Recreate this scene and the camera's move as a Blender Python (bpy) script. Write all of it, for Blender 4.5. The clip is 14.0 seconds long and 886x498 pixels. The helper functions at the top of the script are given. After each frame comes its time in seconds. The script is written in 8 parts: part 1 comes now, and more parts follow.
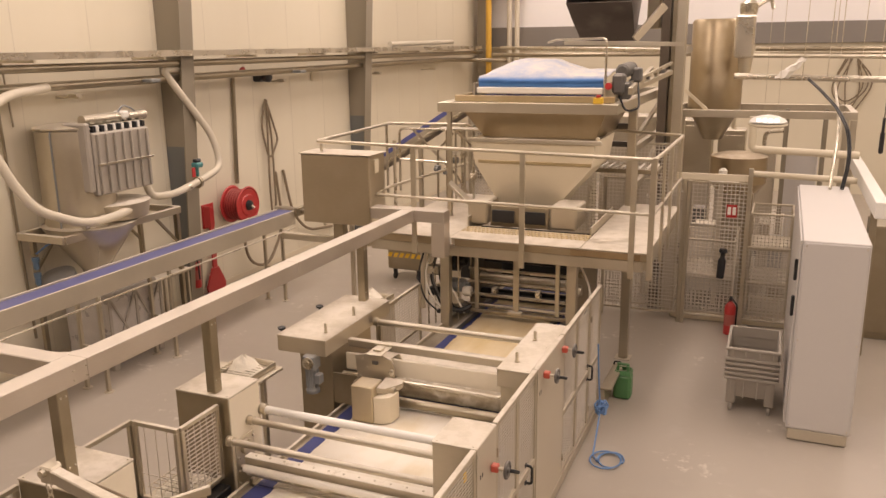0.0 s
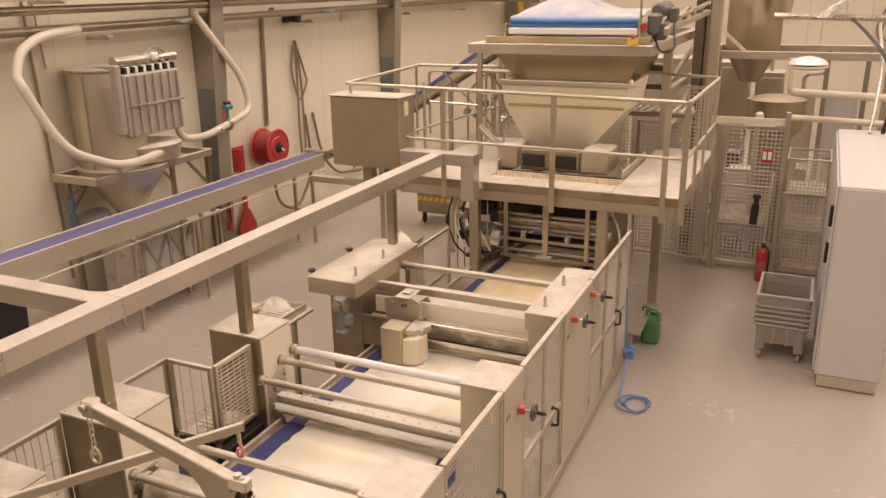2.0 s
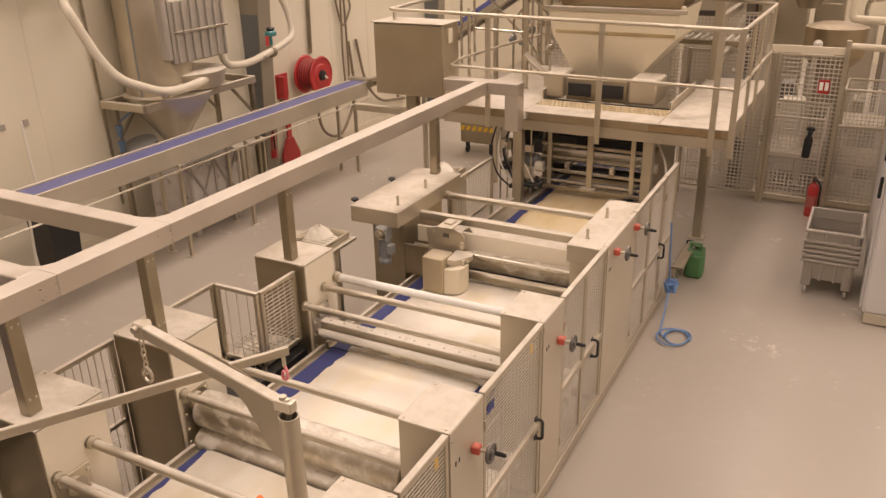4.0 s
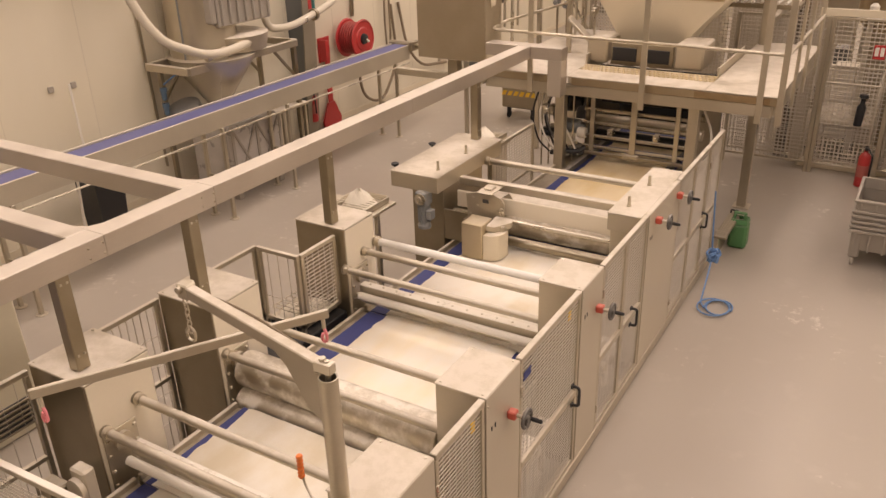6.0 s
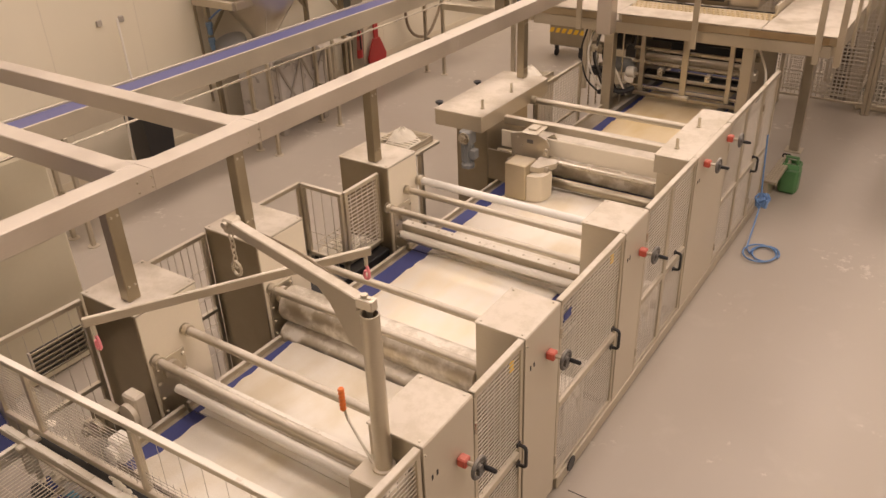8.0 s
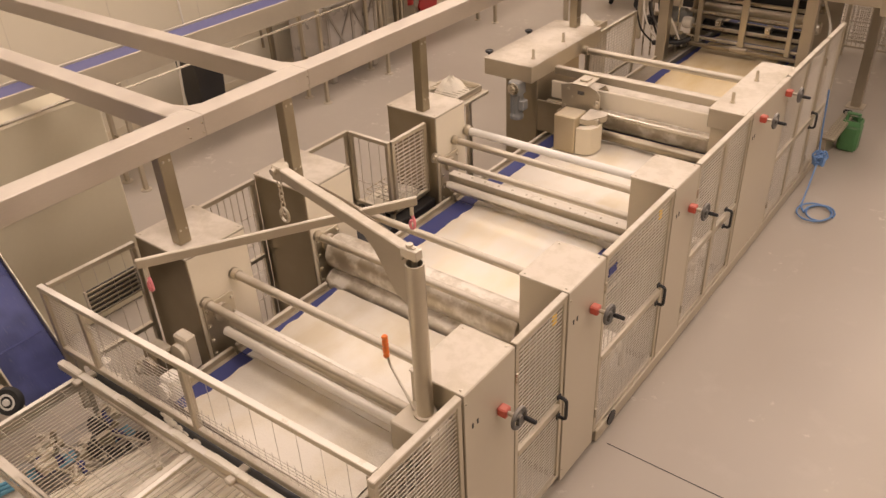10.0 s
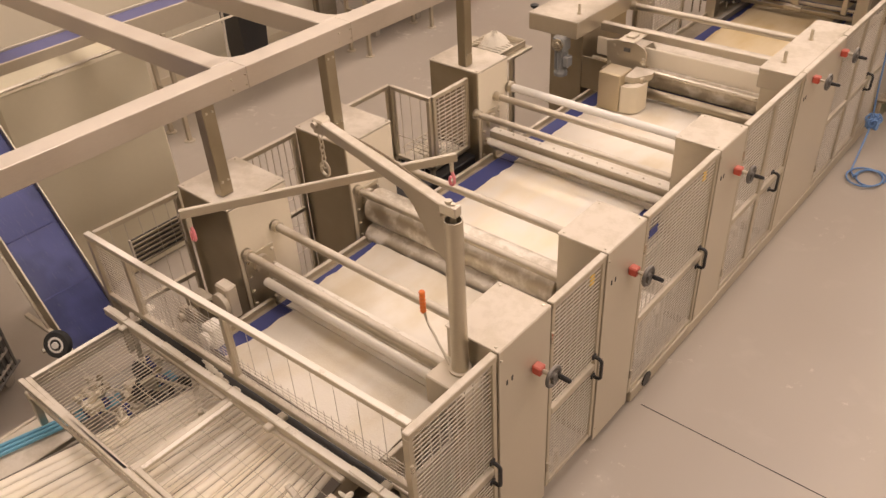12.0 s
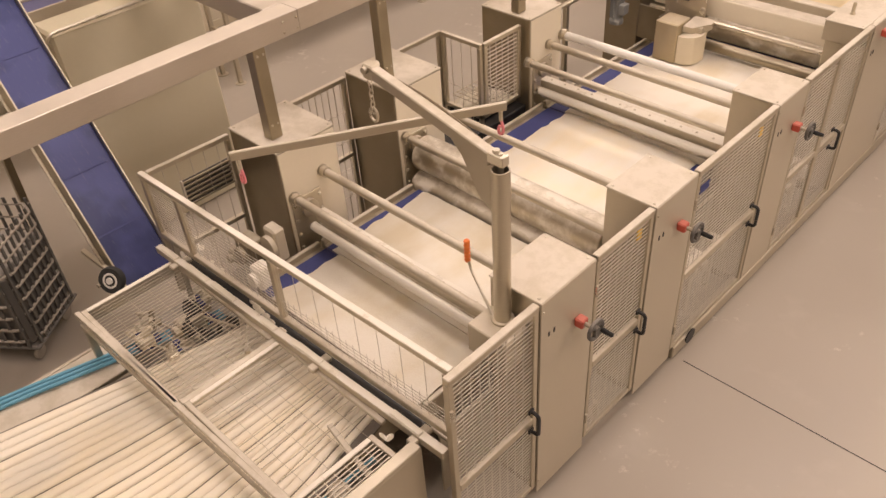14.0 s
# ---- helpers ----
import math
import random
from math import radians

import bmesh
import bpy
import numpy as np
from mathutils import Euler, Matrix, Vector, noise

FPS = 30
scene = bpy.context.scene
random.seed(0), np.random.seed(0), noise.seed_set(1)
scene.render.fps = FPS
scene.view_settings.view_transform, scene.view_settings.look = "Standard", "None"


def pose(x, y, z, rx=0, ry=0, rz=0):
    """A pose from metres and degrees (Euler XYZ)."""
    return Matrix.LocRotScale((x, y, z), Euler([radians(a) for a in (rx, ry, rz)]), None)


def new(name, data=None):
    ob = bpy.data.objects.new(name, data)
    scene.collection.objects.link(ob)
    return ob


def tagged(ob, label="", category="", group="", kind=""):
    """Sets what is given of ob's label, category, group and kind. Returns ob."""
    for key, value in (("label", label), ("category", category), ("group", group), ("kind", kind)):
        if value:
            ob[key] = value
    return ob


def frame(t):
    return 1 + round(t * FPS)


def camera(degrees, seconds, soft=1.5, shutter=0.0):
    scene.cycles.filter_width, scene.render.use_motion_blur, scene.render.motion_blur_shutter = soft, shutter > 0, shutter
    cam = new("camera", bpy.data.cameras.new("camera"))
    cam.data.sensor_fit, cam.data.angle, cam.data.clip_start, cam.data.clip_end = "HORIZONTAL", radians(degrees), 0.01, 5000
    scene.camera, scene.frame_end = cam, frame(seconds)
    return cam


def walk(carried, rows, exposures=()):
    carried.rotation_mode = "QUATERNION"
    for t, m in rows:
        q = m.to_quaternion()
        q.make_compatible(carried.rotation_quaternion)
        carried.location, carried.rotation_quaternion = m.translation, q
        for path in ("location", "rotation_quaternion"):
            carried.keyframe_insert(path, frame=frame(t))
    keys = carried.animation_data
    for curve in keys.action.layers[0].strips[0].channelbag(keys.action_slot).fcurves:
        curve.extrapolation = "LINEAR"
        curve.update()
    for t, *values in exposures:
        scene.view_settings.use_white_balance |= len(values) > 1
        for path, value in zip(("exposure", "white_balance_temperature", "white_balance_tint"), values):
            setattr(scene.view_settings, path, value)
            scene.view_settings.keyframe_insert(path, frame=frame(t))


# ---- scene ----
# The camera stands on a mezzanine, 4 m above the floor, and pans down and to the left
cam = camera(57.57, 14.0, soft=1.5)
PATH = [
    (0, 22.51, -14.15, 0.71),
    (0.5, 23.15, -15.60, 0.75),
    (1, 23.64, -17.09, 0.81),
    (1.5, 24.09, -17.54, 0.83),
    (2, 24.61, -18.11, 0.88),
    (2.5, 25.07, -18.85, 0.91),
    (3, 25.80, -20.22, 0.98),
    (3.5, 26.75, -21.58, 1.07),
    (4, 27.69, -23.00, 1.17),
    (6.5, 31.28, -26.43, 1.61),
    (7, 32.05, -27.89, 1.71),
    (7.5, 32.89, -28.67, 1.82),
    (8, 33.76, -29.55, 1.92),
    (8.5, 34.72, -30.56, 2.06),
    (11, 38.69, -34.17, 2.53),
    (11.5, 39.42, -34.88, 2.63),
    (12, 40.30, -35.83, 2.77),
    (12.5, 41.17, -36.95, 2.90),
    (13, 42.25, -37.77, 3.05),
    (13.5, 43.16, -38.37, 3.19),
    (14, 43.96, -39.26, 3.31),
]
walk(cam, [(t, pose(0, 0, 4, 90 + pitch, roll, yaw)) for t, yaw, pitch, roll in PATH])

# ---- world and lights ----
world = bpy.data.worlds.new("hall_air")
scene.world = world
world.use_nodes = True
world.node_tree.nodes["Background"].inputs[0].default_value = (1.0, 0.86, 0.68, 1)
world.node_tree.nodes["Background"].inputs[1].default_value = 0.05
scene.view_settings.exposure = 0.0
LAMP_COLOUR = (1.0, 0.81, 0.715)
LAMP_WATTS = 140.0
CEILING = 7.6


# ---- materials ----
def nodes_of(name):
    m = bpy.data.materials.new(name)
    m.use_nodes = True
    nt = m.node_tree
    return m, nt, nt.nodes["Principled BSDF"]


def ramp(nt, fac, stops):
    r = nt.nodes.new("ShaderNodeValToRGB")
    els = r.color_ramp.elements
    while len(els) < len(stops):
        els.new(0.5)
    for e, (p, c) in zip(els, stops):
        e.position = p
        e.color = (*c, 1) if len(c) == 3 else c
    nt.links.new(fac, r.inputs[0])
    return r.outputs[0]


def grain(nt, scale, detail=4.0, stretch=(1, 1, 1), rough=0.55):
    tc = nt.nodes.new("ShaderNodeNewGeometry")
    mp = nt.nodes.new("ShaderNodeMapping")
    mp.inputs["Scale"].default_value = stretch
    nt.links.new(tc.outputs["Position"], mp.inputs[0])
    n = nt.nodes.new("ShaderNodeTexNoise")
    n.inputs["Scale"].default_value = scale
    n.inputs["Detail"].default_value = detail
    n.inputs["Roughness"].default_value = rough
    nt.links.new(mp.outputs[0], n.inputs["Vector"])
    return n.outputs["Fac"]


def blend(nt, fac, a, b, mode="MIX"):
    x = nt.nodes.new("ShaderNodeMix")
    x.data_type, x.blend_type = "RGBA", mode
    for sock, val in ((x.inputs["Factor"], fac), (x.inputs["A"], a), (x.inputs["B"], b)):
        if isinstance(val, (float, int)):
            sock.default_value = val
        elif isinstance(val, tuple):
            sock.default_value = (*val, 1)
        else:
            nt.links.new(val, sock)
    return x.outputs["Result"]


def calc(nt, op, a, b=0.0, c=None):
    x = nt.nodes.new("ShaderNodeMath")
    x.operation = op
    for i, v in enumerate((a, b) if c is None else (a, b, c)):
        if isinstance(v, (float, int)):
            x.inputs[i].default_value = v
        else:
            nt.links.new(v, x.inputs[i])
    return x.outputs[0]


def relief(nt, bsdf, height, strength=0.2, distance=0.01):
    b = nt.nodes.new("ShaderNodeBump")
    b.inputs["Strength"].default_value = strength
    b.inputs["Distance"].default_value = distance
    nt.links.new(height, b.inputs["Height"])
    nt.links.new(b.outputs[0], bsdf.inputs["Normal"])


def plain(name, colour, rough=0.5, metal=0.0, vary=0.12, scale=6.0, dust=0.0, bump=0.05):
    """A surface with two scales of variation, fine relief, and flour dust lying on its upper faces."""
    m, nt, b = nodes_of(name)
    big = grain(nt, scale)
    fine = grain(nt, scale * 14, 3)
    dark = tuple(c * (1 - vary) for c in colour)
    light = tuple(min(1, c * (1 + vary)) for c in colour)
    col = blend(nt, calc(nt, "MULTIPLY_ADD", fine, 0.4, calc(nt, "MULTIPLY", big, 0.6)), dark, light)
    r = calc(nt, "MULTIPLY_ADD", big, 0.22, rough - 0.11)
    if dust:
        g = nt.nodes.new("ShaderNodeNewGeometry")
        s = nt.nodes.new("ShaderNodeSeparateXYZ")
        nt.links.new(g.outputs["Normal"], s.inputs[0])
        up = calc(nt, "SMOOTH_MAX", calc(nt, "MULTIPLY_ADD", s.outputs[2], 1.6, -0.6), 0.0, 0.1)
        patch = calc(nt, "MULTIPLY_ADD", grain(nt, 5.0, 6), 0.9, calc(nt, "MULTIPLY_ADD", fine, 0.5, -0.05))
        fac = calc(nt, "MINIMUM", calc(nt, "MULTIPLY", calc(nt, "MULTIPLY", up, patch), dust), 1.0)
        veil = calc(nt, "MULTIPLY_ADD", calc(nt, "GREATER_THAN", dust, 0.0), 0.04, fac)
        col = blend(nt, veil, col, (0.70, 0.65, 0.58))
        r = blend(nt, veil, r, (0.8, 0.8, 0.8))
        mt = calc(nt, "MULTIPLY", calc(nt, "SUBTRACT", 1.0, veil), metal)
        nt.links.new(mt, b.inputs["Metallic"])
    else:
        b.inputs["Metallic"].default_value = metal
    nt.links.new(col, b.inputs["Base Color"])
    nt.links.new(r, b.inputs["Roughness"])
    if bump:
        relief(nt, b, fine, bump, 0.004)
    return m


def brushed(name, colour, rough=0.36, dust=0.5, stretch=(1, 1, 14), metal=0.92, flour=(0.66, 0.60, 0.51), smears=0.45, patch_size=2.6):
    """Brushed stainless sheet with stains, smears and flour dust on its upper faces."""
    m, nt, b = nodes_of(name)
    lines = grain(nt, 22, 3, stretch)
    smear = grain(nt, patch_size, 5)
    fine = grain(nt, 70, 3)
    col = blend(nt, calc(nt, "MULTIPLY_ADD", lines, 0.4, calc(nt, "MULTIPLY", smear, 0.6)),
                tuple(c * 0.80 for c in colour), tuple(min(1, c * 1.15) for c in colour))
    g = nt.nodes.new("ShaderNodeNewGeometry")
    s = nt.nodes.new("ShaderNodeSeparateXYZ")
    nt.links.new(g.outputs["Normal"], s.inputs[0])
    up = calc(nt, "MAXIMUM", calc(nt, "MULTIPLY_ADD", s.outputs[2], 1.7, -0.7), 0.0)
    cloud = ramp(nt, grain(nt, 7.0, 8, rough=0.68), [(0.36, (0.25, 0.25, 0.25)), (0.62, (1.3, 1.3, 1.3))])
    speck = ramp(nt, grain(nt, 130, 2), [(0.60, (0, 0, 0)), (0.68, (1, 1, 1))])
    patch = calc(nt, "MULTIPLY_ADD", speck, 0.35, cloud)
    fac = calc(nt, "MINIMUM", calc(nt, "MULTIPLY", calc(nt, "MULTIPLY", up, patch), dust), 1.0)
    film = calc(nt, "MULTIPLY", calc(nt, "MAXIMUM", calc(nt, "SUBTRACT", smear, 0.48), 0.0), smears)
    veil = calc(nt, "MINIMUM", calc(nt, "ADD", fac, film), 1.0)
    col = blend(nt, veil, col, flour)
    nt.links.new(col, b.inputs["Base Color"])
    r = calc(nt, "MULTIPLY_ADD", smear, 0.2, calc(nt, "MULTIPLY_ADD", lines, 0.08, rough - 0.12))
    nt.links.new(calc(nt, "MULTIPLY_ADD", veil, 0.35, r), b.inputs["Roughness"])
    nt.links.new(calc(nt, "MULTIPLY", calc(nt, "SUBTRACT", 1.0, veil), metal), b.inputs["Metallic"])
    relief(nt, b, lines, 0.04, 0.003)
    return m


STEEL = brushed("brushed_stainless", (0.60, 0.545, 0.435))
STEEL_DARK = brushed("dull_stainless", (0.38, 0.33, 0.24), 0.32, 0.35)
STEEL_CLEAN = brushed("polished_stainless", (0.65, 0.60, 0.50), 0.26, 0.3)
STEEL_FLOUR = brushed("floury_stainless", (0.58, 0.525, 0.42), 0.42, 0.95)
BEAM = brushed("satin_stainless_beam", (0.64, 0.585, 0.52), 0.42, 0.55, (14, 1, 14))
FRAME_STEEL = brushed("satin_conveyor_frame", (0.62, 0.565, 0.455), 0.45, 0.5, (14, 1, 14), metal=0.6)
STEEL_CAKED = brushed("flour_caked_stainless", (0.62, 0.565, 0.46), 0.5, 2.2, flour=(0.84, 0.79, 0.70))
DRUM = brushed("flour_smeared_drum", (0.58, 0.525, 0.42), 0.4, 1.0, (1, 14, 14), flour=(0.82, 0.77, 0.68), smears=7.0, patch_size=7.0)
GALV = plain("galvanised_wire", (0.64, 0.59, 0.51), 0.45, 0.25, 0.2, 20, dust=0.5)
PANEL_PAINT = plain("beige_grey_panel_paint", (0.56, 0.50, 0.395), 0.42, 0.25, 0.06, 3, dust=0.4, bump=0.02)
CABINET_PAINT = plain("light_grey_enamel", (0.62, 0.60, 0.585), 0.4, 0.0, 0.03, 2, dust=0.15, bump=0.02)
WHITE_PAINT = plain("white_enamel", (0.82, 0.80, 0.75), 0.45, 0, 0.05, 4)
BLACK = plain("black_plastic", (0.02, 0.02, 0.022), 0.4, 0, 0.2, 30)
RUBBER = plain("black_rubber", (0.03, 0.03, 0.03), 0.7, 0, 0.2, 30)
GREY_PLASTIC = plain("grey_plastic", (0.36, 0.325, 0.275), 0.5, 0, 0.15, 8, dust=0.4)
DARK_GREY = plain("dark_grey_plastic", (0.09, 0.085, 0.08), 0.45, 0, 0.2, 8, dust=0.5)
RED = plain("red_enamel", (0.46, 0.012, 0.014), 0.35, 0, 0.12, 10, dust=0.12)
RED_PLASTIC = plain("signal_red_plastic", (0.58, 0.085, 0.05), 0.4, 0, 0.15, 12, dust=0.25)
ORANGE = plain("orange_plastic", (0.85, 0.22, 0.05), 0.4, 0, 0.1, 20)
PINK = plain("pink_plastic", (0.85, 0.28, 0.32), 0.4, 0, 0.1, 20)
YELLOW = plain("yellow_paint", (0.80, 0.52, 0.05), 0.45, 0, 0.1, 10)
GREEN = plain("green_plastic", (0.06, 0.21, 0.065), 0.4, 0, 0.15, 10, dust=0.2)
BLUE_HOSE = plain("blue_rubber_hose", (0.14, 0.26, 0.50), 0.45, 0, 0.2, 20)
BLUE_TUBE = plain("pale_blue_tube", (0.16, 0.40, 0.56), 0.35, 0, 0.15, 20)
BLUE_BELT = plain("blue_conveyor_belt", (0.075, 0.09, 0.30), 0.4, 0, 0.16, 5, dust=0.10)
NAVY_BELT = plain("navy_conveyor_belt", (0.012, 0.028, 0.19), 0.52, 0, 0.25, 4, dust=0.03)
SKY_BELT = plain("sky_blue_belt", (0.06, 0.22, 0.58), 0.42, 0, 0.1, 3, dust=1.15)
CREAM_HOSE = plain("cream_hose", (0.66, 0.60, 0.48), 0.45, 0, 0.08, 10, dust=0.3)
BROWN_HOSE = plain("brown_hose", (0.22, 0.17, 0.11), 0.5, 0, 0.15, 10)
CREAM_PLASTIC = plain("cream_plastic", (0.72, 0.64, 0.48), 0.4, 0, 0.06, 5, dust=0.5)
WHITE_PLASTIC = plain("white_plastic", (0.80, 0.76, 0.68), 0.4, 0, 0.06, 8)
FLOUR = plain("flour", (0.82, 0.77, 0.66), 0.9, 0, 0.08, 30, bump=0.5)
MOTOR_GREY = plain("motor_grey_paint", (0.24, 0.25, 0.25), 0.4, 0.2, 0.15, 14, dust=0.3)
COLUMN_PAINT = plain("taupe_column_paint", (0.27, 0.235, 0.175), 0.5, 0, 0.05, 2)
COLUMN_GREY = plain("slate_column_paint", (0.145, 0.15, 0.145), 0.5, 0, 0.06, 2)
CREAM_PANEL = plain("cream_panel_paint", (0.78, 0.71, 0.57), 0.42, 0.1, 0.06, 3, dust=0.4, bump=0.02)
RED_DULL = plain("faded_red_enamel", (0.34, 0.02, 0.02), 0.5, 0, 0.2, 10, dust=0.25)
YELLOW_PIPE = plain("yellow_gas_pipe_paint", (0.70, 0.42, 0.06), 0.45, 0, 0.06, 6)
STRIP_BELT = plain("floury_brown_belt", (0.15, 0.13, 0.11), 0.6, 0, 0.3, 8)
TAPE = plain("clear_grey_film", (0.54, 0.51, 0.48), 0.3, 0.3, 0.25, 7)


def wall_material():
    m, nt, b = nodes_of("cream_wall_panel")
    big = grain(nt, 0.5, 5)
    fine = grain(nt, 40, 3)
    streak = grain(nt, 3.0, 4, (1, 1, 0.08))
    col = blend(nt, big, (0.72, 0.66, 0.515), (0.78, 0.72, 0.585))
    col = blend(nt, calc(nt, "MULTIPLY", streak, 0.16), col, (0.58, 0.50, 0.34))
    nt.links.new(col, b.inputs["Base Color"])
    b.inputs["Roughness"].default_value = 0.5
    relief(nt, b, fine, 0.05, 0.003)
    return m


def floor_material():
    m, nt, b = nodes_of("grey_epoxy_floor")
    big = grain(nt, 0.45, 6)
    mid = grain(nt, 3.0, 6)
    fine = grain(nt, 60, 3)
    col = blend(nt, big, (0.392, 0.350, 0.294), (0.440, 0.396, 0.342))
    scuff = ramp(nt, mid, [(0.58, (0, 0, 0)), (0.80, (1, 1, 1))])
    col = blend(nt, calc(nt, "MULTIPLY", scuff, 0.22), col, (0.60, 0.56, 0.50))
    spots = ramp(nt, calc(nt, "MULTIPLY", grain(nt, 9.0, 7, rough=0.7), grain(nt, 0.9, 2)), [(0.36, (0, 0, 0)), (0.42, (1, 1, 1))])
    col = blend(nt, calc(nt, "MULTIPLY", spots, 0.36), col, (0.82, 0.78, 0.70))
    nt.links.new(col, b.inputs["Base Color"])
    nt.links.new(calc(nt, "MULTIPLY_ADD", mid, 0.22, 0.24), b.inputs["Roughness"])
    b.inputs["Specular IOR Level"].default_value = 0.45
    relief(nt, b, calc(nt, "MULTIPLY_ADD", fine, 0.3, big), 0.05, 0.01)
    return m


def dough_material(name="floured_dough", floury=0.9, tone=1.0, low=(0.70, 0.61, 0.44), high=(0.79, 0.72, 0.58)):
    m, nt, b = nodes_of(name)
    big = grain(nt, 2.2, 5)
    streak = grain(nt, 5.0, 5, (1.0, 0.22, 1))
    fine = grain(nt, 90, 4)
    col = blend(nt, streak, tuple(c * tone for c in low), tuple(c * tone for c in high))
    flour = ramp(nt, calc(nt, "MULTIPLY_ADD", big, 0.7, calc(nt, "MULTIPLY", streak, 0.4)), [(0.40, (0, 0, 0)), (0.62, (1, 1, 1))])
    col = blend(nt, calc(nt, "MULTIPLY", flour, floury), col, (0.81, 0.77, 0.69))
    nt.links.new(col, b.inputs["Base Color"])
    b.inputs["Roughness"].default_value = 0.75
    relief(nt, b, calc(nt, "MULTIPLY_ADD", fine, 0.5, streak), 0.3, 0.012)
    return m


WALL, FLOOR_MAT, DOUGH = wall_material(), floor_material(), dough_material(tone=0.95)
DOUGH_WHITE = dough_material("white_floured_dough", 1.0, 1.12)
# yellower, less floured dough, also darkened for the platform's shade
DOUGH_GOLD = dough_material("bare_golden_dough", 0.25, 0.95, (0.62, 0.46, 0.21), (0.80, 0.66, 0.40))
DOUGH_STRIP = dough_material("pale_strip_dough", 0.7, 1.2, (0.72, 0.63, 0.47), (0.80, 0.73, 0.60))
CEIL_MAT = plain("white_ceiling_sheet", (0.75, 0.70, 0.60), 0.6, 0, 0.05, 1)
BAND_GREY = plain("grey_steel_band", (0.24, 0.22, 0.20), 0.5, 0, 0.06, 1)
# dark tone stands in for an unlit area mirrored in the steel
DARK_WALL = plain("reflection_dimming_sheet", (0.34, 0.30, 0.25), 0.6, 0, 0.1, 1)
BACK_WHITE = plain("white_wall_sheet", (0.92, 0.90, 0.90), 0.55, 0, 0.03, 1)


def glow(name, colour, strength):
    m, nt, b = nodes_of(name)
    b.inputs["Base Color"].default_value = (*colour, 1)
    b.inputs["Emission Color"].default_value = (*colour, 1)
    b.inputs["Emission Strength"].default_value = strength
    return m


# ---- mesh tools ----
OFFSET = {}


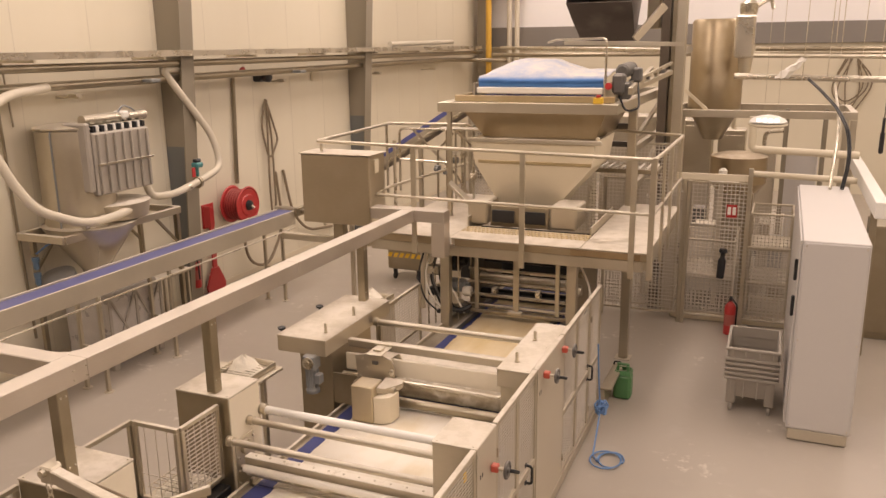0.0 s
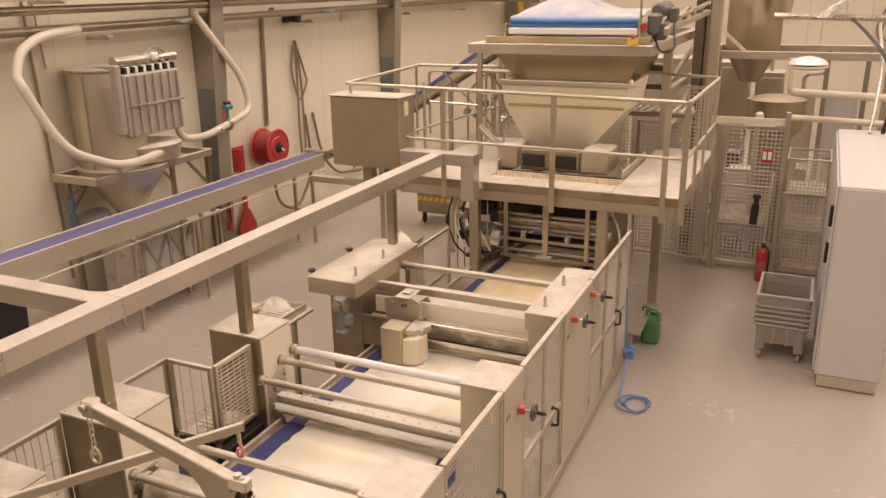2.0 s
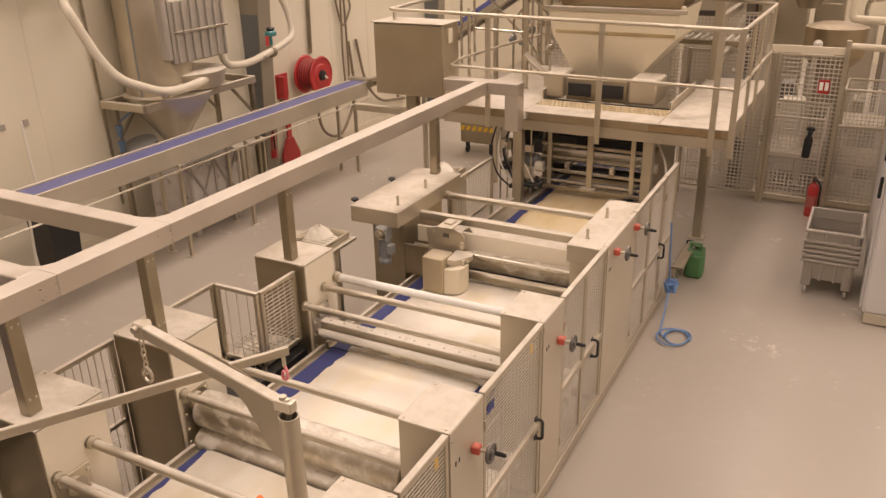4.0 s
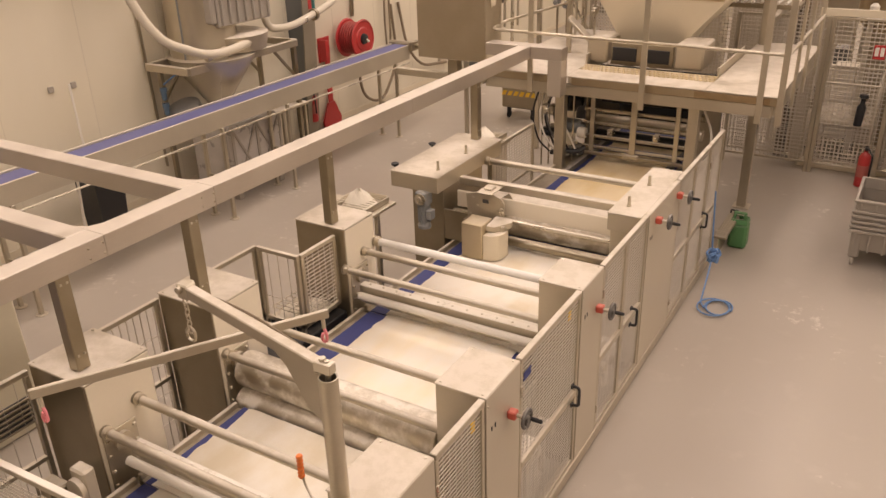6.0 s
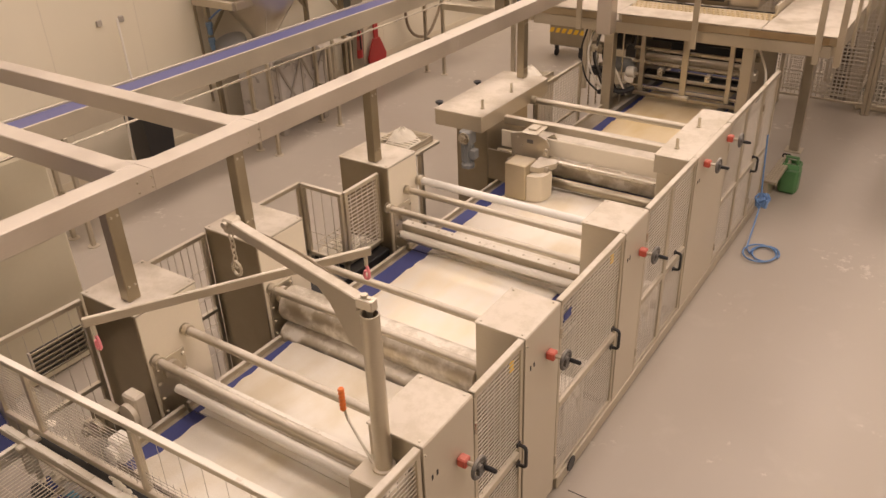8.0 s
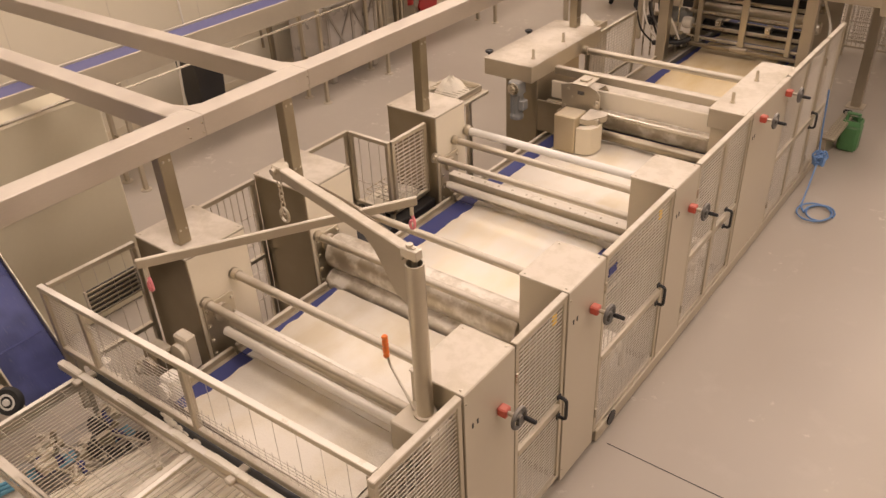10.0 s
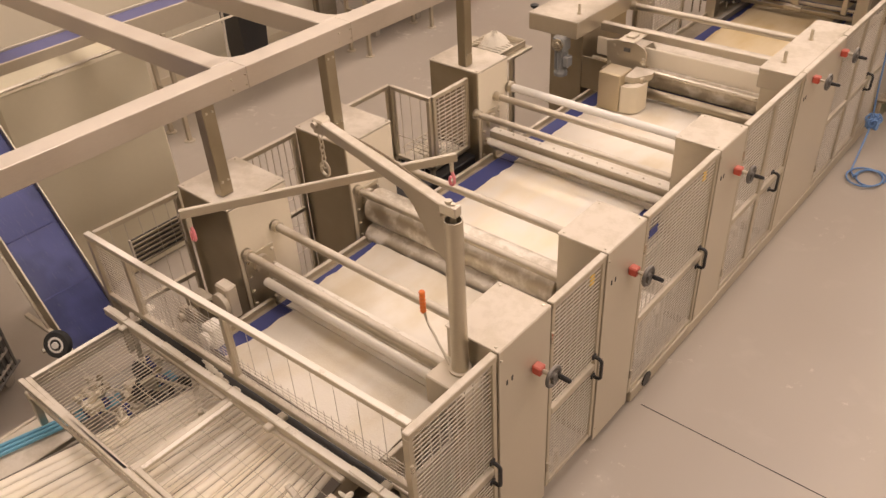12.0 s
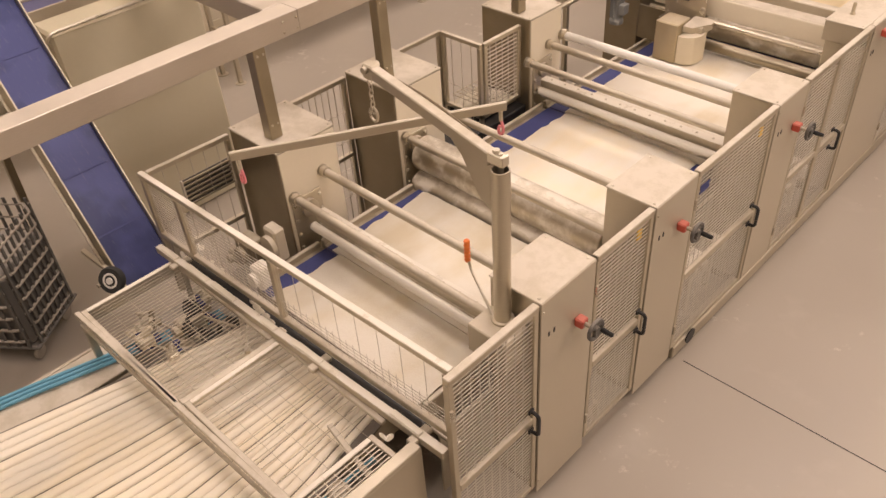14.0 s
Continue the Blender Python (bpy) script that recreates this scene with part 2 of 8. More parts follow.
class Shape:
    """Collects vertices and faces in world coordinates."""

    def __init__(self):
        self.v, self.f = [], []

    def add(self, verts, faces, m=None):
        n = len(self.v)
        self.v += [tuple(m @ Vector(p)) for p in verts] if m else [tuple(p) for p in verts]
        self.f += [tuple(i + n for i in f) for f in faces]
        return self

    def box(self, x0, x1, y0, y1, z0, z1, c=0.004, m=None):
        x0, x1, y0, y1, z0, z1 = min(x0, x1), max(x0, x1), min(y0, y1), max(y0, y1), min(z0, z1), max(z0, z1)
        c = min(c, (x1 - x0) / 3, (y1 - y0) / 3, (z1 - z0) / 3)
        X, Y, Z = (x0, x1), (y0, y1), (z0, z1)
        if c <= 0:
            vs = [(X[i], Y[j], Z[k]) for i in (0, 1) for j in (0, 1) for k in (0, 1)]
            return self.add(vs, [(0, 1, 3, 2), (4, 6, 7, 5), (0, 4, 5, 1), (2, 3, 7, 6), (0, 2, 6, 4), (1, 5, 7, 3)], m)
        vs, idx = [], {}
        for i in (0, 1):
            for j in (0, 1):
                for k in (0, 1):
                    dx, dy, dz = (c, -c)[i], (c, -c)[j], (c, -c)[k]
                    for a, p in enumerate(((X[i], Y[j] + dy, Z[k] + dz), (X[i] + dx, Y[j], Z[k] + dz), (X[i] + dx, Y[j] + dy, Z[k]))):
                        idx[i, j, k, a] = len(vs)
                        vs.append(p)
        q = lambda i, j, k, a: idx[i, j, k, a]
        fs = []
        for s in (0, 1):
            o = 1 if s else -1
            f = [(q(s, 0, 0, 0), q(s, 1, 0, 0), q(s, 1, 1, 0), q(s, 0, 1, 0)),
                 (q(0, s, 0, 1), q(0, s, 1, 1), q(1, s, 1, 1), q(1, s, 0, 1)),
                 (q(0, 0, s, 2), q(1, 0, s, 2), q(1, 1, s, 2), q(0, 1, s, 2))]
            fs += f if o > 0 else [tuple(reversed(t)) for t in f]
        for a in (0, 1):
            for b in (0, 1):
                g = [(q(a, b, 0, 0), q(a, b, 1, 0), q(a, b, 1, 1), q(a, b, 0, 1)),
                     (q(a, 0, b, 0), q(a, 0, b, 2), q(a, 1, b, 2), q(a, 1, b, 0)),
                     (q(0, a, b, 1), q(1, a, b, 1), q(1, a, b, 2), q(0, a, b, 2))]
                flip = (a + b) % 2 == 0
                fs += [t if flip else tuple(reversed(t)) for t in g[:1]]
                fs += [t if flip else tuple(reversed(t)) for t in g[1:2]]
                fs += [t if flip else tuple(reversed(t)) for t in g[2:]]
                for k in (0, 1):
                    tri = (q(a, b, k, 0), q(a, b, k, 1), q(a, b, k, 2))
                    fs.append(tri if (a + b + k) % 2 else tuple(reversed(tri)))
        return self.add(vs, fs, m)

    def tube(self, pts, r, seg=10, bend=0.0, caps=True, m=None):
        """A round bar along a line of points; bend rounds its corners."""
        p = [Vector(a) for a in pts]
        if bend > 0 and len(p) > 2:
            out = [p[0]]
            for a, b, c in zip(p, p[1:], p[2:]):
                d = min(bend, (a - b).length * 0.48, (c - b).length * 0.48)
                s, e = b + (a - b).normalized() * d, b + (c - b).normalized() * d
                for t in (0, 0.2, 0.4, 0.6, 0.8, 1):
                    out.append(s * (1 - t) ** 2 + b * 2 * t * (1 - t) + e * t * t)
            p = out + [p[-1]]
        p = [a for i, a in enumerate(p) if i == 0 or (a - p[i - 1]).length > 1e-6]
        vs, fs = [], []
        t0 = (p[1] - p[0]).normalized()
        u = t0.orthogonal().normalized()
        for i, a in enumerate(p):
            t = ((p[min(i + 1, len(p) - 1)] - p[max(i - 1, 0)])).normalized()
            u = (u - t * u.dot(t)).normalized()
            w = t.cross(u)
            ra = r[i] if isinstance(r, (list, tuple)) else r
            for k in range(seg):
                g = 2 * math.pi * k / seg
                vs.append(a + (u * math.cos(g) + w * math.sin(g)) * ra)
        for i in range(len(p) - 1):
            for k in range(seg):
                k2 = (k + 1) % seg
                fs.append((i * seg + k, i * seg + k2, (i + 1) * seg + k2, (i + 1) * seg + k))
        if caps:
            fs += [tuple(reversed(range(seg))), tuple(range((len(p) - 1) * seg, len(p) * seg))]
        return self.add(vs, fs, m)

    def lathe(self, base, axis, profile, seg=24, closed=True):
        """A turned form: (distance along the axis, radius) pairs from base."""
        ax = Vector(axis).normalized()
        u = ax.orthogonal().normalized()
        w = ax.cross(u)
        b = Vector(base)
        vs = [b + ax * h + (u * math.cos(2 * math.pi * k / seg) + w * math.sin(2 * math.pi * k / seg)) * r
              for h, r in profile for k in range(seg)]
        n = len(profile)
        fs = [(i * seg + k, i * seg + (k + 1) % seg, (i + 1) * seg + (k + 1) % seg, (i + 1) * seg + k)
              for i in range(n - 1) for k in range(seg)]
        if closed:
            fs += [tuple(reversed(range(seg))), tuple(range((n - 1) * seg, n * seg))]
        return self.add(vs, fs)

    def slab(self, outline, way):
        """An outline pushed along a vector."""
        w = Vector(way)
        a = [Vector(p) for p in outline]
        n = len(a)
        normal = sum(((a[i] - a[0]).cross(a[(i + 1) % n] - a[0]) for i in range(1, n - 1)), Vector())
        if normal.dot(w) > 0:
            a.reverse()
        fs = [tuple(range(n)), tuple(reversed(range(n, 2 * n)))]
        fs += [(i, i + n, (i + 1) % n + n, (i + 1) % n) for i in range(n)]
        return self.add(a + [p + w for p in a], fs)

    def bar(self, p, q, w, h, c=0.003, up=(0, 0, 1)):
        """A rectangular bar from p to q, w wide and h high, centred on the line."""
        p, q = Vector(p), Vector(q)
        t = (q - p).normalized()
        side = t.cross(Vector(up))
        side = side.normalized() if side.length > 1e-4 else Vector((1, 0, 0))
        top = side.cross(t)
        m = Matrix(((side.x, t.x, top.x, p.x), (side.y, t.y, top.y, p.y), (side.z, t.z, top.z, p.z), (0, 0, 0, 1)))
        return self.box(-w / 2, w / 2, 0, (q - p).length, -h / 2, h / 2, c, m)

    def shell(self, rings, thick=0.004):
        """A thin-walled funnel through rings of four or more corners, inner and outer skin."""
        n = len(rings[0])
        vs, fs = [], []
        for off in (0, thick):
            for ring in rings:
                c = sum((Vector(p) for p in ring), Vector()) / n
                vs += [Vector(p) + (c - Vector(p)).normalized() * off for p in ring]
        k = len(rings)
        for i in range(k - 1):
            for j in range(n):
                j2 = (j + 1) % n
                a, b, d, e = i * n + j, i * n + j2, (i + 1) * n + j2, (i + 1) * n + j
                fs.append((a, b, d, e))
                o = k * n
                fs.append((o + a, o + e, o + d, o + b))
        for i, rev in ((0, False), (k - 1, True)):
            for j in range(n):
                j2 = (j + 1) % n
                q = (i * n + j, k * n + i * n + j, k * n + i * n + j2, i * n + j2)
                fs.append(tuple(reversed(q)) if rev else q)
        return self.add(vs, fs)


def mesh_of(name, shape, material, shift=Vector((0, 0, 0)), sharp=32):
    me = bpy.data.meshes.new(name)
    me.from_pydata([(x - shift.x, y - shift.y, z - shift.z) for x, y, z in shape.v], [], shape.f)
    bm = bmesh.new()
    bm.from_mesh(me)
    bmesh.ops.recalc_face_normals(bm, faces=bm.faces)
    bm.to_mesh(me)
    bm.free()
    me.polygons.foreach_set("use_smooth", [True] * len(me.polygons))
    me.set_sharp_from_angle(angle=radians(sharp))
    me.materials.append(material)
    me.update()
    return me


def thing(name, base, label, category, group="", kind=""):
    ob = new(name)
    ob.location = base
    ob.empty_display_size = 0.1
    OFFSET[ob.name] = Vector(base)
    return tagged(ob, label, category, group, kind)


def part(name, shape, material, parent, label="", sharp=32):
    shift = OFFSET[parent.name]
    ob = new(name, mesh_of(name, shape, material, shift, sharp))
    ob.parent = parent
    OFFSET[ob.name] = shift
    return tagged(ob, label)


def single(name, shape, material, base, label, category, group="", kind="", sharp=32):
    """A thing that is one mesh."""
    ob = new(name, mesh_of(name, shape, material, Vector(base), sharp))
    ob.location = base
    OFFSET[ob.name] = Vector(base)
    return tagged(ob, label, category, group, kind)


def grille(x, y0, y1, z0, z1, pitch=0.026, width=0.0065, cross=0.075, axis="x"):
    """Welded wire infill in an upright plane: close level wires on wider upright ones."""
    s = Shape()
    n = max(1, int((z1 - z0) / pitch))
    for i in range(1, n):
        z = z0 + (z1 - z0) * i / n
        if axis == "x":
            s.box(x - 0.002, x + 0.002, y0, y1, z - width / 2, z + width / 2, 0)
        else:
            s.box(y0, y1, x - 0.002, x + 0.002, z - width / 2, z + width / 2, 0)
    n = max(1, int(abs(y1 - y0) / cross))
    for i in range(1, n):
        y = y0 + (y1 - y0) * i / n
        if axis == "x":
            s.box(x - 0.0065, x - 0.0025, y - width / 2, y + width / 2, z0, z1, 0)
        else:
            s.box(y - width / 2, y + width / 2, x - 0.0065, x - 0.0025, z0, z1, 0)
    return s


# ---- the hall ----
XW, YB = -8.7, 23.9            # left wall's face, back wall's face
XR, YF = 11.0, -9.0            # the far sides of the hall, out of sight


def structure(name, shape, material, label, category):
    return single(name, shape, material, (0, 0, 0), label, category, kind="structure")


floor = structure("floor", Shape().box(XW - 0.3, XR + 0.3, YF - 0.3, YB + 0.3, -0.2, 0, 0), FLOOR_MAT,
                  "grey-beige epoxy floor with flour scuffs and saw-cut joints", "floor")
joints = Shape()
joints.box(-1.55, 8.0, 3.546, 3.553, 0.0002, 0.0012, 0)
joint = part("floor_joint", joints, RUBBER, floor, "thin dark saw-cut joint")
structure("wall_left", Shape().box(XW - 0.25, XW, YF - 0.3, YB + 0.3, 0, CEILING, 0), WALL, "cream sandwich-panel wall with fine upright joints", "wall")
wb = Shape().box(XW, XR, YB, YB + 0.25, 0, 3.95, 0)
structure("wall_back", wb, WALL, "cream panelled back wall below a steel band", "wall")
structure("wall_back_upper", Shape().box(XW, XR, YB, YB + 0.25, 4.5, CEILING, 0), BACK_WHITE, "white upper sheeting of the back wall", "wall")
structure("wall_band", Shape().box(XW, XR, YB - 0.12, YB + 0.25, 3.95, 4.5, 0.01), BAND_GREY, "grey steel band across the back wall", "wall band")
structure("wall_right", Shape().box(XR, XR + 0.25, YF - 0.3, YB + 0.3, 0, CEILING, 0), WALL, "cream panelled side wall", "wall")
# unseen wall; its dark colour dims steel that faces it
structure("wall_front", Shape().box(XW, XR, YF - 0.25, YF, 0, CEILING, 0), DARK_WALL, "unseen wall behind the gangway, darkened to dim the steel facing it", "wall")
structure("ceiling", Shape().box(XW - 0.25, XR + 0.25, YF - 0.25, YB + 0.25, CEILING, CEILING + 0.2, 0), CEIL_MAT, "pale profiled roof sheeting", "ceiling")

# upright seams of the wall panels
seams = Shape()
for y in [6.15 + 1.2 * i for i in range(-8, 15)]:
    seams.box(XW - 0.001, XW + 0.002, y - 0.004, y + 0.004, 0, CEILING - 0.01, 0)
structure("wall_trim", seams, CREAM_HOSE, "thin upright joint strips of the cream wall", "wall joint")
base = Shape().box(XW, XW + 0.012, YF, YB, 0, 0.10, 0.003)
structure("baseboard", base, CREAM_PLASTIC, "low cream skirting along the wall", "skirting")


def hall_column(y, w, label):
    """Tapered portal leg: a flange to the room, a web, and the grey lower coat."""
    t = thing("wall_column", (XW + 0.3, y, 0), label, "column", "portal columns")
    for name, z0, z1, mat, lab in (("lower_shaft", 0, 2.55, COLUMN_GREY, "slate grey lower coat"), ("upper_shaft", 2.55, CEILING, COLUMN_PAINT, "taupe upper coat")):
        s = Shape()
        d0, d1 = 0.24 + 0.055 * z0, 0.24 + 0.055 * z1
        ring = lambda z, d: [(XW + 0.005, y - w / 2, z), (XW + d, y - w / 2, z), (XW + d, y + w / 2, z), (XW + 0.005, y + w / 2, z)]
        s.add(ring(z0, d0) + ring(z1, d1), [(0, 3, 2, 1), (4, 5, 6, 7), (0, 1, 5, 4), (1, 2, 6, 5), (2, 3, 7, 6), (3, 0, 4, 7)])
        part(name, s, mat, t, lab)
    s, d0 = Shape(), 0.24
    s.add([(XW + d0, y - w / 2 - 0.05, 0), (XW + d0 + 0.02, y - w / 2 - 0.05, 0), (XW + d0 + 0.02, y + w / 2 + 0.05, 0), (XW + d0, y + w / 2 + 0.05, 0),
               (XW + d0 + 0.42, y - w / 2 - 0.05, CEILING), (XW + d0 + 0.44, y - w / 2 - 0.05, CEILING), (XW + d0 + 0.44, y + w / 2 + 0.05, CEILING), (XW + d0 + 0.42, y + w / 2 + 0.05, CEILING)],
              [(0, 3, 2, 1), (4, 5, 6, 7), (0, 1, 5, 4), (1, 2, 6, 5), (2, 3, 7, 6), (3, 0, 4, 7)])
    part("flange", s, COLUMN_PAINT, t)


hall_column(9.92, 0.18, "tapered steel portal column, taupe above and slate below")
hall_column(15.72, 0.18, "tapered steel portal column, taupe above and slate below")
hall_column(3.9 - 1.7, 0.18, "tapered steel portal column beside the cream wall")


# unseen lamps, assumed overhead for the hall's soft light
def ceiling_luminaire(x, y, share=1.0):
    t = thing("ceiling_light", (x, y, CEILING - 0.12), "assumed warm-white ceiling luminaire, out of view", "ceiling light", "ceiling luminaires")
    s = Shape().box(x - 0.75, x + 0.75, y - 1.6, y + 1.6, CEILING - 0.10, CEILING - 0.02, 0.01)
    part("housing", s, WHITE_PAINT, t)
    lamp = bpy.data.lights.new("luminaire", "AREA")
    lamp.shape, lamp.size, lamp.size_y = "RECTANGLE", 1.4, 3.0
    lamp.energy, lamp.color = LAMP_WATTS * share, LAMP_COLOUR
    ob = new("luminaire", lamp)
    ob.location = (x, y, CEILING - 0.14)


# grid and shares are assumed: left row raised, farthest row cut
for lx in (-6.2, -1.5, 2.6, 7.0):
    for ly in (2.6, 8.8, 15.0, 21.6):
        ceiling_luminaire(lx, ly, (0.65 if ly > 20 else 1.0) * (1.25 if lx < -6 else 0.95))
# unseen weak pair added to brighten the strips at the front end
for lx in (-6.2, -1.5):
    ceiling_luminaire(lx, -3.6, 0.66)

# ---- the laminating line ----
RX, LX = -1.62, -4.08          # outer faces of the two rows of guards
TOP = 1.50
CX = -2.775


def bolts(s, pts, way, r=0.008, h=0.006, seg=8):
    for p in pts:
        s.lathe(p, way, [(0, r), (h * 0.7, r), (h, r * 0.7)], seg)
    return s


def guard_door(y0, y1, handle, label):
    """A hinged mesh door in the right-hand row: tube frame, middle rail, two wire infills, handle and hinges."""
    t = thing("mesh_guard_door", (RX, (y0 + y1) / 2, 0.1), label, "guard door", "mesh guard doors of the line")
    a, b = y0 + 0.008, y1 - 0.008
    part("top_rail", Shape().box(RX - 0.035, RX + 0.005, a, b, TOP - 0.035, TOP + 0.003, 0.004), STEEL_FLOUR, t)
    part("bottom_rail", Shape().box(RX - 0.03, RX, a + 0.03, b - 0.03, 0.12, 0.15, 0.003), STEEL, t)
    part("middle_rail", Shape().box(RX - 0.032, RX + 0.003, a + 0.03, b - 0.03, 0.70, 0.745, 0.004), STEEL, t)
    part("stile", Shape().box(RX - 0.03, RX + 0.001, a, a + 0.03, 0.12, TOP - 0.035, 0.003), STEEL, t)
    part("stile", Shape().box(RX - 0.03, RX + 0.001, b - 0.03, b, 0.12, TOP - 0.035, 0.003), STEEL, t)
    part("upper_mesh", grille(RX - 0.012, a + 0.03, b - 0.03, 0.745, TOP - 0.035, 0.026, 0.0058, 0.055), GALV, t, "close welded wire mesh")
    part("lower_mesh", grille(RX - 0.012, a + 0.03, b - 0.03, 0.15, 0.70, 0.026, 0.0058, 0.055), GALV, t, "close welded wire mesh")
    if y0 > 4.5 and y1 - y0 > 0.75:
        mid = (a + b) / 2
        part("stile", Shape().box(RX - 0.028, RX + 0.002, mid - 0.03, mid + 0.03, 0.15, TOP - 0.035, 0.003), STEEL, t)
    if handle:
        y = b - 0.05 if y1 - y0 < 0.75 else handle
        h = Shape().tube([(RX + 0.0, y, 0.67), (RX + 0.055, y, 0.67), (RX + 0.055, y, 0.82), (RX + 0.0, y, 0.82)], 0.011, 8, 0.03)
        h.box(RX, RX + 0.012, y - 0.02, y + 0.02, 0.655, 0.685).box(RX, RX + 0.012, y - 0.02, y + 0.02, 0.805, 0.835)
        part("handle", h, BLACK, t, "black bow handle")
    hg = Shape()
    for z in (0.3, 1.28):
        hg.tube([(RX + 0.006, a + 0.004, z - 0.035), (RX + 0.006, a + 0.004, z + 0.035)], 0.009, 8)
    part("hinge", hg, STEEL_CLEAN, t)
    return t


def hand_wheel(t, y, z, big=1.0):
    """Red collar block on the panel and a dark spoked wheel with a crank knob."""
    part("adjuster_block", Shape().box(RX + 0.004, RX + 0.055, y - 0.027, y + 0.027, z - 0.027, z + 0.027, 0.007), RED_PLASTIC, t, "red square collar")
    part("spindle", Shape().tube([(RX + 0.05, y, z), (RX + 0.12, y, z)], 0.012, 10), STEEL_CLEAN, t)
    w = Shape()
    r = 0.053 * big
    ring = [(RX + 0.115, y + r * math.cos(k * math.pi / 10), z + r * math.sin(k * math.pi / 10)) for k in range(21)]
    w.tube(ring, 0.011, 8)
    for k in range(3):
        g = k * 2 * math.pi / 3 + 0.4
        w.tube([(RX + 0.11, y, z), (RX + 0.115, y + r * math.cos(g), z + r * math.sin(g))], 0.010, 6)
    w.lathe((RX + 0.095, y, z), (1, 0, 0), [(0, 0.022), (0.035, 0.02)], 12)
    wheel = part("hand_wheel", w, DARK_GREY, t, "dark cast hand wheel")
    part("knob", Shape().lathe((RX + 0.115, y + r * 0.8, z - r * 0.5), (1, 0, 0), [(0, 0.009), (0.02, 0.014), (0.07, 0.012), (0.075, 0.006)], 10), BLACK, wheel)


def right_unit(y0, y1, wheels, label):
    """A closed drive housing in the right-hand row, its lid carried inwards to the belt."""
    t = thing("drive_housing", (RX - 0.15, (y0 + y1) / 2, 0.02), label, "machine housing", "right drive housings")
    part("body", Shape().box(RX - 0.31, RX - 0.004, y0 + 0.01, y1 - 0.01, 0.1, TOP - 0.012, 0.004), STEEL, t)
    part("front_panel", Shape().box(RX - 0.003, RX + 0.004, y0 + 0.006, y1 - 0.006, 0.06, TOP - 0.004, 0.003), PANEL_PAINT, t, "smooth beige-grey door panel")
    part("lid", Shape().box(RX - 0.315, RX + 0.002, y0 + 0.004, y1 - 0.004, TOP - 0.011, TOP, 0.004), STEEL_FLOUR, t, "floury flat lid")
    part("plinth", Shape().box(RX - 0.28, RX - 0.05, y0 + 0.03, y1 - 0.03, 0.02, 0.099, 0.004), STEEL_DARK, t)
    s = Shape()
    bolts(s, [(RX - x, y, TOP) for x in (0.03, 0.285) for y in (y0 + 0.03, y1 - 0.03)], (0, 0, 1))
    bolts(s, [(RX + 0.004, y0 + 0.02, z) for z in (0.16, 1.44)], (1, 0, 0), 0.006)
    tagged(part("screws", s, STEEL_CLEAN, t), kind="stuff")
    for y, z in wheels:
        hand_wheel(t, y, z)
    s = Shape()
    for k, dy in enumerate((0.06, 0.10)):
        s.box(RX + 0.004, RX + 0.007, y0 + dy, y0 + dy + 0.012, 1.255, 1.285, 0.001)
    tagged(part("small_label", s, BLACK, t), kind="stuff")
    return t


DOOR_LABEL = "stainless guard door with close wire mesh and tube frame"
guard_door(1.49, 2.10, True, DOOR_LABEL + ", at the end of the line")
right_unit(2.10, 2.53, [(2.39, 1.20)], "beige-grey drive housing with a red-collared hand wheel")
guard_door(2.53, 3.04, True, DOOR_LABEL)
right_unit(3.04, 3.46, [(3.31, 1.24)], "beige-grey drive housing with a red-collared hand wheel")
guard_door(3.46, 4.38, 4.28, DOOR_LABEL)
right_unit(4.38, 4.78, [(4.67, 1.23)], "beige-grey drive housing with a red-collared hand wheel")
guard_door(4.78, 5.78, 5.48, DOOR_LABEL)
right_unit(5.78, 6.64, [(5.97, 1.39), (6.57, 1.39)], "beige-grey drive housing with a red-collared hand wheel")
guard_door(6.64, 7.74, 7.64, DOOR_LABEL)
guard_door(7.74, 8.28, 0, DOOR_LABEL + ", by the platform")
sill = Shape().box(RX - 0.06, RX + 0.012, 3.50, 8.3, 0.02, 0.115, 0.005)
single("base_rail", sill, STEEL, (RX, 5.9, 0.02), "long stainless base rail under the guards", "base rail")
sill = Shape().tube([(RX + 0.012, 3.70, 0.085), (RX + 0.02, 3.70, 0.085)], 0.055, 16)
single("cable_port", sill, BLACK, (RX + 0.012, 3.70, 0.03), "round black cable port in the base rail", "cable port")
for py in (1.47, 2.3, 2.8, 3.25):
    single("levelling_base", Shape().lathe((RX - 0.1, py, 0), (0, 0, 1), [(0, 0.05), (0.02, 0.05), (0.025, 0.018), (0.13, 0.018)], 14), STEEL,
           (RX - 0.1, py, 0), "round stainless levelling foot under the line", "levelling foot", "levelling feet")


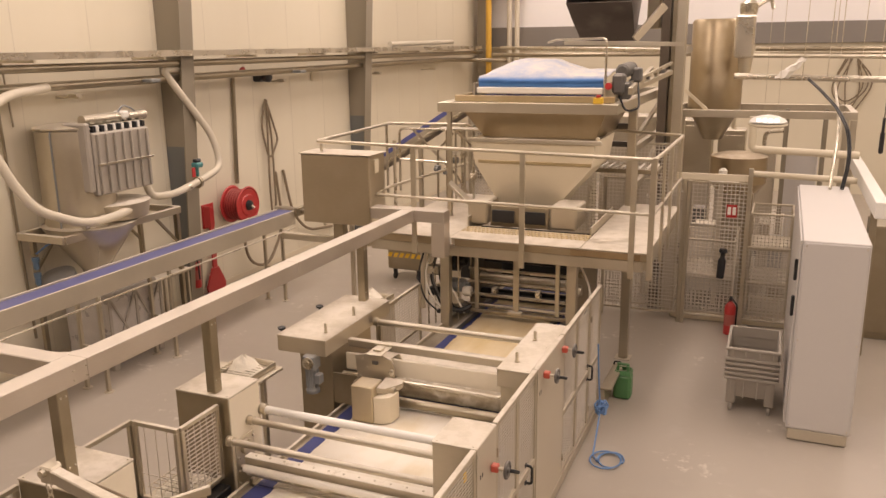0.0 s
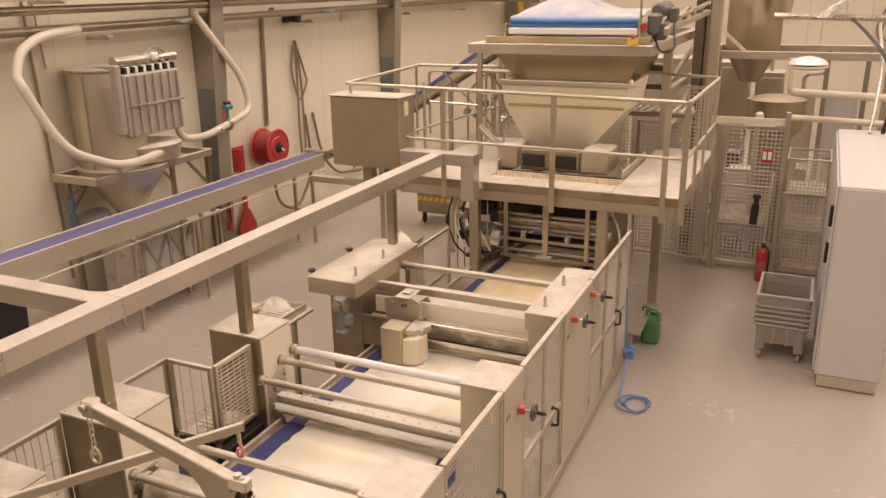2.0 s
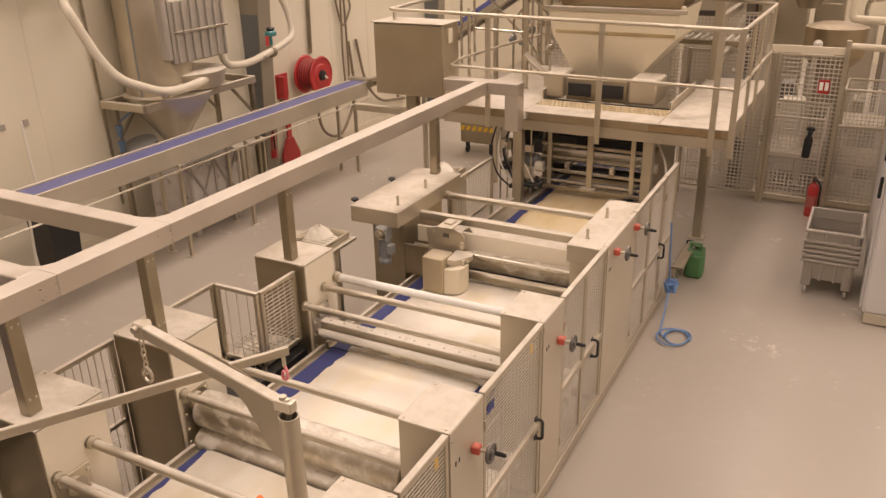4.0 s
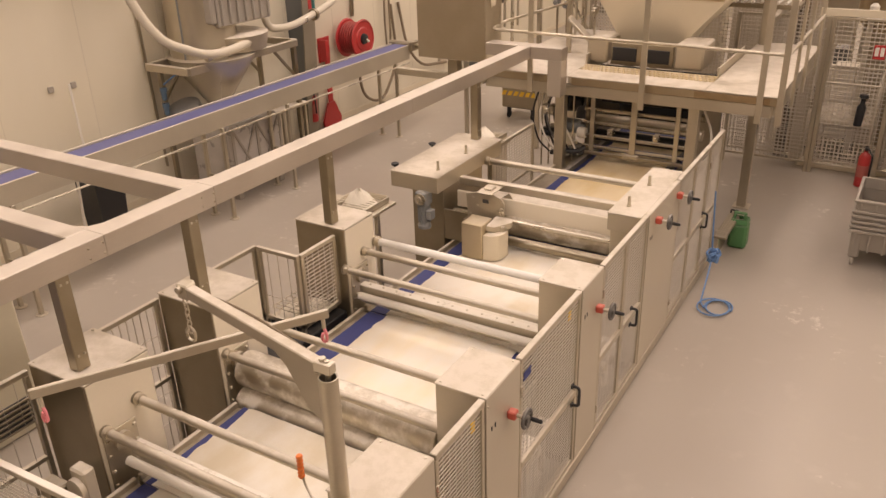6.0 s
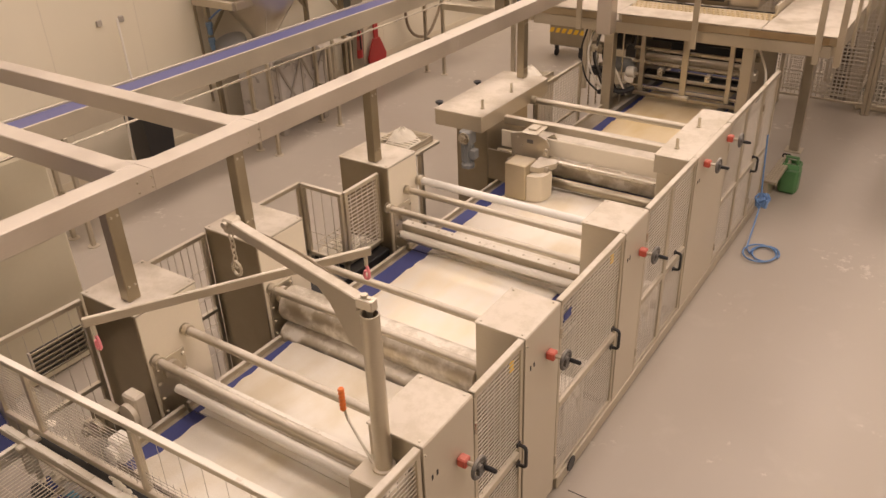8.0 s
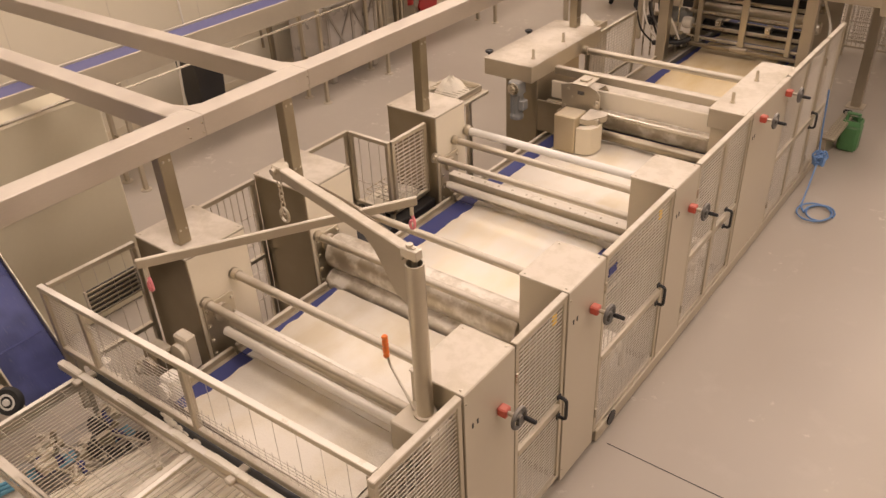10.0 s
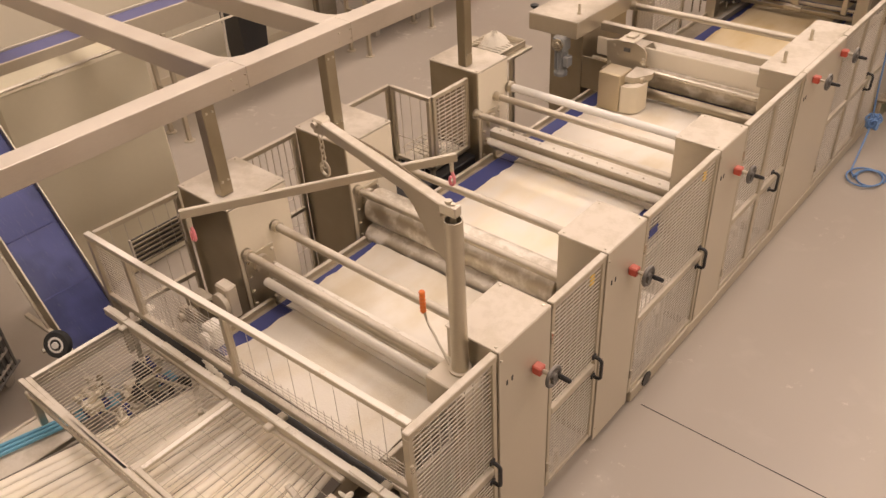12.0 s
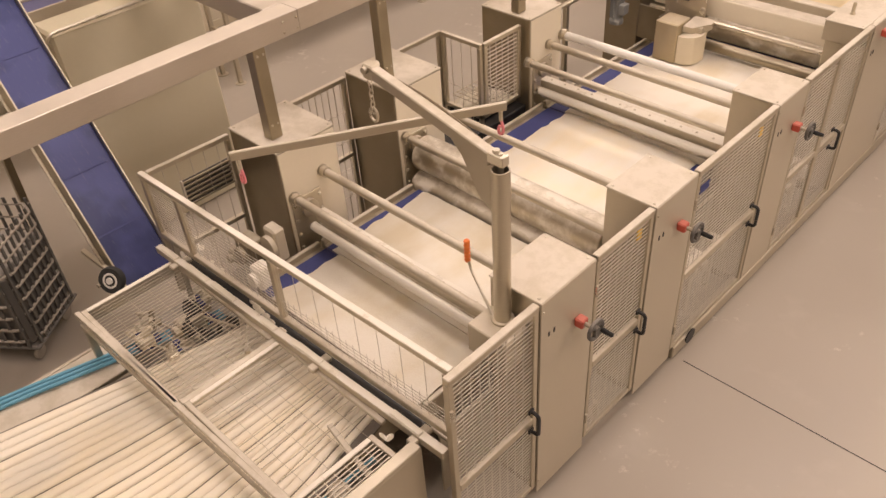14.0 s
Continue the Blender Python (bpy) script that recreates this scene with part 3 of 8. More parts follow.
def left_unit(y0, y1, label, x0=LX, x1=-3.6):
    """A tall gearbox cabinet in the left-hand row, its body toned dark for the dim reflections on its end, with a
    bolted bearing plate towards the belt.
    """
    t = thing("gear_cabinet", ((x0 + x1) / 2, (y0 + y1) / 2, 0.0), label, "machine cabinet", "left gear cabinets")
    # dark body colour carries the dim reflections of the end face
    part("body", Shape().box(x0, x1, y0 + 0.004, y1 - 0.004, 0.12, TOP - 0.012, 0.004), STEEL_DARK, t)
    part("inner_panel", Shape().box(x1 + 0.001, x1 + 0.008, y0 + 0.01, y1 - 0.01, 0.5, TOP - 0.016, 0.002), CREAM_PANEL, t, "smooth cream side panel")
    part("lid", Shape().box(x0 - 0.006, x1 + 0.008, y0, y1, TOP - 0.011, TOP, 0.004), STEEL_FLOUR, t, "floury flat lid")
    for px in (x0 + 0.05, x1 - 0.05):
        for py in (y0 + 0.05, y1 - 0.05):
            part("foot", Shape().lathe((px, py, 0), (0, 0, 1), [(0, 0.035), (0.015, 0.035), (0.02, 0.014), (0.121, 0.014)], 12), STEEL, t)
    plate = Shape().box(x1 + 0.009, x1 + 0.02, y0 + 0.03, y0 + 0.26, 0.74, 1.14, 0.004)
    pl = part("bearing_plate", plate, STEEL, t)
    tagged(part("bolts", bolts(Shape(), [(x1 + 0.02, y0 + dy, z) for dy in (0.05, 0.24) for z in (0.78, 0.88, 0.99, 1.10)], (1, 0, 0), 0.012, 0.012), STEEL_CLEAN, pl), kind="stuff")
    part("bearing", Shape().lathe((x1 + 0.02, y0 + 0.145, 1.05), (1, 0, 0), [(0, 0.06), (0.03, 0.06), (0.035, 0.05)], 20), STEEL_FLOUR, pl)
    tagged(part("screws", bolts(Shape(), [(px, py, TOP) for px in (x0 + 0.025, x1 - 0.02) for py in (y0 + 0.025, y1 - 0.025)], (0, 0, 1)), STEEL_CLEAN, t), kind="stuff")
    return t


left_unit(2.10, 2.55, "stainless gear cabinet with a beam post on its lid")
left_unit(3.05, 3.50, "stainless gear cabinet with a beam post on its lid")
left_unit(4.45, 4.84, "stainless gear cabinet with a floury lid and a beam post")


def thick_head(name, x0, x1, y0, y1, sx, label):
    """A low box head on a leg, with two threaded studs through its lid."""
    t = thing(name, ((x0 + x1) / 2, (y0 + y1) / 2, 0.1), label, "machine head", "box heads")
    part("body", Shape().box(x0, x1, y0, y1, TOP - 0.15, TOP - 0.004, 0.005), STEEL_FLOUR, t)
    part("lid", Shape().box(x0 - 0.004, x1 + 0.004, y0 - 0.004, y1 + 0.004, TOP - 0.003, TOP + 0.003, 0.002), STEEL_FLOUR, t)
    for f in (0.19, 0.715):
        p = (sx, y0 + f, TOP + 0.003)
        part("stud", Shape().lathe(p, (0, 0, 1), [(0, 0.020), (0.012, 0.020), (0.013, 0.013), (0.085, 0.013), (0.09, 0.008)], 12), STEEL, t)
    part("leg", Shape().box(x0 + 0.1, x1 - 0.06, y0 + 0.2, y1 - 0.3, 0.1, TOP - 0.152, 0.005), STEEL_DARK, t)
    edge = [(x, y, TOP + 0.003) for x in (x0 + 0.02, x1 - 0.02) for y in (y0 + 0.03, (y0 + y1) / 2, y1 - 0.03)]
    tagged(part("screws", bolts(Shape(), edge, (0, 0, 1), 0.006, 0.004), STEEL_CLEAN, t), kind="stuff")
    return t


thick_head("box_head", -4.03, -3.53, 5.74, 7.0, -3.635, "floury stainless box head with two studs and a beam post")
thick_head("box_head", -1.928, RX - 0.04, 5.69, 6.86, -1.82, "floury stainless box head with two studs above the guards")


for ky in (5.98, 6.66):
    kb = Shape().lathe((LX - 0.06, ky, 1.425), (0, 0, 1), [(0, 0.012), (0.03, 0.012), (0.032, 0.035), (0.05, 0.04), (0.06, 0.02)], 10)
    kb.tube([(-4.02, ky, 1.42), (LX - 0.06, ky, 1.42), (LX - 0.06, ky, 1.44)], 0.01, 8, 0.02)
    single("clamp_knob", kb, BLACK, (LX - 0.03, ky, 1.41), "black clamping knob on the box head's edge", "knob", "clamping knobs")


def belt_bed(y0, y1, z=0.8, edge=True, label="navy-edged belt bed carrying a floured dough sheet", bx0=-3.44, bx1=-2.10):
    """Belt on its bed with side rails; the dough lies on it."""
    t = thing("belt_conveyor", (CX, (y0 + y1) / 2, 0), label, "belt conveyor", "belt beds of the line")
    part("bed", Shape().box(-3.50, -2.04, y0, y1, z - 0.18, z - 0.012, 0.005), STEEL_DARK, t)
    part("belt", Shape().box(bx0, bx1, y0 - 0.01, y1 + 0.01, z - 0.010, z, 0.004), NAVY_BELT, t, "navy belt")
    for x in (-3.51, -2.06):
        part("side_rail", Shape().box(x, x + 0.03, y0, y1, z - 0.1, z + 0.028, 0.005), STEEL_FLOUR, t)
    for x in (-3.46, -2.08):
        for y in (y0 + 0.2, y1 - 0.2):
            part("leg", Shape().box(x - 0.03, x + 0.03, y - 0.03, y + 0.03, 0, z - 0.185, 0.004), STEEL, t)
    return t


def dough_sheet(y0, y1, z, x0, x1, thick, label, mat=None):
    """A sheet of dough with a wavy edge and a softly uneven top."""
    nx, ny = 28, max(6, int((y1 - y0) / 0.035))
    vs, fs = [], []
    for layer in (1, 0):
        for j in range(ny + 1):
            y = y0 + (y1 - y0) * j / ny
            a = x0 + 0.028 * noise.noise((0, y * 4.0, 1.7)) + 0.022 * noise.noise((5, y * 13.0, 0))
            b = x1 + 0.020 * noise.noise((9, y * 4.0, 3.1)) + 0.010 * noise.noise((2, y * 11.0, 4))
            for i in range(nx + 1):
                u = i / nx
                x = a + (b - a) * u
                rim = min(1.0, min(u, 1 - u) * nx / 1.2)
                h = thick * (0.35 + 0.65 * rim) + 0.006 * noise.noise((x * 6, y * 3, 0)) + 0.003 * noise.noise((x * 20, y * 14, 2))
                vs.append((x, y, z + (max(0.004, h) if layer else 0.001)))
    row = nx + 1
    half = row * (ny + 1)
    for j in range(ny):
        for i in range(nx):
            a = j * row + i
            fs.append((a, a + 1, a + row + 1, a + row))
            fs.append((half + a, half + a + row, half + a + row + 1, half + a + 1))
    rim = [i for i in range(row)] + [j * row + nx for j in range(1, ny + 1)] + [ny * row + i for i in range(nx - 1, -1, -1)] + [j * row for j in range(ny - 1, 0, -1)]
    for a, b in zip(rim, rim[1:] + rim[:1]):
        fs.append((a, half + a, half + b, b))
    s = Shape().add(vs, fs)
    return single("dough_sheet", s, mat or DOUGH, ((x0 + x1) / 2, (y0 + y1) / 2, z), label, "dough", "dough on the belts", sharp=60)


belt_bed(1.72, 2.215)
belt_bed(2.24, 3.05)
belt_bed(3.29, 4.49)
belt_bed(4.52, 6.42)
belt_bed(6.75, 10.2, bx0=-3.30, bx1=-2.22)
dough_sheet(1.70, 2.225, 0.8, -3.31, -2.08, 0.018, "floured cream dough sheet with a wavy edge on the navy belt")
dough_sheet(2.23, 3.05, 0.8, -3.38, -2.14, 0.020, "floured cream dough sheet with a wavy edge on the navy belt")
dough_sheet(3.29, 4.50, 0.8, -3.28, -2.14, 0.022, "white-floured dough sheet with a ragged edge on the navy belt", DOUGH_WHITE)
dough_sheet(4.51, 6.2, 0.8, -3.30, -2.12, 0.030, "thick cream dough sheet on the navy belt")
dough_sheet(6.8, 9.9, 0.8, -3.18, -2.28, 0.030, "golden dough sheet running out from under the platform", DOUGH_GOLD)


def roller(name, x0, x1, y, z, r, material, label, journal=0.02, group="rollers across the belt"):
    t = thing(name, ((x0 + x1) / 2, y, z - r), label, "roller", group)
    part("barrel", Shape().lathe((x0 + 0.06, y, z), (1, 0, 0), [(0, r * 0.93), (0.006, r), (x1 - x0 - 0.126, r), (x1 - x0 - 0.12, r * 0.93)], 28), material, t)
    part("journal", Shape().tube([(x0, y, z), (x0 + 0.06, y, z)], journal, 14), STEEL_CLEAN, t)
    part("journal", Shape().tube([(x1 - 0.06, y, z), (x1, y, z)], journal, 14), STEEL_CLEAN, t)
    return t


def tie_rod(y, z, r=0.027, x0=-3.59, x1=-1.93, y2=None, mat=None, label="polished stainless tie rod across the belt"):
    t = thing("tie_rod", ((x0 + x1) / 2, y, z - r), label, "tie rod", "tie rods across the belt")
    y2 = y if y2 is None else y2
    part("rod", Shape().tube([(x0, y, z), (x1, y2, z)], r, 14), mat or STEEL_FLOUR, t)
    part("collar", Shape().tube([(x0 + 0.012, y, z), (x0 + 0.05, y, z)], r * 1.35, 14), STEEL, t)
    part("end_cap", Shape().tube([(x0, y, z), (x0 + 0.006, y, z)], r * 1.5, 14), STEEL, t)
    return t


def scraper_bar(y, z, x0=-3.52, x1=-1.94):
    """White-edged scraper: an angle bar with a row of screws over a pale blade."""
    t = thing("scraper_bar", (CX, y, z - 0.1), "floury scraper bar with a row of screws", "scraper bar", "scraper bars across the belt")
    part("angle", Shape().box(x0, x1, y - 0.02, y + 0.05, z, z + 0.014, 0.003).box(x0, x1, y - 0.024, y - 0.014, z - 0.05, z + 0.012, 0.003), STEEL_CAKED, t)
    part("blade", Shape().tube([(x0 + 0.03, y - 0.07, z - 0.055), (x1 - 0.03, y - 0.07, z - 0.055)], 0.029, 18), WHITE_PLASTIC, t, "white plastic scraper tube")
    tagged(part("screws", bolts(Shape(), [(x0 + 0.08 + k * 0.125, y + 0.015, z + 0.014) for k in range(12)], (0, 0, 1), 0.009, 0.007), STEEL_CLEAN, t), kind="stuff")
    return t


# station 1
tie_rod(2.16, 1.16)
tie_rod(2.40, 1.24)
scraper_bar(2.27, 1.02)
roller("gauge_roller", -3.58, -1.93, 2.30, 0.90, 0.05, DRUM, "floury gauging roller above the navy belt")
# station 2, with the big polished drum
tie_rod(3.11, 1.14)
roller("calibrating_drum", -3.60, -1.93, 3.23, 0.98, 0.125, DRUM, "large calibrating drum smeared with white flour", 0.03)
roller("calibrating_drum", -3.60, -1.93, 3.17, 0.76, 0.10, DRUM, "lower floury calibrating drum", 0.03)
tie_rod(3.42, 1.22)
# station 3
tie_rod(4.84, 1.25, 0.032, mat=WHITE_PAINT, label="white sleeved tie rod with a moulded end")
tie_rod(4.67, 1.23)
tie_rod(4.41, 1.18)
scraper_bar(4.52, 1.01)
roller("gauge_roller", -3.58, -1.93, 4.54, 0.90, 0.05, DRUM, "floury gauging roller above the navy belt")
# station 4: tie rods, cross beam and drum
tie_rod(6.62, 1.40, 0.030, x0=-3.5)
roller("calibrating_drum", -3.45, -1.95, 6.25, 0.98, 0.12, DRUM, "calibrating drum caked with flour", 0.03)
roller("calibrating_drum", -3.45, -1.95, 6.62, 0.95, 0.10, DRUM, "calibrating drum caked with flour", 0.03)
roller("spreading_roller", -3.45, -1.95, 6.02, 0.90, 0.045, STEEL_DARK, "dark spreading roller over the dough", 0.02)
hood = Shape().slab([(-3.42, 6.30, 1.16), (-3.42, 6.75, 1.16), (-3.42, 6.75, 1.10), (-3.42, 6.30, 1.10)], (1.44, 0, 0))
single("drum_hood", hood, STEEL_FLOUR, (CX, 6.5, 1.1), "floury sheet hood over the drum pair", "sheet hood")
single("cross_bar", Shape().box(-3.5, -1.95, 6.08, 6.14, 1.34, 1.41, 0.006), STEEL_FLOUR, (CX, 6.1, 1.34), "floury square cross bar between the box heads", "cross bar")
single("cross_bar", Shape().box(-3.5, -1.90, 6.035, 6.062, 1.135, 1.295, 0.006), CREAM_PANEL, (CX, 6.05, 1.135), "flat upright cross beam carrying the traversing unit", "cross bar")
single("guide_rod", Shape().tube([(-3.5, 5.98, 1.115), (-1.88, 5.98, 1.115)], 0.024, 14), STEEL_CLEAN, (CX, 5.98, 1.09), "polished guide rod under the cross beam", "guide rod")


STRAW_PAINT = brushed("straw_box_sheet", (0.56, 0.47, 0.31), 0.42, 0.35, metal=0.6)


def traverser():
    """Travelling cutter: a notched cheek plate clamped on the cross beam, a hanging sheet box and a rounded shield."""
    t = thing("traversing_unit", (-3.1, 5.85, 0.82), "floury stainless traversing unit hung on the cross beam", "traversing unit")
    o = [(-3.335, 1.335), (-3.315, 1.10), (-3.02, 1.095), (-2.957, 1.15), (-2.955, 1.29), (-2.985, 1.335), (-3.04, 1.355), (-3.08, 1.375), (-3.18, 1.375)]
    part("cheek_plate", Shape().slab([(a, 5.915, b) for a, b in o], (0, 0.016, 0)), STEEL_FLOUR, t)
    part("back_plate", Shape().slab([(a, 6.075, b) for a, b in o[1:6]], (0, 0.014, 0)), STEEL_FLOUR, t)
    part("top_clamp", Shape().box(-3.20, -3.05, 5.86, 6.09, 1.376, 1.390, 0.005).box(-3.165, -3.085, 5.93, 6.02, 1.39, 1.41, 0.005), STEEL, t)
    part("slot", Shape().box(-3.165, -3.105, 5.905, 5.9145, 1.275, 1.31, 0.003), DARK_GREY, t)
    part("lock_nut", Shape().lathe((-2.975, 5.914, 1.225), (0, -1, 0), [(0, 0.030), (0.02, 0.030), (0.026, 0.018)], 6), STEEL_CLEAN, t)
    part("carriage_arm", Shape().slab([(-3.03, 5.72, 1.15), (-2.97, 5.76, 1.13), (-2.86, 5.88, 1.15), (-2.86, 5.91, 1.17), (-3.03, 5.91, 1.17)], (0, 0, -0.05)), STEEL_FLOUR, t)
    part("box", Shape().box(-3.24, -3.035, 5.645, 5.85, 0.84, 1.175, 0.008), STRAW_PAINT, t, "straw-tinted sheet box")
    prof = [(-3.03, 5.66), (-2.955, 5.672), (-2.905, 5.71), (-2.885, 5.77), (-2.885, 5.86), (-3.03, 5.86)]
    part("shield", Shape().slab([(a, b, 0.845) for a, b in prof], (0, 0, 0.235)), CREAM_PLASTIC, t, "cream rounded shield")
    part("hanger", Shape().box(-3.03, -2.90, 5.80, 5.913, 1.06, 1.13, 0.006), STEEL_FLOUR, t)
    part("bolts", bolts(Shape(), [(a, 5.915, b) for a, b in ((-3.29, 1.15), (-3.22, 1.24), (-3.05, 1.14), (-3.26, 1.31))], (0, -1, 0), 0.012), STEEL_CLEAN, t)


traverser()


def gear_motor(x, y, z, way=(0, 0, -1)):
    """A small geared motor: worm box with a ribbed face, finned motor below it and a terminal box."""
    t = thing("gear_motor", (x, y, z - 0.36), "dark grey geared motor dusted with flour", "motor", "geared motors")
    part("gearbox", Shape().box(x - 0.06, x + 0.06, y - 0.06, y + 0.06, z - 0.13, z, 0.012), MOTOR_GREY, t)
    part("flange", Shape().lathe((x, y - 0.06, z - 0.065), (0, -1, 0), [(0, 0.055), (0.012, 0.055), (0.018, 0.03), (0.03, 0.03)], 18), STEEL_CLEAN, t)
    f = Shape()
    for k in range(12):
        g = 2 * math.pi * k / 12
        f.bar((x + 0.05 * math.cos(g), y + 0.05 * math.sin(g), z - 0.14), (x + 0.05 * math.cos(g), y + 0.05 * math.sin(g), z - 0.30), 0.006, 0.022, 0.001, (math.cos(g), math.sin(g), 0))
    f.lathe((x, y, z - 0.13), (0, 0, -1), [(0, 0.05), (0.18, 0.05), (0.20, 0.062), (0.23, 0.06)], 20)
    part("motor_body", f, MOTOR_GREY, t)
    part("terminal_box", Shape().box(x + 0.045, x + 0.10, y - 0.05, y + 0.03, z - 0.26, z - 0.17, 0.006), MOTOR_GREY, t)


gear_motor(-3.68, 5.74, 1.36)
single("motor_bracket", Shape().box(-3.62, -3.34, 5.95, 5.97, 0.82, 1.12, 0.003).box(-3.345, -3.325, 5.86, 5.95, 0.84, 1.10, 0.003), STEEL_DARK, (-3.5, 5.96, 0.82), "dark bolted bracket plate behind the motor", "bracket plate")

# invented sheet, sets how light it looks through the mesh doors
single("mesh_tone_sheet", Shape().box(-2.0, -1.985, 1.75, 8.2, 0.1, 0.60, 0.003), STEEL_FLOUR, (-1.99, 5, 0.1), "floury sheet added behind the mesh doors to set their background tone", "skirt sheet")

# ---- the beam frame on posts above the left row ----
BX0, BX1, BZ0, BZ1 = -3.845, -3.70, 2.093, 2.226


def beam_frame():
    t = thing("cable_beam_frame", (-3.75, 4.0, TOP), "satin stainless cable duct frame carried on square posts", "beam frame")
    ends = [-2.2, 2.50, 3.33, 5.65, 8.02]
    for a, b in zip(ends, ends[1:]):
        part("beam", Shape().box(BX0, BX1, a + 0.0004, b - 0.0004, BZ0, BZ1, 0.004), BEAM, t)
    for y in (-1.6, 2.22, 3.15, 4.52, 6.90):
        part("post", Shape().box(-3.805, -3.725, y - 0.042, y + 0.042, (TOP + 0.003) if y > 1 else 0, BZ0 - 0.001, 0.005), STEEL_DARK, t)
        part("bolts", bolts(Shape(), [(-3.725, y + dy, z) for dy in (-0.02, 0.02) for z in (BZ0 - 0.05, TOP + 0.1)], (1, 0, 0), 0.008), STEEL_CLEAN, t)
    for y in (2.37, 3.205):
        part("cross_beam", Shape().box(-8.2, BX0 - 0.002, y, y + 0.135, BZ0, BZ1, 0.006), BEAM, t)
        part("fillet_plate", Shape().slab([(BX0 - 0.001, y + 0.136, BZ0 + 0.004), (BX0 - 0.001, y + 0.25, BZ0 + 0.004), (BX0 - 0.04, y + 0.17, BZ0 + 0.004), (BX0 - 0.12, y + 0.136, BZ0 + 0.004)], (0, 0, BZ1 - BZ0 - 0.008)), BEAM, t)
        part("joint_bolts", bolts(Shape(), [(BX1, y + d, BZ0 + h) for d in (0.02, 0.115) for h in (0.03, 0.09)], (1, 0, 0), 0.007), STEEL_CLEAN, t)
    part("end_beam", Shape().box(-4.25, -3.34, 8.025, 8.20, BZ0, BZ1, 0.006), BEAM, t)
    part("end_leg", Shape().box(-3.50, -3.34, 8.03, 8.195, 1.70, BZ0 - 0.001, 0.006), BEAM, t)


beam_frame()

# ---- swinging jib on the mast ----
MX, MY = -1.80, 2.05


def jib_crane():
    t = thing("jib_crane", (MX, MY, 1.30), "stainless swinging jib on a tube mast with a hanging spreader bar", "jib crane")
    part("base_block", Shape().box(MX - 0.11, MX + 0.13, MY - 0.13, MY + 0.04, 1.16, 1.335, 0.006), STEEL, t)
    m = Shape().lathe((MX, MY, 1.336), (0, 0, 1), [(0, 0.055), (0.012, 0.055), (0.013, 0.041), (0.842, 0.041), (0.842, 0.035), (0.70, 0.035)], 28, False)
    part("mast", m, STEEL, t)
    zc = 2.205
    part("pivot", Shape().tube([(MX, MY, 2.0), (MX, MY, zc + 0.05)], 0.012).box(MX - 0.055, MX + 0.03, MY - 0.022, MY + 0.022, zc - 0.005, zc + 0.045, 0.004).lathe((MX - 0.02, MY, zc + 0.045), (0, 0, 1), [(0, 0.016), (0.014, 0.016)], 6), STEEL_CLEAN, t)
    a, b = Vector((MX - 0.05, MY + 0.012, zc)), Vector((-2.83, 2.29, zc - 0.01))
    part("jib_arm", Shape().bar(a, b, 0.052, 0.062, 0.005), STEEL_FLOUR, t)
    d = (b - a).normalized()
    br = [a + d * 0.0 + Vector((0, 0, -0.032)), a + d * 0.36 + Vector((0, 0, -0.032)), a + d * 0.24 + Vector((0, 0, -0.10)), a + d * 0.10 + Vector((0, 0, -0.26)), a + d * 0.015 + Vector((0, 0, -0.28))]
    part("gusset", Shape().slab(br, d.cross(Vector((0, 0, 1))) * 0.012), STEEL_FLOUR, t)
    part("sheave", Shape().box(b.x - 0.05, b.x + 0.025, b.y - 0.032, b.y + 0.032, zc - 0.05, zc + 0.03, 0.008).tube([(b.x - 0.02, b.y - 0.05, zc + 0.005), (b.x - 0.02, b.y + 0.05, zc + 0.005)], 0.018), STEEL, t)
    cx, cy = -2.86, 2.285
    c = Shape()
    for k in range(6):
        z = 2.135 - k * 0.033
        pts = [(cx + (0.012 * math.cos(g) if k % 2 else 0), cy + (0 if k % 2 else 0.012 * math.cos(g)), z + 0.022 * math.sin(g)) for g in [j * math.pi / 6 for j in range(13)]]
        c.tube(pts, 0.004, 6)
    c.tube([(cx + 0.03 * math.cos(j * math.pi / 8), cy, 1.945 + 0.038 * math.sin(j * math.pi / 8)) for j in range(17)], 0.008, 8)
    part("chain", c, STEEL_CLEAN, t)
    part("spreader_bar", Shape().bar((-3.185, 1.605, 1.90), (-2.440, 2.835, 1.90), 0.022, 0.052, 0.005), STEEL_FLOUR, t)
    for q in ((-3.165, 1.64), (-2.455, 2.805)):
        part("hook_eye", Shape().tube([(q[0], q[1], 1.875), (q[0], q[1], 1.82)], 0.011), STEEL_CLEAN, t)
        k = Shape().tube([(q[0], q[1], 1.82), (q[0] + 0.015, q[1], 1.79), (q[0] + 0.015, q[1], 1.745), (q[0] - 0.012, q[1], 1.73), (q[0] - 0.02, q[1], 1.76), (q[0] - 0.008, q[1], 1.785)], 0.0085, 8, 0.02)
        part("safety_hook", k, PINK, t, "pink plastic-coated hook")
    h = Shape().tube([(MX - 0.04, MY - 0.02, 1.34), (MX - 0.30, MY + 0.10, 1.43), (MX - 0.31, MY + 0.10, 1.56)], 0.007, 8, 0.05)
    part("crank_rod", h, STEEL_CLEAN, t)
    g = Shape().lathe((MX - 0.31, MY + 0.10, 1.46), (0, 0, 1), sum([[(k * 0.022, 0.013), (k * 0.022 + 0.011, 0.017), (k * 0.022 + 0.02, 0.013)] for k in range(6)], []), 12)
    part("grip", g, ORANGE, t, "ribbed orange grip")
    rope = Shape().tube([(-2.83, 2.31, 2.20), (-2.5, 2.33, 2.15), (-2.0, 2.2, 2.14), (MX, MY + 0.03, 2.2)], 0.006, 6, 0.3)
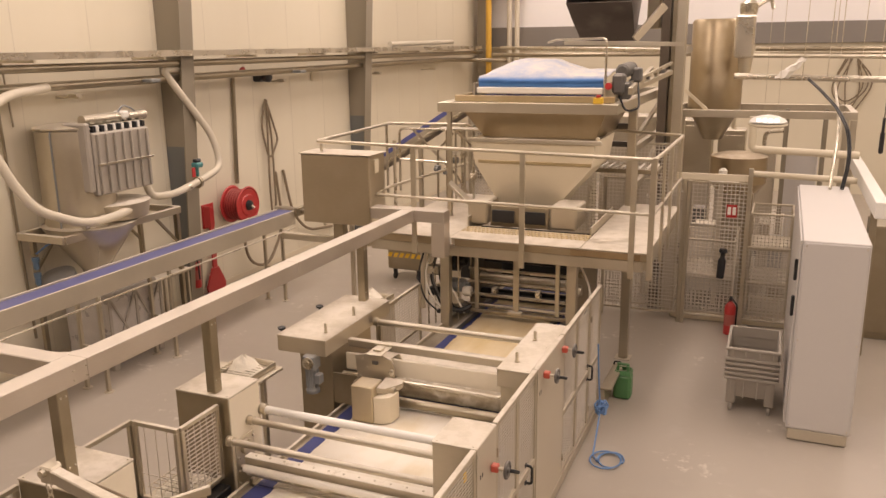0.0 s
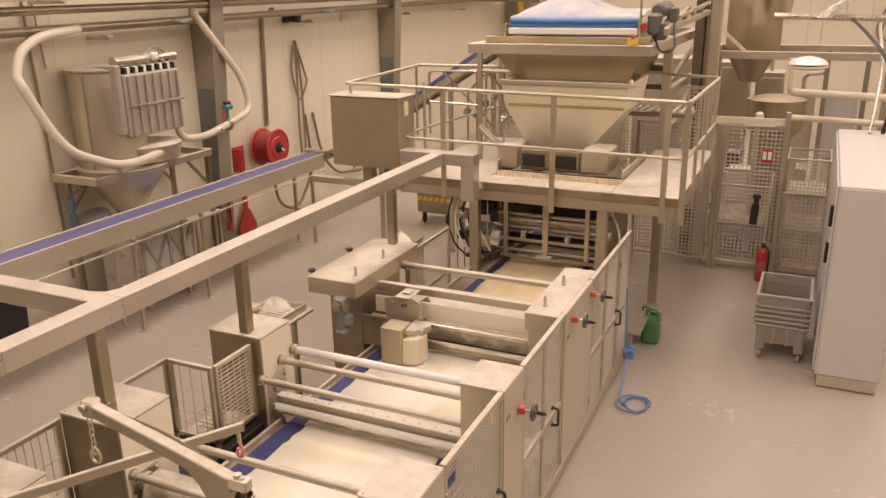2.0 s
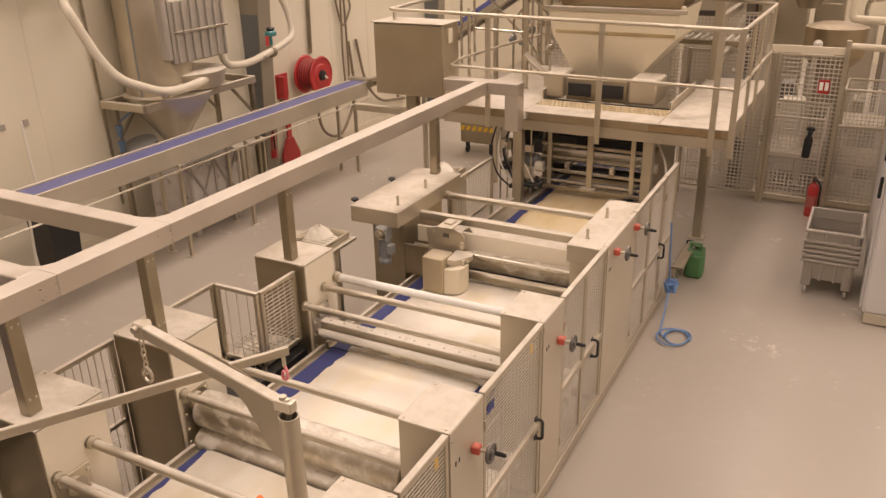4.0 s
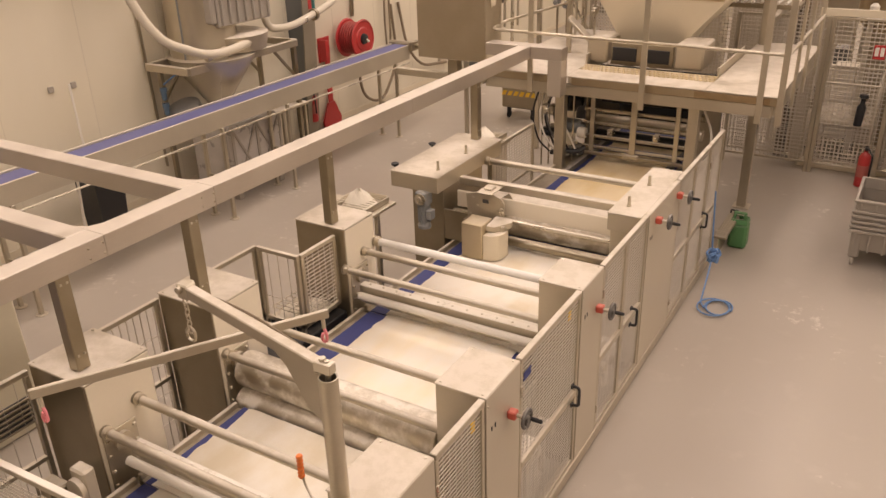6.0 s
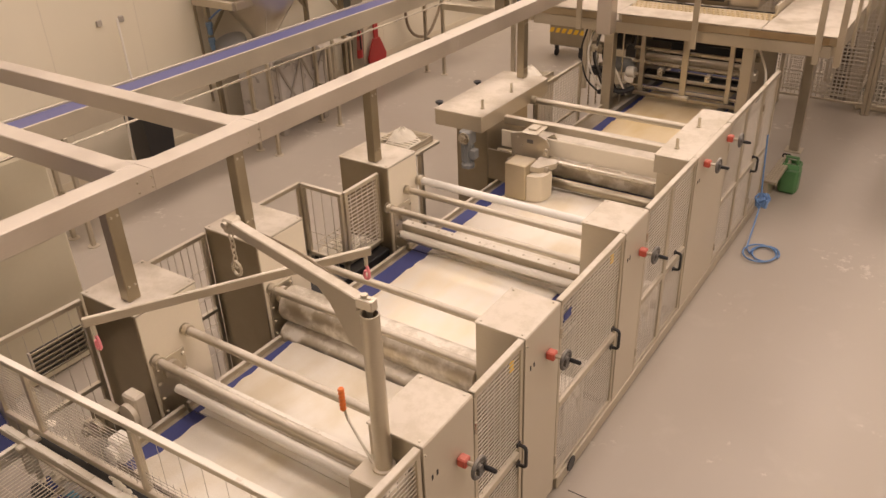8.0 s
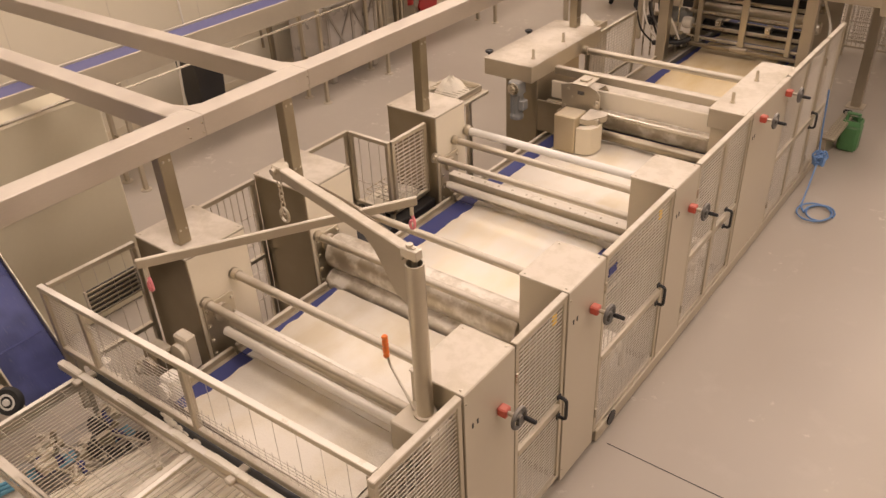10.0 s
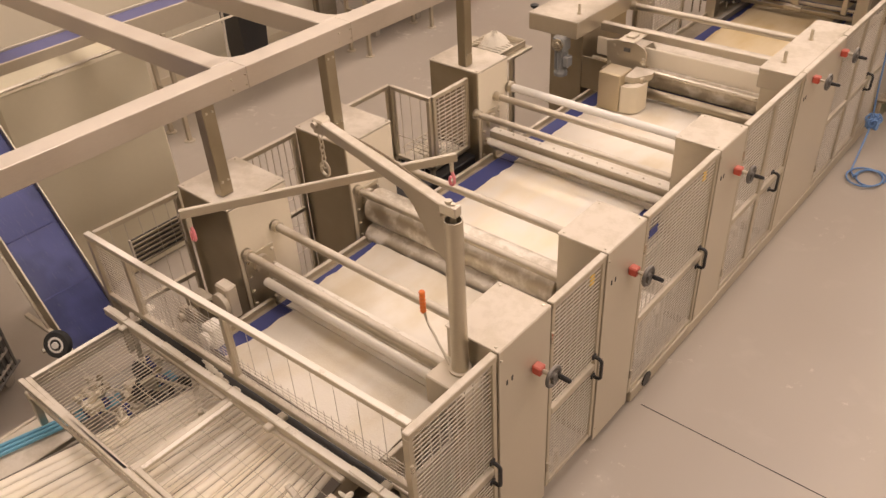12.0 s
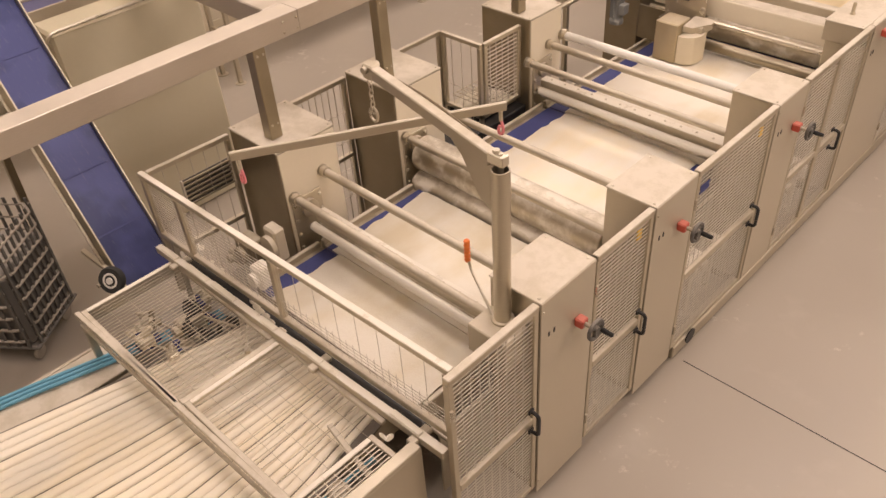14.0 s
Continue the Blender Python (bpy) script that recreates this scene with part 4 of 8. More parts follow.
    part("cable", rope, BROWN_HOSE, t)


jib_crane()


# ---- guards on the left of the line ----
def fence_panel(x0, y0, x1, y1, z0, z1, label, mid=None, pitch=0.03, wire=0.005, rail=0.032, top_mat=None, cross=0.06, category="mesh panel", group="left guard panels"):
    """An upright mesh panel between two points of the plan."""
    a, b = Vector((x0, y0, 0)), Vector((x1, y1, 0))
    t = thing("mesh_guard_panel", ((x0 + x1) / 2, (y0 + y1) / 2, z0), label, category, group)
    up = Vector((0, 0, 1))
    d = (b - a).normalized()
    part("top_rail", Shape().bar(a + up * (z1 - rail / 2), b + up * (z1 - rail / 2), rail, rail), top_mat or STEEL_FLOUR, t)
    part("bottom_rail", Shape().bar(a + up * (z0 + rail / 2), b + up * (z0 + rail / 2), rail, rail), STEEL, t)
    for p in (a + d * rail / 2, b - d * rail / 2):
        part("post", Shape().box(p.x - rail / 2, p.x + rail / 2, p.y - rail / 2, p.y + rail / 2, z0 + rail, z1 - rail, 0.003), STEEL, t)
    if mid:
        part("middle_rail", Shape().bar(a + up * mid, b + up * mid, rail, rail), STEEL, t)
    s = Shape()
    n = int((z1 - z0 - 2 * rail) / pitch)
    for i in range(1, n):
        z = z0 + rail + (z1 - z0 - 2 * rail) * i / n
        s.bar(a + d * rail + up * z, b - d * rail + up * z, 0.004, wire, 0)
    n = int((b - a).length / cross)
    side = d.cross(up) * 0.004
    for i in range(1, n):
        p = a + (b - a) * (i / n) + side
        s.bar(p + up * (z0 + rail), p + up * (z1 - rail), wire, 0.004, 0, up=tuple(side))
    part("mesh", s, GALV, t, "welded wire mesh")
    return t


fence_panel(-4.09, 2.56, -4.09, 3.05, 0.25, 1.46, "narrow mesh guard panel between two gear cabinets", 0.85, 0.2, cross=0.05)
fence_panel(-4.11, 1.53, -4.09, 2.09, 0.25, 1.46, "clear-sheeted guard panel beside the gear cabinet", 0.85, 0.4, 0.003, cross=0.085)
lv = thing("louvred_vent", (-4.07, 1.88, 1.12), "small dark louvred vent on the guard panel", "vent")
# dark sheet puts the shade into the gaps between slats
part("slat_gap_shade", Shape().box(-4.10, -4.094, 1.71, 2.05, 1.12, 1.30, 0.002), DARK_GREY, lv)
for k in range(6):
    part("slat", Shape().box(-4.085, -4.070, 1.71, 2.05, 1.125 + 0.032 * k, 1.137 + 0.032 * k, 0.002), STEEL_DARK, lv)
for yy in (1.70, 2.05):
    part("side", Shape().box(-4.092, -4.068, yy, yy + 0.012, 1.11, 1.31, 0.002), GALV, lv)
fence_panel(-4.10, 3.52, -4.10, 4.00, 0.25, 1.45, "mesh guard panel of the scrap cage", 0.85, 0.3, cross=0.3)
fence_panel(-4.08, 4.00, -3.68, 4.00, 0.25, 1.45, "pale clear-sheeted guard panel of the scrap cage", 0.85, 0.3, cross=0.08)
fence_panel(-3.68, 4.02, -3.68, 4.43, 0.85, 1.45, "mesh guard panel of the scrap cage with level wires", None, 0.03, 0.007)
fence_panel(-4.30, 4.86, -4.30, 5.75, 0.25, 1.18, "mesh guard panel beside a flour tray table", 0.85)
fence_panel(-3.66, 7.02, -3.66, 8.05, 0.25, 1.38, "mesh guard panel running to the platform", 0.85)
single("guard_sheet", Shape().box(-3.69, -3.675, 7.0, 7.42, 0.5, 1.44, 0.003), STEEL, (-3.68, 7.2, 0.5), "bright stainless end sheet of the guard", "guard sheet")


def flour_pile(x, y, z, rx, ry, h, label, parent=None, seed=0.0):
    vs, fs = [], []
    n, k = 9, 22
    for i in range(n + 1):
        u = i / n
        for j in range(k):
            g = 2 * math.pi * j / k
            w = 1 + 0.14 * noise.noise((math.cos(g) * 2 + seed, math.sin(g) * 2, u))
            zz = h * (1 - u ** 1.7) * (1 + 0.25 * noise.noise((u * 5, g * 2, seed))) if u < 1 else 0
            vs.append((x + rx * u * w * math.cos(g), y + ry * u * w * math.sin(g), z + zz))
    for i in range(n):
        for j in range(k):
            fs.append((i * k + j, (i + 1) * k + j, (i + 1) * k + (j + 1) % k, i * k + (j + 1) % k))
    s = Shape().add(vs, fs)
    if parent:
        return part("flour", s, FLOUR, parent, sharp=60)
    return single("flour_pile", s, FLOUR, (x, y, z), label, "flour pile", "flour piles", sharp=60)


def flour_tray(x, y, z, w, d, label):
    """A sieve tray of flour on a table with two brackets."""
    t = thing("flour_tray_table", (x, y, 0), label, "tray table", "flour trays")
    part("tabletop", Shape().box(x - w / 2 - 0.12, x + w / 2 + 0.04, y - d / 2 - 0.08, y + d / 2 + 0.05, z - 0.09, z - 0.06, 0.005), STEEL, t)
    tr = part("tray", Shape().box(x - w / 2, x + w / 2, y - d / 2, y + d / 2, z - 0.059, z - 0.045, 0.003), STEEL_DARK, t)
    for a, b, c, e in ((x - w / 2, x - w / 2 + 0.01, y - d / 2, y + d / 2), (x + w / 2 - 0.01, x + w / 2, y - d / 2, y + d / 2), (x - w / 2, x + w / 2, y - d / 2, y - d / 2 + 0.01), (x - w / 2, x + w / 2, y + d / 2 - 0.01, y + d / 2)):
        part("tray_side", Shape().box(a, b, c, e, z - 0.045, z + 0.0, 0.002), STEEL, tr)
    s = Shape()
    for k in range(9):
        s.bar((x - w / 2 + 0.01, y - d / 2 + d * (k + 0.5) / 9, z + 0.012), (x + w / 2 - 0.01, y - d / 2 + d * (k + 0.5) / 9, z + 0.012), 0.005, 0.005, 0)
    part("grid", s, STEEL, tr)
    flour_pile(x, y, z - 0.044, w * 0.44, d * 0.44, 0.145, "", tr, x * 3)
    for px in (x - w / 2, x + w / 2):
        part("leg", Shape().box(px - 0.02, px + 0.02, y - 0.02, y + 0.02, 0, z - 0.091, 0.003), STEEL, t)
    part("side_tray", Shape().lathe((x - w / 2 - 0.06, y - 0.05, z - 0.06), (0, 0, 1), [(0, 0.09), (0.05, 0.11)], 20), STEEL, t)


flour_tray(-4.06, 5.28, 1.36, 0.36, 0.40, "stainless table with a sieve tray heaped with white flour")
flour_tray(-3.95, 7.42, 1.35, 0.34, 0.36, "stainless table with a flour tray by the box head")
tr = thing("scrap_tray", (-3.9, 4.2, 0.80), "wire-gridded tray of dough crumbs in the cage", "tray")
part("pan", Shape().box(-4.07, -3.71, 4.03, 4.43, 0.80, 0.83, 0.004), STEEL, tr)
s = Shape()
for k in range(8):
    s.bar((-4.06, 4.06 + 0.05 * k, 0.90), (-3.72, 4.06 + 0.05 * k, 0.90), 0.006, 0.006, 0)
for k in range(5):
    s.bar((-4.05 + 0.08 * k, 4.04, 0.906), (-4.05 + 0.08 * k, 4.42, 0.906), 0.006, 0.006, 0)
part("grid", s, STEEL_CLEAN, tr)
flour_pile(-3.8, 4.28, 0.831, 0.10, 0.14, 0.09, "", tr, 4.0)
flour_pile(-3.97, 4.18, 0.831, 0.09, 0.14, 0.05, "", tr, 7.0)
single("scrap_chute", Shape().box(-4.08, -3.62, 3.6, 4.44, 0.70, 0.79, 0.006), BLACK, (-3.85, 4.0, 0.7), "black trough under the scrap tray", "trough")

# ---- front end: strip conveyor and its guards ----
t = thing("strip_conveyor", (CX, 0.2, 0), "wide belt conveyor with floury side plates", "belt conveyor")
part("bed", Shape().box(-3.64, -1.98, -2.6, 0.2, 0.55, 0.735, 0.006).box(-3.26, -2.2, 0.2, 1.66, 0.55, 0.735, 0.006), STEEL_DARK, t)
part("belt", Shape().slab([(-3.77, -2.6, 0.737), (-2.0, -2.6, 0.737), (-2.0, 0.7, 0.737), (-2.20, 1.70, 0.737), (-3.27, 1.70, 0.737), (-3.66, 0.0, 0.737)], (0, 0, 0.015)), STRIP_BELT, t, "brownish floury belt")
part("side_plate", Shape().box(-1.80, -1.775, -2.6, 1.45, 0.40, 0.97, 0.005), STEEL, t)
part("side_plate", Shape().box(-4.02, -3.995, -2.6, 0.86, 0.35, 0.60, 0.005), STEEL_FLOUR, t)
part("ledge", Shape().box(-3.99, -3.69, -2.6, 0.9, 0.56, 0.60, 0.005), STEEL_FLOUR, t, "floury side ledge")
part("roller", Shape().tube([(-3.5, 1.66, 0.70), (-2.04, 1.66, 0.70)], 0.04, 20), STEEL_FLOUR, t)
for x in (-3.7, -1.9):
    for y in (-1.8, 0.6):
        part("leg", Shape().box(x - 0.03, x + 0.03, y - 0.03, y + 0.03, 0, 0.549, 0.004), STEEL, t)
PITCH = 0.059
rng = random.Random(4)
for k in range(24):
    x = -3.49 + PITCH * k
    n = 34
    sx, lift = rng.uniform(-0.004, 0.004), rng.uniform(-0.002, 0.002)
    s = Shape()
    vs, fs = [], []
    for j in range(n + 1):
        y = -2.5 + 4.16 * j / n
        lo = float(np.interp(y, (-2.5, 0.0, 0.23, 0.794, 1.43, 1.68), (-3.76, -3.65, -3.592, -3.456, -3.303, -3.25)))
        hi = float(np.interp(y, (-2.5, 0.6, 1.08, 1.5, 1.68), (-2.03, -2.06, -2.137, -2.22, -2.25)))
        gap = (hi - lo) / 24
        cx = lo + gap * (k + 0.5) + sx * gap / 0.05 + 0.003 * noise.noise((k * 3.1, y * 1.7, 0))
        hw, hh = gap * 0.445 + 0.0008 * noise.noise((k, y * 5, 2)), 0.016 + lift
        for (u, v) in ((-1, 0), (-0.94, 0.55), (-0.6, 0.92), (0, 1), (0.6, 0.92), (0.94, 0.55), (1, 0)):
            vs.append((cx + u * hw, y, 0.7525 + v * hh))
    for j in range(n):
        for i in range(6):
            a = j * 7 + i
            fs.append((a, a + 1, a + 8, a + 7))
        fs.append((j * 7 + 6, j * 7, j * 7 + 7, j * 7 + 13))
    fs += [tuple(range(6, -1, -1)), tuple(range(n * 7, n * 7 + 7))]
    single("dough_strip", Shape().add(vs, fs), DOUGH_STRIP, (x, -0.4, 0.7525), "long rounded strip of pale dough on the belt", "dough strip", "dough strips side by side", sharp=60)


def front_guard():
    t = thing("end_guard", (-2.8, 1.55, 0.7), "stainless end guard with wire mesh across the line", "guard frame")
    A, B = Vector((-4.10, 1.49, 0)), Vector((-1.66, 1.56, 0))
    up = Vector((0, 0, 1))
    at = lambda f, z: A + (B - A) * f + up * z
    part("top_rail", Shape().bar(at(0, 1.47), at(1, 1.48), 0.035, 0.035), STEEL_CAKED, t)
    part("lower_rail", Shape().bar(at(0, 1.045), at(1, 1.05), 0.035, 0.04), STEEL_FLOUR, t)
    for f, z0 in ((0.012, 0.57), (0.155, 1.065), (0.50, 1.065), (0.99, 0.1)):
        p = at(f, 0)
        part("post", Shape().box(p.x - 0.018, p.x + 0.018, p.y - 0.018, p.y + 0.018, z0, 1.452, 0.003), STEEL_FLOUR, t)
    s = Shape()
    for i in range(1, 19):
        s.bar(at(0.02, 1.065 + 0.0205 * i), at(0.155, 1.065 + 0.0205 * i), 0.003, 0.005, 0)
    for i in range(1, 14):
        s.bar(at(0.155, 1.065 + 0.024 * i), at(0.49, 1.065 + 0.024 * i), 0.0025, 0.004, 0)
    for i in range(1, 6):
        s.bar(at(0.49, 1.065 + 0.024 * i), at(0.99, 1.065 + 0.024 * i), 0.0025, 0.004, 0)
    for i in range(1, 48):
        z1 = 1.452 if i % 3 == 0 or i < 8 else 1.21
        s.bar(at(0.02 + i * 0.0203, 1.06), at(0.02 + i * 0.0203, z1), 0.0022, 0.0022, 0, up=(0, 1, 0))
    part("mesh", s, GALV, t, "thin wire mesh")
    part("beam", Shape().bar(at(0.03, 0.99) + Vector((0, -0.07, 0)), at(1, 0.99) + Vector((0, -0.07, 0)), 0.042, 0.05), STEEL_CAKED, t, "flour-covered cross beam")
    # black bar drawn for the shade in the gap below the rail
    part("slot", Shape().bar(at(0.10, 0.965) + Vector((0, -0.02, 0)), at(0.93, 0.965) + Vector((0, -0.02, 0)), 0.07, 0.012), BLACK, t, "black strip standing in for the shaded gap")
    rs = random.Random(5)
    for k in range(9):
        q = at(rs.uniform(0.06, 0.95), 1.018) + Vector((0, -0.07, 0))
        w = rs.uniform(0.04, 0.12)
        part("flour_crust", Shape().box(q.x - w, q.x + w, q.y - 0.018, q.y + 0.018, 1.0155, 1.02 + rs.uniform(0, 0.006), 0.004), FLOUR, t)
    part("rod", Shape().tube([at(0.08, 0.955) + Vector((0, 0.04, 0)), at(0.99, 0.93) + Vector((0, 0.04, 0))], 0.022, 12), STEEL_CAKED, t)
    part("blade_beam", Shape().bar(at(0.1, 0.90) + Vector((0, -0.02, 0)), at(0.94, 0.87) + Vector((0, -0.02, 0)), 0.03, 0.03), STEEL_CAKED, t)
    for f in (0.12, 0.64, 0.93):
        p = at(f, 0.985) + Vector((0, -0.06, 0))
        part("clamp", Shape().box(p.x - 0.025, p.x + 0.025, p.y - 0.07, p.y + 0.06, 0.965, 0.995, 0.006), STEEL_FLOUR, t)


front_guard()


def mesh_cover(x0, x1, y0, y1, z, label, step=0.022, cross=0.11, wire=0.0065):
    t = thing("mesh_cover", ((x0 + x1) / 2, (y0 + y1) / 2, z - 0.2), label, "mesh cover", "mesh covers of the strip belt")
    part("rail", Shape().box(x0, x1, y0, y0 + 0.03, z - 0.012, z + 0.012), STEEL_FLOUR, t)
    part("rail", Shape().box(x0, x1, y1 - 0.03, y1, z - 0.012, z + 0.012), STEEL_FLOUR, t)
    part("rail", Shape().box(x0, x0 + 0.03, y0 + 0.03, y1 - 0.03, z - 0.012, z + 0.012), STEEL_CAKED, t)
    s = Shape()
    for k in range(1, int((x1 - x0) / step)):
        s.bar((x0 + step * k, y0 + 0.03, z), (x0 + step * k, y1 - 0.03, z), wire, 0.004, 0)
    for k in range(1, int((y1 - y0) / cross)):
        s.bar((x0 + 0.03, y0 + cross * k, z - 0.004), (x1, y0 + cross * k, z - 0.004), wire * 0.75, 0.004, 0)
    part("mesh", s, STEEL_FLOUR, t, "close wire mesh")
    return t


mc = mesh_cover(-3.90, -2.90, 0.83, 1.44, 0.95, "flat wire mesh cover beside the dough strips", 0.026, 0.12, 0.0042)
mesh_cover(-2.86, -2.03, 0.86, 1.46, 0.95, "fine wire mesh cover over the dough strips", 0.06, 0.12, 0.0016)
part("skirt", Shape().box(-3.90, -3.89, 0.86, 1.41, 0.86, 0.937, 0.003), STEEL, mc)
part("clear_strip", Shape().box(-2.90, -2.865, 0.86, 1.44, 0.945, 0.955, 0.002), STEEL_FLOUR, mc)
mesh_cover(-2.02, -1.80, 0.2, 1.36, 0.95, "narrow wire mesh cover along the strip belt", 0.022, 0.06)
fr = thing("hold_down_frame", (-2.8, 0.88, 0.6), "flat stainless cross rail over the dough strips", "cross rail")
part("rail", Shape().bar((-3.92, 0.815, 0.95), (-1.80, 0.86, 0.95), 0.028, 0.024), STEEL_FLOUR, fr)
part("lower_rail", Shape().bar((-3.92, 0.81, 0.86), (-1.80, 0.855, 0.86), 0.018, 0.018), STEEL_FLOUR, fr)
slits = Shape()
for k in range(60):
    f = k / 59
    slits.bar((-3.91 + 2.1 * f, 0.812 + 0.045 * f, 0.869), (-3.91 + 2.1 * f, 0.812 + 0.045 * f, 0.938), 0.0035, 0.0035, 0, up=(0, 1, 0))
tagged(part("mesh_skirt", slits, GALV, fr), kind="stuff")
part("bracket", Shape().box(-3.90, -3.86, 0.80, 0.84, 0.60, 0.85, 0.004), STEEL, fr)
part("bracket", Shape().box(-1.86, -1.80, 0.84, 0.90, 0.60, 0.839, 0.004), STEEL, fr)
single("side_rail", Shape().box(-1.83, -1.77, -2.6, 1.44, 0.972, 1.0, 0.004), STEEL, (-1.8, -0.5, 0.972), "flat stainless rail on the side plate", "rail")
single("guide_bar", Shape().bar((-2.28, 1.30, 0.86), (-1.86, 1.22, 0.86), 0.03, 0.025), STEEL_FLOUR, (-2.1, 1.26, 0.85), "floury guide bar over the strip ends", "guide bar")
single("guide_bar", Shape().bar((-3.45, 1.56, 0.86), (-3.0, 1.32, 0.86), 0.03, 0.025), STEEL_FLOUR, (-3.2, 1.4, 0.85), "floury guide bar over the strip ends", "guide bar")
for k, dx in enumerate((0, 0.035, 0.07)):
    single("air_tube", Shape().tube([(-4.3 + dx, -2.0, 0.60), (-4.02 + dx, 0.25, 0.62), (-3.80 + dx, 1.02, 0.625), (-3.62 + dx, 1.5, 0.66)], 0.012, 8, 0.2), BLUE_TUBE,
           (-3.9, 0.2, 0.6), "pale blue tube laid along the conveyor side", "tube", "bundle of blue tubes")
single("blue_edge", Shape().tube([(-2.02, 1.35, 0.78), (-2.03, 0.7, 0.78), (-2.02, -2.0, 0.78)], 0.014, 8, 0.1), BLUE_TUBE, (-2.02, 0, 0.76), "pale blue round cord at the belt's edge", "cord")
for x, y, r in ((-1.93, 1.10, 0.05), (-1.95, 0.92, 0.04)):
    single("bearing_block", Shape().box(x - 0.07, x + 0.07, y - 0.05, y + 0.05, 0.76, 0.84, 0.01).lathe((x - 0.09, y, 0.80), (1, 0, 0), [(0, r), (0.18, r)], 16), STEEL_FLOUR, (x, y, 0.76), "floury bearing block beside the strip belt", "bearing block", "bearing blocks")
# machinery seen through the mesh beside the belt
for k, (x, y, z, a, b, c, mat) in enumerate(((-3.62, 1.3, 0.62, 0.10, 0.16, 0.14, STEEL_FLOUR), (-3.45, 1.75, 0.80, 0.10, 0.10, 0.16, WHITE_PLASTIC), (-3.70, 1.85, 0.78, 0.16, 0.12, 0.20, STEEL_DARK),
                                              (-3.86, 1.9, 0.72, 0.10, 0.22, 0.10, STEEL_FLOUR), (-3.55, 1.95, 0.84, 0.12, 0.08, 0.24, PANEL_PAINT))):
    s = Shape().box(x - a / 2, x + a / 2, y - b / 2, y + b / 2, z, z + c, 0.012).lathe((x, y - b / 2, z + c / 2), (0, -1, 0), [(0, c * 0.3), (0.03, c * 0.3), (0.035, c * 0.2)], 14)
    single("bearing_unit", s, mat, (x, y, z), "floury bearing unit behind the end guard", "bearing unit", "bearing units")
rf = random.Random(12)
for k in range(14):
    f = rf.uniform(0.05, 0.95)
    x, y = -4.02 + 2.38 * f, 1.60 - 0.23 * f + 0.0 + rf.uniform(-0.02, 0.02)
    flour_pile(x, y, 0.996 - 0.04 * f, rf.uniform(0.015, 0.04), rf.uniform(0.01, 0.025), rf.uniform(0.006, 0.016), "small drift of flour on the cross beam", None, k * 1.7)
for k in range(30):
    x, y, z = rf.uniform(-3.82, -3.36), rf.uniform(0.95, 1.62), rf.uniform(0.60, 0.80)
    a = rf.uniform(0.02, 0.05)
    s = Shape().box(x - a, x + a, y - a, y + a, z - a * 0.7, z + a * 0.7, 0.008)
    s.lathe((x, y, z + a * 0.7), (rf.uniform(-1, 1), rf.uniform(-1, 1), 0.6), [(0, a * 0.5), (a * 1.6, a * 0.45), (a * 1.7, a * 0.2)], 12)
    single("machine_fitting", s, rf.choice((STEEL_FLOUR, STEEL_DARK, BLACK, CREAM_PLASTIC, STEEL_CLEAN, NAVY_BELT)), (x, y, 0.57), "small floury fitting under the mesh cover", "fitting", "fittings under the mesh cover")
for k in range(4):
    y = 1.02 + 0.16 * k
    single("guide_rod", Shape().tube([(-3.74, y, 0.70), (-3.30, y + 0.12, 0.74)], 0.010, 8), STEEL_CLEAN, (-3.5, y, 0.69), "thin bright rod under the mesh cover", "rod", "rods under the mesh cover")
# tray sized and coloured to give the gloom below the mesh cover
single("drip_tray", Shape().box(-4.0, -3.27, 0.92, 2.05, 0.53, 0.55, 0.004), DARK_GREY, (-3.7, 1.5, 0.53), "tray set dark for the gloom under the guards, dusted with flour", "tray")

# ---- steep navy conveyor ----
def worn_belt_material():
    m, nt, b = nodes_of("worn_navy_belt")
    patch = grain(nt, 2.4, 3, (1, 1, 1))
    streak = grain(nt, 16, 4, (1, 6, 1))
    col = blend(nt, ramp(nt, patch, [(0.42, (0, 0, 0)), (0.56, (1, 1, 1))]), (0.010, 0.022, 0.13), (0.045, 0.06, 0.22))
    dusty = ramp(nt, streak, [(0.60, (0, 0, 0)), (0.78, (1, 1, 1))])
    nt.links.new(blend(nt, calc(nt, "MULTIPLY", dusty, 0.12), col, (0.5, 0.48, 0.45)), b.inputs["Base Color"])
    nt.links.new(calc(nt, "MULTIPLY_ADD", patch, 0.25, 0.30), b.inputs["Roughness"])
    relief(nt, b, streak, 0.05, 0.004)
    return m


NAVY_WORN = worn_belt_material()


